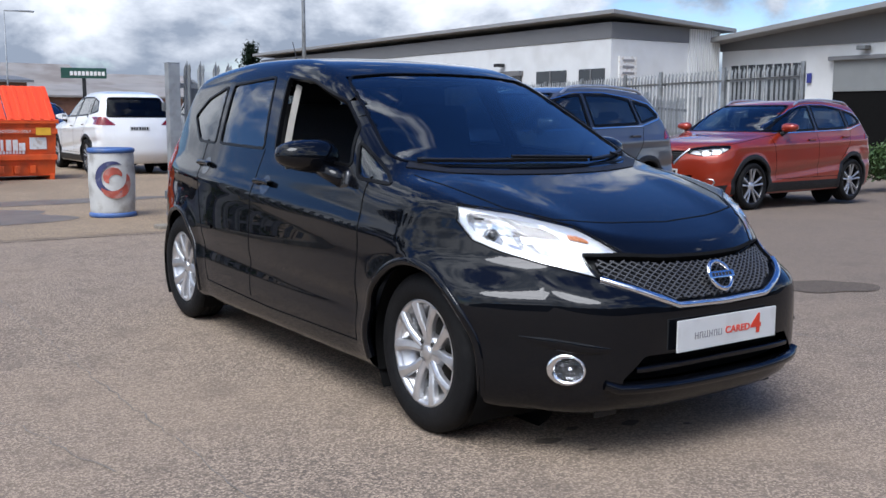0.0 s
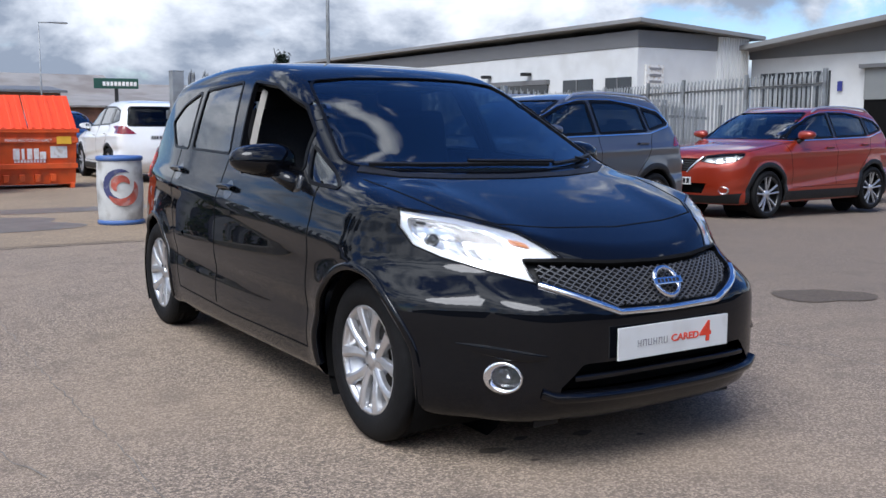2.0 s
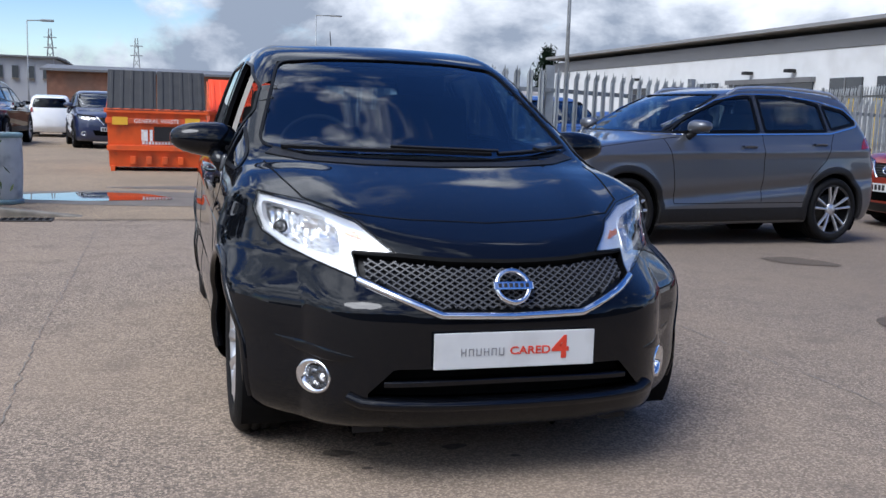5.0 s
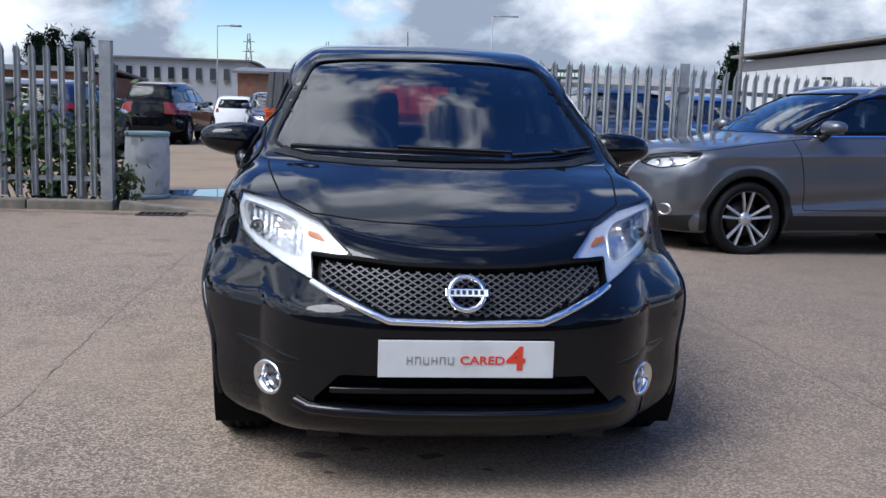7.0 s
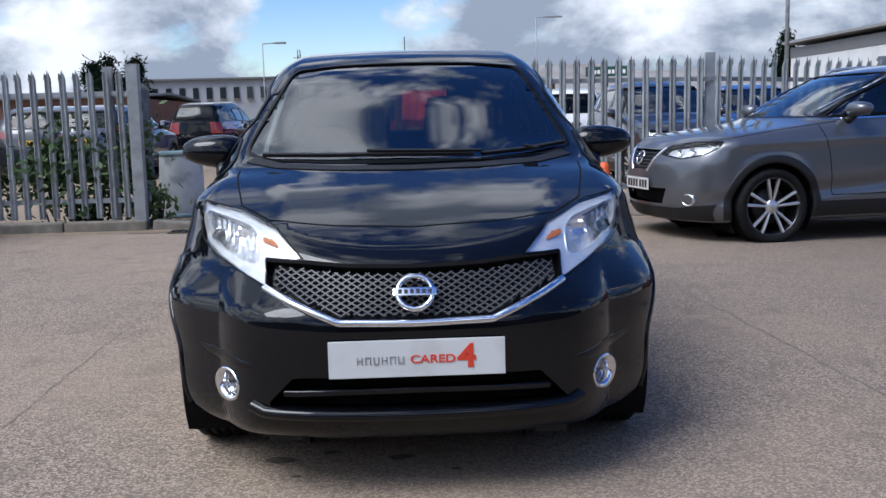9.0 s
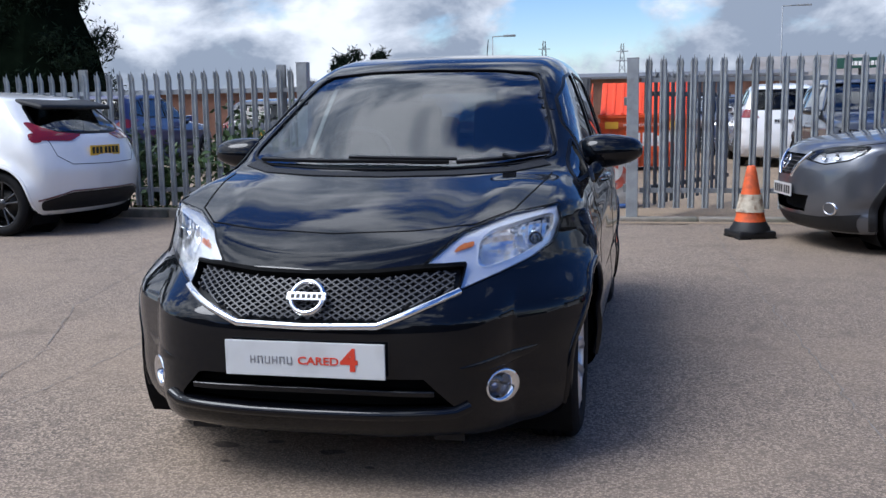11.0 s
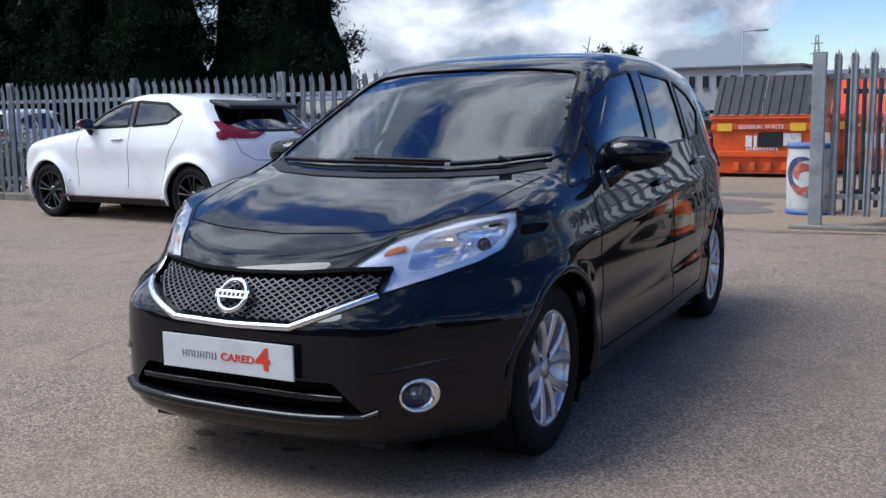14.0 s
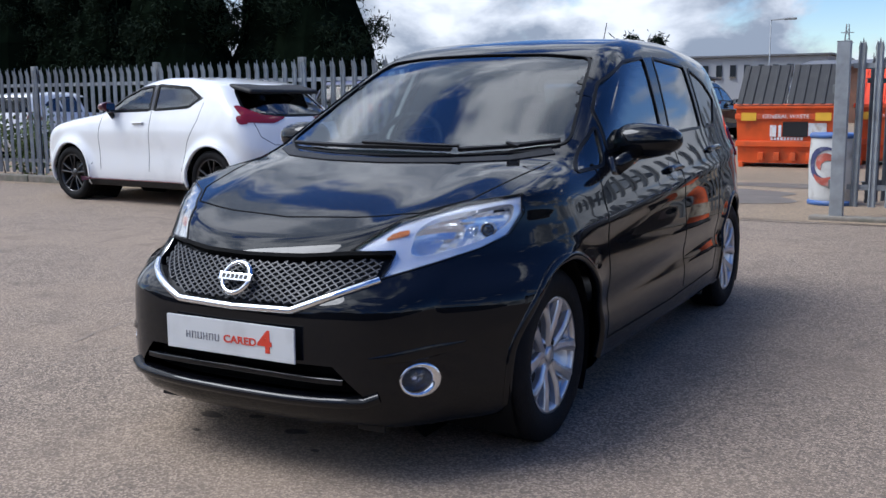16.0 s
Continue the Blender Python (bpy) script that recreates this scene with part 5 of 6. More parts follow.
blob("tarmac_patch", 3.47, 1.19, 0.37, 0.28, 0.005, M["patch"], "dark crumbling patch in the tarmac", 11)
blob("tarmac_patch", 4.43, 3.88, 0.28, 0.28, 0.005, M["patch"], "dark worn patch in the tarmac", 12)
crack([(-1.60, 6.8), (-1.61, 3.6), (-1.62, 1.5), (-1.60, -0.6), (-1.62, -2.8)], 0.007, 1)
crack([(-3.2, 4.6), (-2.6, 2.0), (-2.05, 0.9), (-1.9, 0.2)], 0.008, 2)
crack([(1.58, 6.7), (1.71, 3.46), (1.78, 1.96), (1.85, 0.39), (1.97, -2.4)], 0.010, 4)
crack([(-3.0, 6.9), (0.5, 6.85), (1.4, 6.95)], 0.05, 6, mat="patch")
# Unseen wall, added to darken what the car paint mirrors near the horizon
wall = part("wall_south", box((320, 0.4, 4.4), (2, -17.0, 2.2)), M["wall_dark"])
tagged(wall, "unseen plain dark wall added behind the camera", "wall", kind="structure")
for i, (ox, oy, orx, ory) in enumerate(((-0.47, -0.36, 0.055, 0.030), (-0.06, -0.37, 0.045, 0.026), (-0.30, -0.30, 0.03, 0.02), (-0.40, -0.52, 0.02, 0.012), (0.12, -0.50, 0.018, 0.012))):
    blob("oil_stain", ox, oy, orx, ory, 0.004, M["patch"], "small dark oil spot on the tarmac", 30 + i)
drain = thing("drain_grate", Matrix.Translation((-2.3, 6.95, 0.006)), "rusty iron drain grate at the kerb", "drain")
part("frame", box((0.5, 0.3, 0.012), (0, 0, 0), 0.004), M["iron"], drain)
for i in range(7):
    part("slot", box((0.035, 0.2, 0.006), (-0.2 + i * 0.067, 0, 0.008)), M["liner"], drain)

# ---- vehicles in place ----


def fog_brow(shell, sg):
    """The almond-shaped ledge pressed into the bumper above a fog lamp."""
    us = np.linspace(0, 1, 13)
    top = [(sg * (0.475 + 0.225 * u), 0.418 + 0.030 * u + 0.006 * math.sin(math.pi * u)) for u in us]
    low = [(sg * (0.475 + 0.225 * u), 0.418 + 0.030 * u - 0.026 * math.sin(math.pi * u) ** 0.8) for u in us]
    a_, _ = shell.onto(top, "front", 0.0005)
    b_, _ = shell.onto(low, "front", 0.0005)
    b_ = b_ + np.array([(0, -0.016 * math.sin(math.pi * u), 0) for u in us])
    c_ = b_ + np.array([(0, 0.016 * math.sin(math.pi * u) + 0.004, -0.008) for u in us])
    n = len(us)
    verts = list(a_) + list(b_) + list(c_)
    faces = [(r * n + i, r * n + i + 1, (r + 1) * n + i + 1, (r + 1) * n + i)[::int(sg)] for r in range(2) for i in range(n - 1)]
    return verts, faces


hero, hero_shell = vehicle("black_hatchback", Matrix(), HATCH, "glossy black five-door hatchback with silver alloy wheels", "car", M["paint_black"], step=0.024)

patch(hero_shell, "pillar_trim", [(1.325, 1.01), (1.36, 1.01), (1.45, 1.37), (1.42, 1.365)], "right", -0.045, 0.02, M["headlining"], hero, 0.05)
# dealer's plate, wipers, bonnet seams and aerial of the black car
c0, _ = hero_shell.onto([(0, 0.447)], "front")
py0 = c0[0][1] - 0.016
plate = part("number_plate", box((0.52, 0.008, 0.111), (0, py0, 0.447), 0.002), M["plate_white"], hero, "white dealer plate with grey and red lettering")
for i in range(6):
    x0 = -0.168 + i * 0.0242
    for off in (-0.0068, 0.0068):
        part("writing_bar", box((0.0026, 0.002, 0.023), (x0 + off, py0 - 0.005, 0.443)), M["ink_grey"], plate)
    part("writing_bar", box((0.0136, 0.002, 0.0026), (x0, py0 - 0.0052, 0.443 + (0.0, 0.010, -0.010)[i % 3])), M["ink_grey"], plate)
lettering("CARED", 0.034, pose(0.047, py0 - 0.005, 0.443, 90, 0, 0) @ Matrix.Diagonal((1.22, 1, 1, 1)), M["ink_red"], plate).data.offset = 0.0006
lettering("4", 0.096, pose(0.147, py0 - 0.005, 0.447, 90, 0, 0) @ Matrix.Diagonal((1.12, 1, 1, 1)), M["ink_red"], plate).data.offset = 0.003
edge, _ = hero_shell.onto([(0.47, 0.826), (0.58, 0.862), (0.69, 0.893)], "front")
edge = [(v[0], v[1]) for v in edge]
seam = [(-edge[0][0], edge[0][1]), (-0.38, -0.402), (-0.25, -0.43), (0.0, -0.46), (0.25, -0.43), (0.38, -0.402), edge[0]]
ribbon(hero_shell, "bonnet_seam", seam, "top", 0.006, 0.0012, 0.004, M["liner"], hero, 0.02)
for sg in (-1, 1):
    ribbon(hero_shell, "bonnet_seam", [(sg * x, y) for x, y in edge[:2]] + [(sg * 0.625, 0.0), (sg * 0.65, 0.14), (sg * 0.66, 0.26)], "top", 0.006, 0.0012, 0.004, M["liner"], hero, 0.02)
    part("fog_brow", mesh_of("fog_brow", *fog_brow(hero_shell, sg), M["paint_black"]), M["paint_black"], hero)
    part("air_deflector", box((0.10, 0.010, 0.035), (sg * 0.42, -0.60, 0.170), 0.003), M["plastic"], hero)
ribbon(hero_shell, "grille_lip", [(-0.465, 0.716), (-0.34, 0.715), (-0.2, 0.706), (0.0, 0.703), (0.2, 0.706), (0.34, 0.715), (0.465, 0.716)], "front", 0.014, 0.001, 0.03, M["liner"], hero, 0.03)
ribbon(hero_shell, "intake_blade", [(-0.40, 0.338), (-0.2, 0.342), (0.0, 0.344), (0.2, 0.342), (0.40, 0.338)], "front", 0.016, 0.0, 0.05, M["paint_black"], hero, 0.03, round_top=True)
ribbon(hero_shell, "lower_lip", [(-0.50, 0.295), (-0.46, 0.279), (-0.2, 0.272), (0.0, 0.271), (0.2, 0.272), (0.46, 0.279), (0.50, 0.295)], "front", 0.034, 0.022, 0.02, M["paint_black"], hero, 0.03, round_top=True)
ribbon(hero_shell, "cowl_panel", [(-0.63, 0.995), (-0.5, 0.972), (-0.28, 0.962), (0.0, 0.958), (0.28, 0.962), (0.5, 0.972), (0.63, 0.995)], "front", 0.05, 0.004, 0.01, M["plastic"], hero, 0.03)
for line in ([(-0.58, 1.005), (-0.3, 1.0), (0.0, 0.998), (0.25, 0.992)], [(0.28, 0.992), (0.45, 1.003), (0.63, 1.025)]):
    wip = ribbon(hero_shell, "wiper_blade", line, "front", 0.014, 0.018, -0.004, M["plastic"], hero, 0.03)
    ribbon(hero_shell, "wiper_arm", [(line[-1][0] + (0.03 if line[-1][0] < 0.4 else -0.12), 0.994), ((line[0][0] + line[-1][0]) / 2, line[1][1] + 0.004)], "front", 0.012, 0.028, -0.019, M["plastic"], wip, 0.03)
root, _ = hero_shell.onto([(0.0, 2.62)], "top")
aerial = part("aerial", smooth(rod(tuple(root[0]), tuple(root[0] + np.array((0, 0.10, 0.19))), 0.004, 0.0025, 8)), M["plastic"], hero)
part("aerial_foot", smooth(box((0.05, 0.08, 0.03), tuple(root[0] + np.array((0, 0, 0.008))), 0.012)), M["plastic"], aerial)

CROSSOVER = dict(
    half=0.903, base=2.646, wheel_r=0.335, rim_r=0.258, arch=0.39, spoke_w=0.46, floor=0.20, cowl=0.26, roof_mid=1.9, tyre_w=0.225, track=0.872, clad=0.07,
    top=[(-0.9, 0.72), (-0.8, 0.885), (-0.6, 0.955), (-0.2, 1.015), (0.15, 1.055), (0.34, 1.09), (0.65, 1.24), (1.0, 1.42), (1.35, 1.535), (1.7, 1.575), (2.1, 1.585), (2.6, 1.56), (3.0, 1.51), (3.4, 1.44)],
    front=[(0.2, -0.78), (0.35, -0.86), (0.5, -0.88), (0.7, -0.87), (0.85, -0.80), (1.0, -0.6)],
    rear=[(0.2, 3.36), (0.4, 3.45), (0.65, 3.46), (0.9, 3.40), (1.1, 3.32), (1.4, 3.10), (1.6, 2.9)],
    plan=[(-0.9, 0.88), (-0.5, 0.95), (0.0, 0.985), (0.5, 1.0), (2.2, 1.0), (2.9, 0.98), (3.4, 0.92)],
    sect=[(0.18, 0.94), (0.32, 0.985), (0.6, 1.0), (0.85, 0.99), (1.0, 0.955), (1.1, 0.92), (1.3, 0.83), (1.5, 0.735), (1.62, 0.66)],
    creases=((0.90, 0.045, 0.018, 0.02), (0.44, 0.06, -0.026, 0.07)), nose_bow=(0.32, 0.2), side_k=0.11,
    side_glass=[([(0.52, 1.10), (1.62, 1.13), (1.60, 1.475), (1.30, 1.455), (0.95, 1.32)], "clear"), ([(1.70, 1.13), (2.55, 1.155), (2.50, 1.42), (2.2, 1.475), (1.68, 1.48)], "dark"),
                ([(2.62, 1.17), (3.0, 1.24), (2.85, 1.36), (2.56, 1.41)], "dark")],
    chrome_line=[(0.43, 1.075), (1.6, 1.10), (2.6, 1.125), (3.0, 1.205), (3.03, 1.25), (2.86, 1.385), (2.5, 1.455), (2.0, 1.505), (1.5, 1.495), (1.17, 1.42), (0.84, 1.28), (0.6, 1.16)],
    screen=[(-0.72, 1.10), (0.72, 1.10), (0.57, 1.49), (-0.57, 1.49)], rear_glass=[(-0.6, 1.12), (0.6, 1.12), (0.5, 1.44), (-0.5, 1.44)],
    lamp=[(0.33, 0.80), (0.58, 0.765), (0.75, 0.80), (0.815, 0.87), (0.80, 0.912), (0.6, 0.908), (0.36, 0.872)], bulbs=((0.50, 0.835, 0.032, "alloy_black"), (0.62, 0.845, 0.034, "alloy_black"), (0.74, 0.87, 0.03, "alloy")),
    grille=[(-0.34, 0.84), (0.34, 0.84), (0.20, 0.66), (-0.20, 0.66)], mesh_bars="bars", mesh_pitch=0.035,
    mouths=([(-0.45, 0.50), (0.45, 0.50), (0.38, 0.36), (-0.38, 0.36)],),
    chromes=(([(-0.34, 0.86), (-0.16, 0.65)], 0.03), ([(0.34, 0.86), (0.16, 0.65)], 0.03)), badges=((0, 0.76, 0.06),), fogs=((0.66, 0.405, 0.07),), fog_squash=0.75,
    plates=(("front", (0, 0.53), "plate_white", 0.50), ("rear", (0, 0.83), "plate_yellow", 0.52)),
    seams=[[(0.44, 1.06), (0.52, 0.8), (0.56, 0.42)], [(1.66, 1.11), (1.64, 0.42)], [(2.66, 1.15), (2.5, 0.85), (2.32, 0.70), (2.2, 0.42)], [(0.56, 0.42), (2.2, 0.42)],
           [(-0.5, 0.92), (0.1, 1.0), (0.62, 1.06)]],
    handles=[(1.46, 0.97), (2.42, 1.005)], mirror=(0.72, 1.11), mirror_up=0.05, mirror_out=0.13, mirror_size=(0.115, 0.10, 0.068), cabin=(0.65, 2.4, 0.4, 1.1),
    tail_lamps=([(0.5, 0.93), (0.8, 0.95), (0.78, 1.1), (0.62, 1.07)],), tail_side=([(3.02, 0.97), (3.28, 1.0), (3.22, 1.1), (3.1, 1.08)],),
    rim_mats=(M["alloy_black"], M["alloy"]), spokes=5,
    pillars=([(1.605, 1.12), (1.715, 1.12), (1.695, 1.49), (1.585, 1.485)], [(2.54, 1.15), (2.63, 1.165), (2.57, 1.42), (2.485, 1.435)]))


def roof_rails(car, sh, y0, y1, x, mat):
    """A bent tube along each edge of the roof, its ends let down onto it."""
    for sg in (-1, 1):
        p, _ = sh.onto([(sg * x, y0 + (y1 - y0) * i / 12) for i in range(13)], "top")
        verts, faces = [], []
        for i in range(13):
            up = 0.034 if 0 < i < 12 else -0.01
            for q in range(8):
                a = 2 * math.pi * q / 8
                verts.append((p[i][0] + 0.016 * math.cos(a), p[i][1], p[i][2] + up + 0.016 * math.sin(a)))
            if i:
                faces += [((i - 1) * 8 + q, (i - 1) * 8 + (q + 1) % 8, i * 8 + (q + 1) % 8, i * 8 + q) for q in range(8)]
        part("roof_rail", mesh_of("roof_rail", verts, faces, mat), mat, car)


grey_car, sh = vehicle("grey_crossover", pose(3.03, 5.68, fall(4.5), 0, 0, -80.8), CROSSOVER, "metallic grey crossover with roof rails and two-tone alloy wheels, parked", "car", M["paint_grey"], step=0.034)
patch(sh, "front_cladding", [(-0.78, 0.225), (0.78, 0.225), (0.82, 0.37), (0.55, 0.33), (-0.55, 0.33), (-0.82, 0.37)], "front", 0.008, 0.02, M["plastic"], grey_car, 0.05)
roof_rails(grey_car, sh, 1.35, 2.9, 0.6, M["alloy"])

SMALL_SUV = dict(CROSSOVER,
    half=0.883, base=2.53, wheel_r=0.335, rim_r=0.24, arch=0.385, mirror_size=(0.105, 0.085, 0.068), floor=0.20, cowl=0.35, roof_mid=1.7, clad=0,
    top=[(-0.88, 0.64), (-0.75, 0.83), (-0.5, 0.955), (-0.1, 1.035), (0.3, 1.09), (0.45, 1.12), (0.7, 1.27), (1.0, 1.40), (1.3, 1.48), (1.6, 1.51), (1.9, 1.505), (2.3, 1.465), (2.7, 1.39), (3.1, 1.25)],
    front=[(0.2, -0.76), (0.35, -0.86), (0.6, -0.89), (0.8, -0.84), (1.0, -0.62)],
    rear=[(0.2, 3.06), (0.4, 3.22), (0.65, 3.26), (0.85, 3.20), (1.02, 3.11), (1.2, 2.9), (1.35, 2.72), (1.5, 2.55)],
    side_glass=[([(0.66, 1.10), (1.46, 1.12), (1.44, 1.405), (1.2, 1.38), (0.95, 1.28)], "dark"), ([(1.54, 1.12), (2.12, 1.15), (2.28, 1.25), (2.05, 1.37), (1.52, 1.41)], "dark")],
    chrome_line=None, flare=0.05, screen=[(-0.7, 1.12), (0.7, 1.12), (0.55, 1.43), (-0.55, 1.43)], rear_glass=[(-0.68, 1.09), (-0.4, 1.05), (0.4, 1.05), (0.68, 1.09), (0.56, 1.35), (-0.56, 1.35)], tail_bow=0.26,
    seams=[[(0.60, 1.08), (0.55, 0.8), (0.58, 0.40)], [(1.50, 1.11), (1.48, 0.40)], [(2.35, 1.2), (2.3, 1.0), (2.15, 0.75), (2.05, 0.42)]],
    handles=[(1.30, 0.96)], mirror=(0.80, 1.10), cabin=(0.7, 2.2, 0.4, 1.08), plates=(("rear", (0, 0.86), "plate_yellow", 0.5),),
    tail_lamps=([(0.71, 0.965), (0.80, 0.955), (0.79, 1.04), (0.74, 1.06)],), tail_side=([(2.88, 0.99), (3.10, 0.965), (3.09, 1.03), (3.00, 1.06), (2.80, 1.165), (2.775, 1.16), (2.93, 1.03)],),
    mirror_mat=M["mirror_red"], rim_mats=(M["alloy_black"], M["alloy_black"]), creases=((0.62, 0.16, -0.02, 0.0),), bulbs=(),
    pillars=([(1.45, 1.115), (1.55, 1.115), (1.53, 1.415), (1.43, 1.41)], [(2.10, 1.14), (2.33, 1.25), (2.06, 1.385), (2.18, 1.25)]))
for absent in ("lamp", "grille"):
    SMALL_SUV.pop(absent)
small_suv, sh = vehicle("white_small_crossover", pose(-7.98, 6.42, 0, 0, 0, -95.5), SMALL_SUV, "white small crossover with black alloy wheels, parked along the fence", "car", M["paint_white"], step=0.036)
for sg, view in ((-1, "right"), (1, "left")):
    patch(sh, "side_skirt", [(0.40, 0.22), (2.13, 0.22), (2.13, 0.285), (0.40, 0.285)], view, 0.02, 0.04, M["plastic"], small_suv, 0.06)
    ribbon(sh, "red_pinstripe", [(0.40, 0.29), (2.13, 0.29)], view, 0.007, 0.03, 0.03, M["mirror_red"], small_suv)
ribbon(sh, "hatch_seam", [(0.66, 1.04), (0.63, 0.82), (0.50, 0.73), (0.0, 0.72), (-0.50, 0.73), (-0.63, 0.82), (-0.66, 1.04)], "rear", 0.007, 0.0012, 0.004, M["liner"], small_suv, 0.03)
ribbon(sh, "bumper_stripe", [(-0.82, 0.37), (-0.5, 0.455), (0.5, 0.455), (0.82, 0.37)], "rear", 0.012, 0.012, 0.01, M["mirror_red"], small_suv, 0.03)
patch(sh, "rear_bumper_insert", rounded([(-0.74, 0.26), (0.74, 0.26), (0.8, 0.36), (0.5, 0.44), (-0.5, 0.44), (-0.8, 0.36)], 0.05), "rear", 0.006, 0.03, M["plastic"], small_suv, 0.05)
bm = box((1.14, 0.34, 0.05), (0, 0, 0), 0.022)
for v in bm.verts:
    v.co.z -= 0.30 * v.co.x ** 2 + 0.22 * v.co.y
    v.co.y += -0.26 * v.co.x ** 2
bmesh.ops.transform(bm, matrix=Matrix.Translation((0, 2.80, 1.445)), verts=bm.verts)
part("spoiler", smooth(bm), M["plastic"], small_suv)
for sg in (-1, 1):
    patch(sh, "position_lamp", rounded([(sg * 0.50, -0.52), (sg * 0.62, -0.40), (sg * 0.70, -0.08), (sg * 0.60, -0.2)], 0.03), "top", 0.012, 0.02, M["far_glass"], small_suv, 0.04)

TALL_SUV = dict(CROSSOVER,
    half=0.91, base=2.705, wheel_r=0.355, arch=0.405, cowl=0.35, mirror=(0.86, 1.12), roof_mid=2.0,
    top=[(-0.9, 0.75), (-0.8, 0.93), (-0.5, 1.02), (0.0, 1.09), (0.4, 1.14), (0.75, 1.33), (1.1, 1.53), (1.4, 1.65), (1.8, 1.70), (2.4, 1.705), (3.0, 1.66), (3.4, 1.60)],
    rear=[(0.2, 3.45), (0.45, 3.58), (0.7, 3.57), (0.95, 3.52), (1.15, 3.46), (1.5, 3.28), (1.7, 3.1)],
    side_glass=[([(0.75, 1.17), (1.65, 1.19), (1.63, 1.57), (1.35, 1.55), (1.05, 1.42)], "dark"), ([(1.73, 1.19), (2.6, 1.21), (2.55, 1.57), (1.71, 1.58)], "dark"), ([(2.68, 1.22), (3.15, 1.28), (3.0, 1.48), (2.63, 1.55)], "dark")],
    chrome_line=None, screen=[(-0.74, 1.16), (0.74, 1.16), (0.58, 1.59), (-0.58, 1.59)], rear_glass=[(-0.62, 1.17), (0.62, 1.17), (0.54, 1.56), (-0.54, 1.56)],
    tail_lamps=([(0.46, 1.0), (0.80, 1.0), (0.8, 1.17), (0.66, 1.17)],), tail_side=([(3.1, 1.02), (3.42, 1.0), (3.38, 1.16), (3.2, 1.16)],), plates=(("rear", (0, 0.93), "plate_white", 0.4),), cabin=(0.75, 2.5, 0.45, 1.15))
PICKUP = dict(TALL_SUV,
    top=[(-0.9, 0.80), (-0.8, 1.0), (-0.4, 1.10), (0.3, 1.16), (0.45, 1.2), (0.8, 1.42), (1.1, 1.62), (1.4, 1.75), (1.8, 1.78), (2.3, 1.77), (3.3, 1.74), (4.2, 1.66)], base=3.15, wheel_r=0.38, arch=0.43, half=0.925,
    rear=[(0.3, 4.2), (0.5, 4.28), (0.7, 4.28), (1.1, 4.26), (1.3, 4.22), (1.6, 4.05), (1.8, 3.95)], floor=0.34, clad=0.05, rear_glass=[(-0.62, 1.25), (0.62, 1.25), (0.56, 1.62), (-0.56, 1.62)],
    tail_lamps=([(0.72, 0.85), (0.88, 0.85), (0.88, 1.18), (0.72, 1.18)],), tail_side=([(4.1, 0.85), (4.24, 0.85), (4.22, 1.18), (4.1, 1.18)],), plates=())
FAR_CARS = [
    ("white_estate_car", pose(3.62, 20.9, 0, 0, 0, 179), TALL_SUV, "white sport utility car parked in the yard, seen from behind", "paint_white"),
    ("black_pickup", pose(-5.6, 28.7, 0, 0, 0, 176), PICKUP, "black double-cab pickup with red tail lamps and a canopy", "paint_black"),
    ("white_hatchback_car", pose(-4.85, 37.0, 0, 0, 0, 184), HATCH, "small white hatchback parked in the yard", "paint_white"),
    ("dark_blue_crossover", pose(-2.35, 25.3, 0, 0, 0, 8), CROSSOVER, "dark blue crossover facing the gateway behind the skips", "paint_navy"),
    ("navy_car", pose(3.1, 23.2, 0, 0, 0, 6), CROSSOVER, "navy crossover parked beside the white car", "paint_navy"),
    ("dark_car", pose(4.35, 11.7, fall(4.35), 0, 0, 2), TALL_SUV, "black sport utility car facing the fence from behind", "paint_darkgrey"),
    ("blue_tall_car", pose(6.6, 13.6, fall(6.6), 0, 0, 1), TALL_SUV, "blue sport utility car parked behind the fence", "paint_blue"),
    ("blue_car", pose(9.0, 18.5, fall(9.0), 0, 0, 178), HATCH, "bright blue hatchback parked behind the fence", "paint_blue"),
    ("dark_blue_estate", pose(-6.35, 20.0, 0, 0, 0, 176), CROSSOVER, "dark blue crossover parked behind the bushes", "paint_navy"),
    ("grey_car", pose(-7.5, 20.0, 0, 0, 0, 180), CROSSOVER, "dark grey crossover parked behind the fence", "paint_darkgrey"),
    ("purple_blue_car", pose(-10.0, 17.5, 0, 0, 0, 182), TALL_SUV, "purple-blue tall car parked behind the fence", "paint_purple"),
    ("silver_car", pose(-13.2, 16.0, 0, 0, 0, 186), TALL_SUV, "silver car parked behind the fence", "paint_silver"),
    ("white_estate", pose(-17.5, 14.5, 0, 0, 0, 190), HATCH, "white hatchback parked behind the fence", "paint_white"),
    ("silver_hatchback", pose(-21.0, 14.0, 0, 0, 0, 188), CROSSOVER, "silver crossover parked behind the fence", "paint_silver"),
]


def repaint(car, name, m, label, paint, old):
    """A copy of a vehicle at m, with its own colour."""
    c = copy_thing(car, m)
    c.name = name
    tagged(c, label)
    for o in c.children_recursive:
        if o.type == "MESH" and o.data.materials and o.data.materials[0] == old:
            o.material_slots[0].link = "OBJECT"
            o.material_slots[0].material = paint
    return c


red_car = repaint(grey_car, "red_crossover", pose(8.68, 6.92, fall(10.2) + 0.03, 0, 0, -86), "metallic burnt red crossover with roof rails, parked by the fence", M["paint_red"], M["paint_grey"])
built = {}
for name, m, spec, label, paint in FAR_CARS:
    key = id(spec)
    if key not in built:
        built[key] = (vehicle(name, m, spec, label, "car", M[paint], step=0.055, group="cars in the yard", detail=0)[0], M[paint])
    else:
        repaint(built[key][0], name, m, label, M[paint], built[key][1])

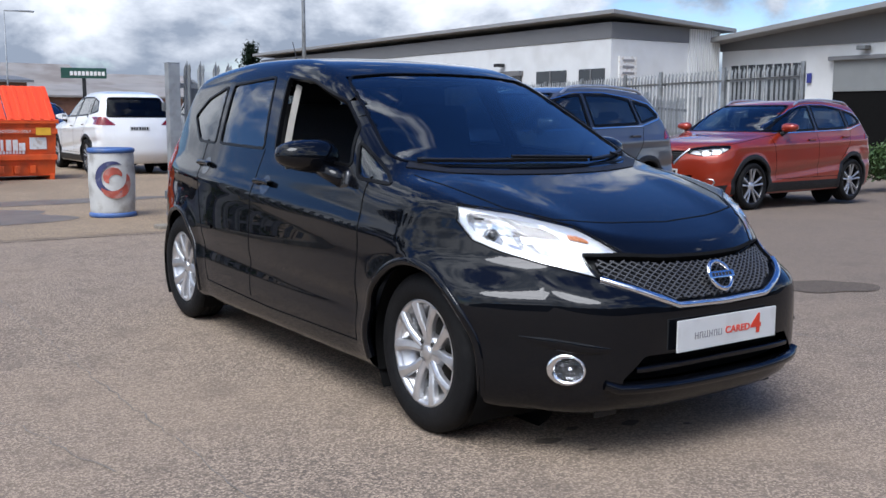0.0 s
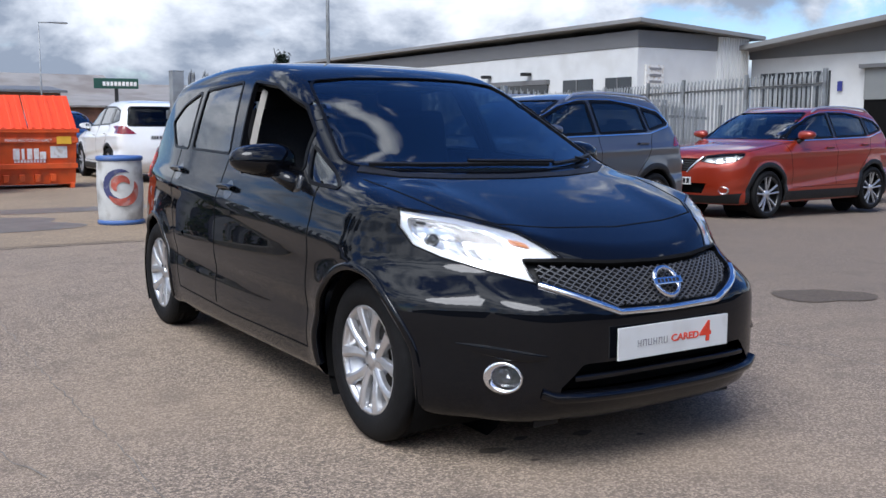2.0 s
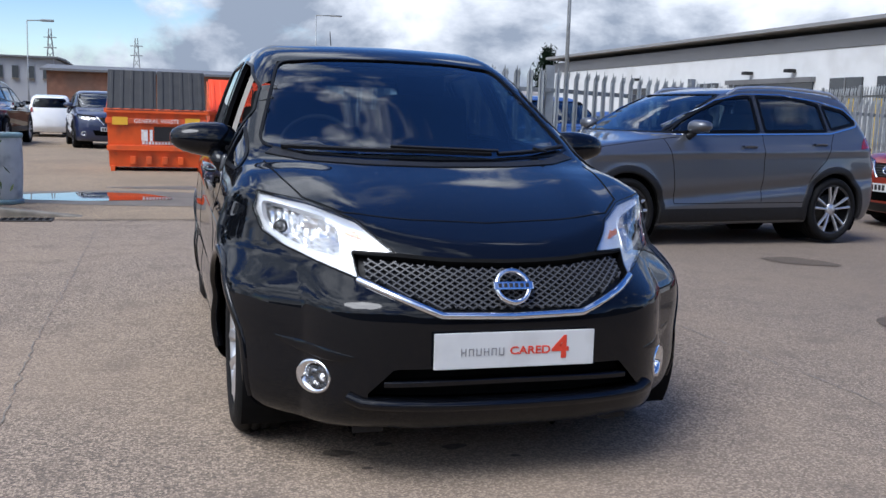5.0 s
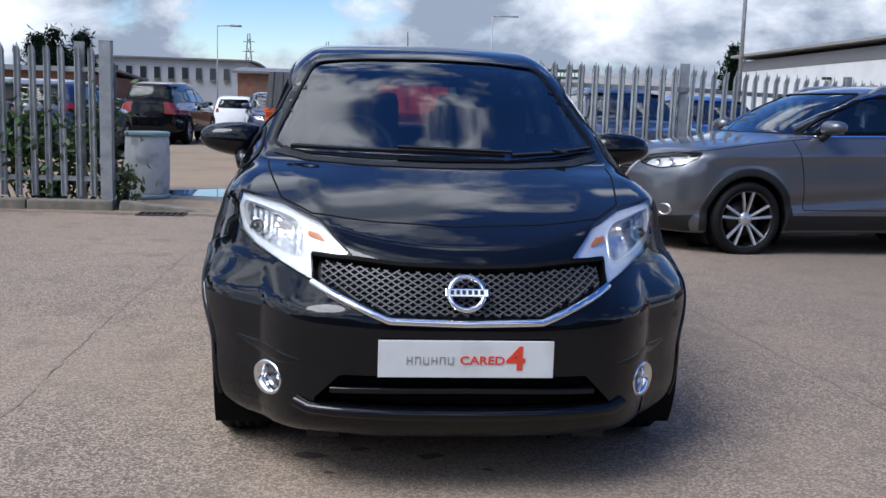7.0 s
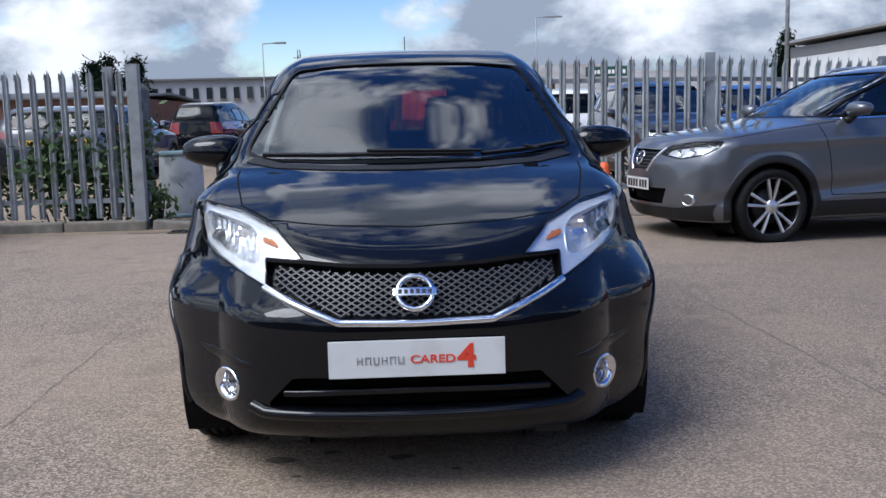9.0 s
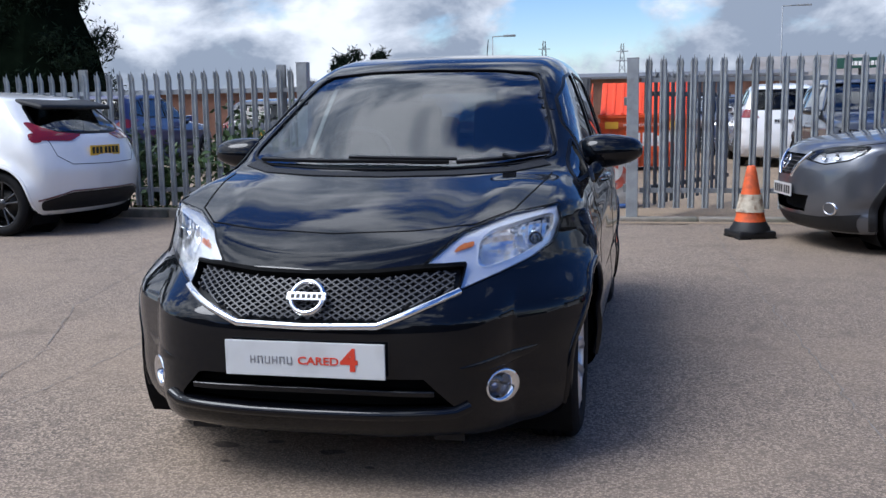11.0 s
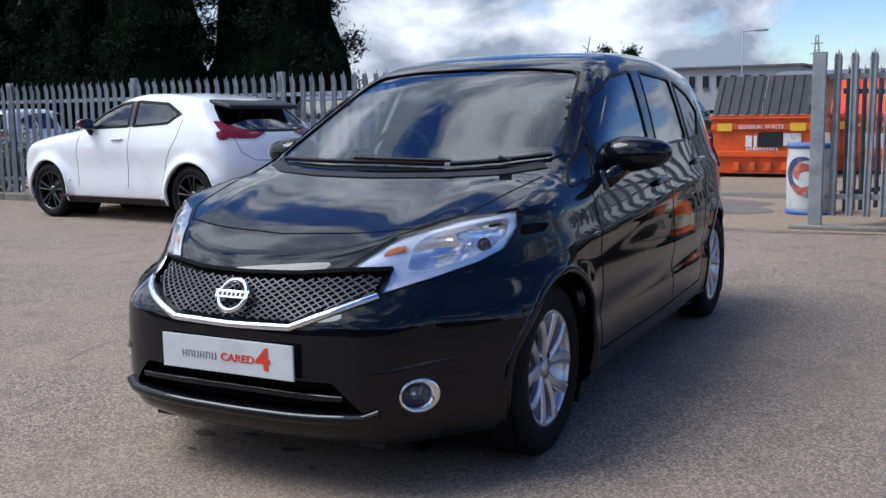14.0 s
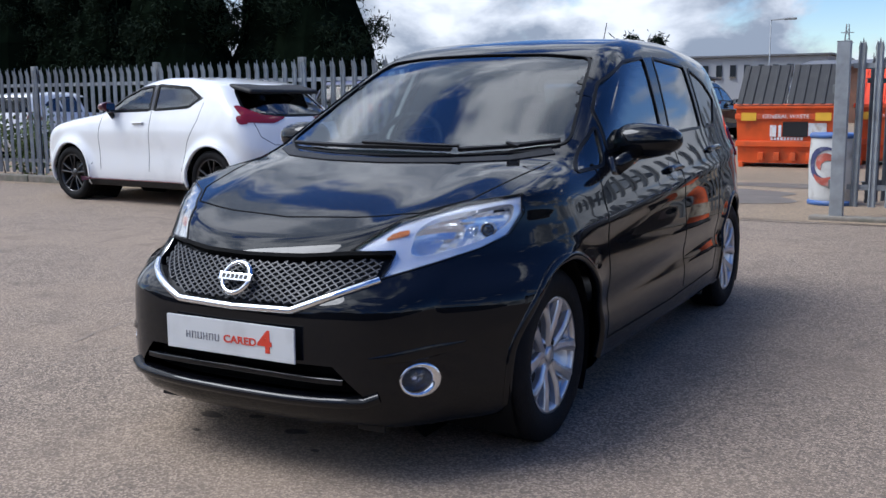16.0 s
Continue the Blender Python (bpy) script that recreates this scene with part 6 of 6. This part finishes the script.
# ---- yard things ----


def skip(x, y, lid, lid_mat, lid_label, label, wide=1.72):
    """A wheeled waste container: tapered steel body with ribs, pockets and a sloping two-part lid."""
    t = thing("waste_skip", Matrix.Translation((x, y, 0)), label, "waste skip", "orange waste skips")
    d, h = 1.25, 1.12
    bm = bmesh.new()
    v = [bm.verts.new(c) for c in ((0.04, 0.1, 0.08), (wide - 0.04, 0.1, 0.08), (wide - 0.04, d, 0.08), (0.04, d, 0.08),
                                   (0, 0.0, h), (wide, 0.0, h), (wide, d + 0.05, h), (0, d + 0.05, h))]
    for q in ((0, 1, 2, 3), (4, 7, 6, 5), (0, 4, 5, 1), (1, 5, 6, 2), (2, 6, 7, 3), (3, 7, 4, 0)):
        bm.faces.new([v[i] for i in q])
    part("body", bm, M["orange"], t)
    part("top_rim", box((wide + 0.08, 0.07, 0.08), (wide / 2, -0.01, h - 0.04), 0.012), M["orange"], t)
    part("band", box((wide + 0.03, 0.04, 0.10), (wide / 2, 0.005, h - 0.22), 0.012), M["orange"], t)
    part("lower_band", box((wide, 0.06, 0.10), (wide / 2, 0.04, 0.42), 0.012), M["orange"], t)
    for i in range(4):
        part("foot_pocket", box((0.1, 0.1, 0.14), (wide * (0.26 + 0.16 * i), 0.05, 0.2), 0.01), M["orange"], t)
    for xx in (0.1, wide - 0.1):
        part("runner", box((0.08, d, 0.1), (xx, d / 2 + 0.05, 0.05), 0.01), M["orange"], t)
    half = wide / 2
    for i in range(2):
        bm = box((half - 0.02, 1.0, 0.03), (half * (i + 0.5), 0.44, 0), 0.01)
        ld = part("lid", bm, lid_mat, t, lid_label)
        ld.matrix_local = pose(0, 0.0, h + 0.01, lid, 0, 0)
        for j in range(5):
            part("rib", box((0.06, 0.96, 0.03), (half * i + half * (j + 0.5) / 5, 0.44, 0.02), 0.008), lid_mat, ld)
    part("side_panel", mesh_of("side_panel", [(0, 0, h), (0, d, h), (0, d, h + 0.6), (0.02, 0, h), (0.02, d, h), (0.02, d, h + 0.6)], [(0, 1, 2), (5, 4, 3), (0, 3, 4, 1), (1, 4, 5, 2), (2, 5, 3, 0)], M["orange"], False), M["orange"], t)
    part("side_panel", mesh_of("side_panel", [(wide - 0.02, 0, h), (wide - 0.02, d, h), (wide - 0.02, d, h + 0.6), (wide, 0, h), (wide, d, h), (wide, d, h + 0.6)], [(0, 1, 2), (5, 4, 3), (0, 3, 4, 1), (1, 4, 5, 2), (2, 5, 3, 0)], M["orange"], False), M["orange"], t)
    k = wide / 1.65
    for xx, zz, w, hh, mat in ((0.22, 0.9, 0.26, 0.14, "label_yellow"), (1.42, 0.9, 0.26, 0.14, "label_yellow"), (1.33, 0.68, 0.3, 0.22, "label_white")):
        part("label_sticker", box((w, 0.004, hh), (xx * k, -0.022 if zz > 0.85 else 0.028, zz)), M[mat], t)
    # the maker's mark as plain shapes
    for i, (w, hh) in enumerate(((0.11, 0.2), (0.05, 0.2), (0.09, 0.2), (0.09, 0.2), (0.11, 0.14))):
        part("mark_shape", box((w, 0.004, hh), (0.62 * k + i * 0.115, 0.026, 0.65 + hh / 2 - 0.1)), M["ink_white"], t)
    for i in range(10):
        part("writing_bar", box((0.04, 0.004, 0.055), (0.60 * k + i * 0.056, 0.045, 0.515)), M["ink_white"], t)
    return t


a = skip(-0.05, 16.3, 40, M["orange_lid"], "bright orange sloping lid", "orange steel waste skip with an orange lid")
b = skip(-1.9, 15.0, 46, M["lid_black"], "ribbed black plastic lid", "orange steel waste skip with a ribbed black lid")
for s_, txt in ((a, "MIXED RECYCLING ONLY"), (b, "GENERAL WASTE")):
    lettering(txt, 0.1 if s_ is b else 0.07, pose(0.86, -0.024, 0.9, 90, 0, 0), M["ink_white"], s_)
part("label_sticker", box((0.42, 0.004, 0.26), (1.02, 0.018, 0.68)), M["ink_black"], b)


def barrel(x, y, mat, turn, label, logo, rim="barrel_blue"):
    t = thing("plastic_barrel", pose(x, y, 0, 0, 0, turn), label, "barrel", "barrels at the gateway")
    prof = [(0.0001, 0.02), (0.235, 0.02), (0.25, 0.04), (0.255, 0.1), (0.262, 0.25), (0.268, 0.45), (0.262, 0.62), (0.255, 0.76)]
    part("drum", mesh_of("drum", *lathe(prof, 40, "z"), mat), mat, t)
    for z in (0.03, 0.785):
        ring = [(0.25, z - 0.03), (0.268, z - 0.022), (0.272, z), (0.268, z + 0.022), (0.25, z + 0.03)] + ([(0.2, z + 0.02), (0.0001, z + 0.018)] if z > 0.5 else [])
        part("rim", mesh_of("rim", *lathe(ring, 40, "z"), M[rim]), M[rim], t, "blue rim" if logo else "faded teal rim")
    if logo:
        def arc(a0, a1, r0, r1, cz, mat2, lift):
            vs, fs = [], []
            for i in range(25):
                u = i / 24
                a_ = radians(a0 + (a1 - a0) * u)
                th = (r1 - r0) * math.sin(math.pi * u) ** 0.7 / 2
                rm = (r0 + r1) / 2
                for q in (-1, 1):
                    px, pz = (rm + q * th) * math.cos(a_), (rm + q * th) * math.sin(a_) * 0.95
                    ang = px / 0.27 - math.pi / 2
                    vs.append(((0.268 + lift) * math.cos(ang), (0.268 + lift) * math.sin(ang), cz + pz))
                if i:
                    fs.append((2 * i - 2, 2 * i - 1, 2 * i + 1, 2 * i))
            part("painted_swirl", mesh_of("painted_swirl", vs, fs, mat2), mat2, t)
        arc(60, 300, 0.145, 0.225, 0.47, M["swirl_blue"], 0.003)
        arc(-150, 30, 0.12, 0.225, 0.44, M["swirl_red"], 0.004)
        arc(10, 230, 0.04, 0.135, 0.47, M["swirl_red"], 0.005)
    return t


barrel(0.56, 8.85, M["barrel"], -10, "white plastic barrel with a painted red and blue swirl", True)
barrel(-2.80, 8.75, M["barrel_plain"], 40, "weathered grey plastic barrel with a faded teal rim", False, "barrel_teal")

cone = thing("traffic_cone", pose(1.92, 5.95, 0, 0, 0, 20) @ Matrix.Scale(0.9, 4), "worn orange traffic cone with a dirty band", "traffic cone")
part("base", box((0.40, 0.40, 0.07), (0, 0, 0.045), 0.025), M["plastic"], cone)
for i in range(4):
    part("foot", box((0.12, 0.12, 0.02), (0.14 * (1 if i % 2 else -1), 0.14 * (1 if i > 1 else -1), 0.011), 0.004), M["plastic"], cone)
cp = [(0.19, 0.07), (0.17, 0.12), (0.15, 0.2), (0.105, 0.42), (0.055, 0.68), (0.04, 0.74), (0.03, 0.745), (0.02, 0.70)]
part("body", mesh_of("body", *lathe(cp, 32, "z"), M["cone"]), M["cone"], cone)
part("band", mesh_of("band", *lathe([(0.1495, 0.27), (0.141, 0.28), (0.112, 0.44), (0.106, 0.45)], 32, "z"), M["cone_band"]), M["cone_band"], cone)
part("collar", mesh_of("collar", *lathe([(0.21, 0.07), (0.195, 0.11), (0.165, 0.16), (0.158, 0.17)], 32, "z"), M["plastic"]), M["plastic"], cone)


def street_lamp(x, y, h, arm, way, label):
    t = thing("street_lamp", pose(x, y, 0, 0, 0, way), label, "street lamp", "street lamps")
    part("pole", smooth(rod((0, 0, 0), (0, 0, h), h * 0.008, h * 0.0045)), M["galvanised"], t)
    if arm:
        part("arm", smooth(rod((0, 0, h), (arm * 0.6, 0, h + 0.03), h * 0.005)), M["galvanised"], t)
        part("lamp_head", smooth(box((arm * 0.5, 0.14, 0.09), (arm * 0.75, 0, h + 0.03), 0.03)), M["galvanised"], t)


street_lamp(7.2, 50.0, 6.3, 1.4, 0, "tall grey steel street lamp")
street_lamp(-5.9, 39.0, 4.4, 1.0, 0, "grey steel street lamp in the yard")
street_lamp(11.2, 25.2, 9.0, 0, 0, "tall plain grey steel pole")

# ---- buildings ----


def slab(name, m, size, mat, parent, bevel=0.0):
    return part(name, box(size, (0, 0, 0), bevel, m), mat, parent)


unit = thing("industrial_unit", Matrix.Translation((0.4, 0, -0.35)), "long white and grey industrial unit with a low pitched roof", "building", "industrial units")
slab("wall", Matrix.Translation((26.3, 40.6, 2.25)), (6.0, 32.0, 4.5), M["wall_white"], unit)
slab("cladding", Matrix.Translation((26.3, 40.6, 4.81)), (6.06, 32.06, 0.6), M["clad_grey"], unit)
part("roof", box((6.9, 33.0, 0.16), (0, 0, 0), 0.02, pose(26.35, 40.6, 5.26, 0, 3, 0)), M["roof_grey"], unit)
for y0, y1, z0, z1 in ((24.9, 26.3, 2.1, 3.4), (27.1, 28.9, 2.1, 3.4), (36.8, 38.6, 2.1, 3.4), (40.0, 42.0, 2.1, 3.3), (43.5, 45.5, 2.1, 3.3)):
    w_ = part("window", box((0.1, y1 - y0, z1 - z0), (23.27, (y0 + y1) / 2, (z0 + z1) / 2)), M["far_glass"], unit)
    part("frame", box((0.12, 0.06, z1 - z0), (23.25, (y0 + y1) / 2, (z0 + z1) / 2)), M["clad_grey"], w_)
    part("sill", box((0.2, y1 - y0 + 0.1, 0.06), (23.22, (y0 + y1) / 2, z0 - 0.03)), M["clad_grey"], w_)
# Dark slab fills the doorway; its colour stands for the unlit interior
part("roller_door", box((0.1, 5.9, 3.3), (23.28, 32.9, 1.65)), M["far_glass"], unit, "dark slab painted as the unlit inside of a roller door")
part("door_head", box((0.25, 6.1, 0.2), (23.2, 32.9, 3.38)), M["clad_grey"], unit)
for yy in (31.2, 34.2, 44.5):
    part("wall_lamp", box((0.4, 0.3, 0.14), (23.05, yy, 3.75), 0.03), M["ink_black"], unit)
part("gable_panel", box((0.9, 0.1, 1.9), (24.1, 24.53, 2.9)), M["label_white"], unit)
for i in range(7):
    part("writing_bar", box((0.6, 0.02, 0.09), (24.1, 24.47, 3.7 - i * 0.24)), M["ink_grey"], unit)
part("corrugated_panel", box((1.75, 0.1, 5.06), (28.4, 24.55, 2.53)), M["wall_white"], unit)
for i in range(12):
    part("corrugation", box((0.07, 0.05, 5.06), (27.63 + i * 0.14, 24.48, 2.53), 0.015), M["wall_white"], unit)

unit5 = thing("industrial_unit", Matrix.Translation((0, 0.7, -0.3)), "white industrial unit with a grey roller door and roof", "building", "industrial units")
slab("wall", Matrix.Translation((36.1, 15.0, 2.1)), (12.0, 18.0, 4.2), M["wall_white"], unit5)
part("cladding", mesh_of("cladding", [(30.05, 24.1, 4.2), (30.05, 5.9, 4.2), (30.05, 5.9, 6.3), (30.05, 24.1, 4.5), (42, 24.1, 4.2), (42, 5.9, 4.2), (42, 5.9, 6.3), (42, 24.1, 4.5)],
     [(0, 1, 2, 3), (7, 6, 5, 4), (3, 2, 6, 7), (0, 3, 7, 4), (1, 5, 6, 2), (0, 4, 5, 1)], M["clad_grey"], False), M["clad_grey"], unit5)
part("roof", box((13, 19.4, 0.2), (0, 0, 0), 0.02, pose(35.6, 15.0, 5.5, -5.7, 0, 0)), M["roof_grey"], unit5)
# Shade inside the half-open door, painted as a near-black slab
part("roller_door", box((0.1, 4.6, 3.6), (30.08, 16.4, 1.8)), M["liner"], unit5, "near-black slab painted as the unlit inside of the half-open door")
part("door_curtain", box((0.12, 4.6, 1.15), (30.05, 16.4, 3.05)), M["door_grey"], unit5, "grey half-raised door curtain")
part("door_head", box((0.3, 4.9, 0.14), (29.98, 16.4, 3.68)), M["clad_grey"], unit5)
for i in range(8):
    part("window", box((0.1, 0.3, 1.7), (30.07, 23.3 - i * 0.42, 2.75)), M["far_glass"], unit5)
part("house_number", box((0.03, 0.2, 0.36), (30.03, 19.75, 3.0)), M["ink_blue"], unit5)
part("wall_lamp", box((0.4, 0.35, 0.16), (29.8, 17.4, 4.0), 0.03), M["galv_dark"], unit5)


def long_shed(x0, x1, y, depth, h, rise, wall, roof, label, windows=0, name="workshop_building"):
    t = thing(name, Matrix(), label, "building", "far buildings")
    part("wall", box((x1 - x0, depth, h), ((x0 + x1) / 2, y + depth / 2, h / 2)), wall, t)
    vs = [(x0 - 0.3, y - 0.3, h), (x1 + 0.3, y - 0.3, h), (x1 + 0.3, y + depth / 2, h + rise), (x0 - 0.3, y + depth / 2, h + rise), (x0 - 0.3, y + depth + 0.3, h), (x1 + 0.3, y + depth + 0.3, h)]
    vs += [(a_, b_, c_ + 0.12) for a_, b_, c_ in vs]
    part("roof", mesh_of("roof", vs, [(0, 3, 2, 1), (3, 4, 5, 2), (6, 7, 8, 9), (9, 8, 11, 10), (0, 1, 7, 6), (4, 10, 11, 5), (0, 6, 9, 3), (3, 9, 10, 4), (1, 2, 8, 7), (2, 5, 11, 8)], roof, False), roof, t)
    for i in range(windows):
        xx = x0 + (x1 - x0) * (i + 0.5) / windows
        w_ = part("window", box(((x1 - x0) / windows * 0.42, 0.12, 0.8), (xx, y - 0.02, h - 0.95)), M["far_glass"], t)
        part("sill", box(((x1 - x0) / windows * 0.48, 0.2, 0.08), (xx, y - 0.06, h - 1.4)), M["kerb"], w_)
    return t


long_shed(4.5, 34, 60, 14, 2.3, 1.0, M["brick"], M["asbestos"], "low brick workshop with a pale sheet roof")
long_shed(8.0, 15, 66, 10, 3.1, 1.6, M["brick"], M["asbestos"], "gabled brick workshop with a pale sheet roof")
long_shed(16.0, 24, 68, 10, 3.0, 1.2, M["asbestos"], M["asbestos"], "pale sheet-clad workshop with a shallow roof")
long_shed(-6.5, 8.5, 52, 8, 2.9, 0.35, M["brick"], M["clad_grey"], "flat brick workshop with a dark roof edge")
long_shed(-21, -7.6, 68, 12, 4.2, 0.1, M["office"], M["clad_grey"], "grey two-storey office block with a row of dark windows", 14, "office_building")
long_shed(-40, -13.6, 46, 16, 2.5, 0.3, M["brick"], M["clad_grey"], "dark low brick shed behind the fence")
sign = thing("billboard", pose(11.4, 52.0, 0, 0, 0, -14), "dark green billboard on a steel post", "billboard")
part("post", box((0.2, 0.2, 3.2), (0, 0, 1.6), 0.02), M["ink_black"], sign)
part("board", box((2.3, 0.15, 0.55), (0, -0.1, 3.45), 0.02), M["sign_green"], sign)
for i in range(9):
    part("mark_shape", box((0.15, 0.02, 0.22), (-0.62 + i * 0.2, -0.19, 3.43)), M["ink_white"], sign)
for x, y, h in ((-12.7, 120, 9.8), (-3.2, 120, 9.2)):
    py_ = thing("pylon", Matrix.Translation((x, y, 0)), "distant grey lattice electricity pylon", "pylon", "pylons")
    for sx in (-1, 1):
        for sy in (-1, 1):
            part("leg", rod((sx * 0.75, sy * 0.75, 0), (sx * 0.12, sy * 0.12, h), 0.05, n=6), M["galvanised"], py_)
    for i in range(6):
        z = h * (0.3 + 0.11 * i)
        wv = 0.75 - 0.6 * z / h
        for sg in (-1, 1):
            part("brace", rod((-wv * sg, -wv, z), (wv * sg * 0.9, -wv * 0.9, z + h * 0.11), 0.035, n=6), M["galvanised"], py_)
    for z in (0.78, 0.9):
        part("cross_arm", rod((-0.7, 0, h * z), (0.7, 0, h * z), 0.05, n=6), M["galvanised"], py_)

long_shed(10.5, 25, 72, 9, 2.6, 1.1, M["brick"], M["asbestos"], "low brick workshop with a pale sheet roof", name="workshop_building")
# ---- plants ----


def leaf_cloud(name, points, size, mat, parent, seed, flat=0.35):
    """Many small leaves or sprays at the given places."""
    rng = np.random.default_rng(seed)
    n = len(points)
    a = rng.normal(size=(n, 3)); a /= np.linalg.norm(a, axis=1)[:, None]
    b = rng.normal(size=(n, 3)); b -= (a * b).sum(1)[:, None] * a; b /= np.linalg.norm(b, axis=1)[:, None]
    s = size * rng.uniform(0.6, 1.4, n)[:, None]
    p = np.asarray(points)
    quad = np.stack([p - a * s, p + b * s * flat, p + a * s, p - b * s * flat], 1).reshape(-1, 3)
    faces = np.arange(4 * n).reshape(n, 4)
    return part(name, mesh_of(name, quad, faces, mat, False), mat, parent)


def conifer(x, y, h, r, seed, label, n=5000, leaf=0.16):
    t = thing("conifer", Matrix.Translation((x, y, 0)), label, "tree", "conifers")
    rng = np.random.default_rng(seed)
    part("trunk", smooth(rod((0, 0, 0), (0, 0, h * 0.95), r * 0.09, 0.02)), M["bark"], t)
    # Solid core that fills gaps and paints the shade deep in the crown
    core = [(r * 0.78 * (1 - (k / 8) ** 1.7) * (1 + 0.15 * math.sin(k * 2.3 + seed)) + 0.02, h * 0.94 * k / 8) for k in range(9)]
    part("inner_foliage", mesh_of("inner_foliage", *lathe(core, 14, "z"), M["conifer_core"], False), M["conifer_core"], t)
    limbs = 70
    z = h * (0.03 + 0.95 * rng.uniform(0, 1, limbs) ** 1.1)
    ang = rng.uniform(0, 6.283, limbs)
    reach = r * (1 - (z / h) ** 1.6) * rng.uniform(0.7, 1.12, limbs) + 0.15
    which = rng.integers(0, limbs, n)
    u = rng.uniform(0.15, 1, n) ** 0.6
    spread = 0.16 * r * (1.1 - u)[:, None] + 0.12
    p = np.stack([np.cos(ang[which]) * reach[which] * u, np.sin(ang[which]) * reach[which] * u, z[which] + 0.35 * reach[which] * u * (0.3 + 0.4 * u)], -1) + rng.normal(size=(n, 3)) * spread
    leaf_cloud("crown", p, leaf, M["conifer"], t, seed, 0.2)
    return t


def bush(x0, x1, y, h, seed, label, n=1800, mat="leaf"):
    t = thing("bush", Matrix.Translation(((x0 + x1) / 2, y, 0)), label, "bush", "bushes at the fence")
    rng = np.random.default_rng(seed)
    w = (x1 - x0) / 2
    k = 14
    c = np.stack([rng.uniform(-w, w, k), rng.uniform(-0.2, 0.25, k), h * rng.uniform(0.15, 0.85, k)], -1)
    p = c[rng.integers(0, k, n)] + rng.normal(size=(n, 3)) * (0.16 * min(w, 0.8) + 0.05, 0.11, 0.15 * h)
    p[:, 2] = np.abs(p[:, 2])
    bm = bmesh.new()
    for i in range(k):
        rod((c[i][0] * 0.6, 0, 0), tuple(c[i]), 0.012, 0.004, 6, bm)
    part("stems", bm, M["bark"], t)
    leaf_cloud("leaves", p, 0.045, M[mat], t, seed, 0.5)
    return t


rnd = random.Random(5)
for i in range(9):
    conifer(-19.5 - i * 2.6, 26.5 + rnd.uniform(-1, 1.5), 9.5 + rnd.uniform(-1, 1.5), 2.3 + rnd.uniform(-0.2, 0.4), 40 + i, "tall dense dark conifer behind the car park", 26000, 0.12)
for i, (x, y, h) in enumerate(((-17.7, 57, 5.2), (-16.4, 58, 5.0), (-19.2, 59, 4.9), (27.2, 66.5, 6.4))):
    conifer(x, y, h, 1.5, 70 + i, "distant dark conifer above the roofs", 3500, 0.2)
bush(-4.3, -2.95, 7.55, 1.15, 1, "leafy green bush growing through the fence", 2600)
bush(-2.98, -2.75, 7.8, 0.5, 2, "small leafy weed beside the barrel", 160, "leaf_pale")
bush(-6.0, -4.4, 7.75, 1.0, 3, "leafy green bush behind the fence", 2200)
bush(-13.5, -10.0, 7.9, 1.0, 4, "pale green bush behind the fence", 2600, "leaf_pale")
bush(13.6, 16.6, 7.9, 0.8, 6, "clipped green hedge beside the red car", 6000)


def yellow_post(x, y):
    t = thing("yellow_post", Matrix.Translation((x, y, fall(x))), "yellow painted barrier post before the unit", "post", "yellow posts")
    part("shaft", box((0.3, 0.12, 2.35), (0, 0, 1.18), 0.03), M["yellow"], t)
    part("foot_plate", box((0.4, 0.25, 0.03), (0, 0, 0.015), 0.005), M["galv_dark"], t)


for yy in (22.1, 23.0, 24.3, 25.4):
    yellow_post(21.0, yy)
panel = thing("sign_board", Matrix.Translation((26.0, 16.6, fall(20))), "white round-cornered board on a stand by the unit", "sign board")
part("board", box((0.05, 0.55, 0.8), (0, 0, 0.95), 0.02), M["label_white"], panel)
part("stand", box((0.06, 0.5, 0.56), (0, 0, 0.28), 0.01), M["galv_dark"], panel)
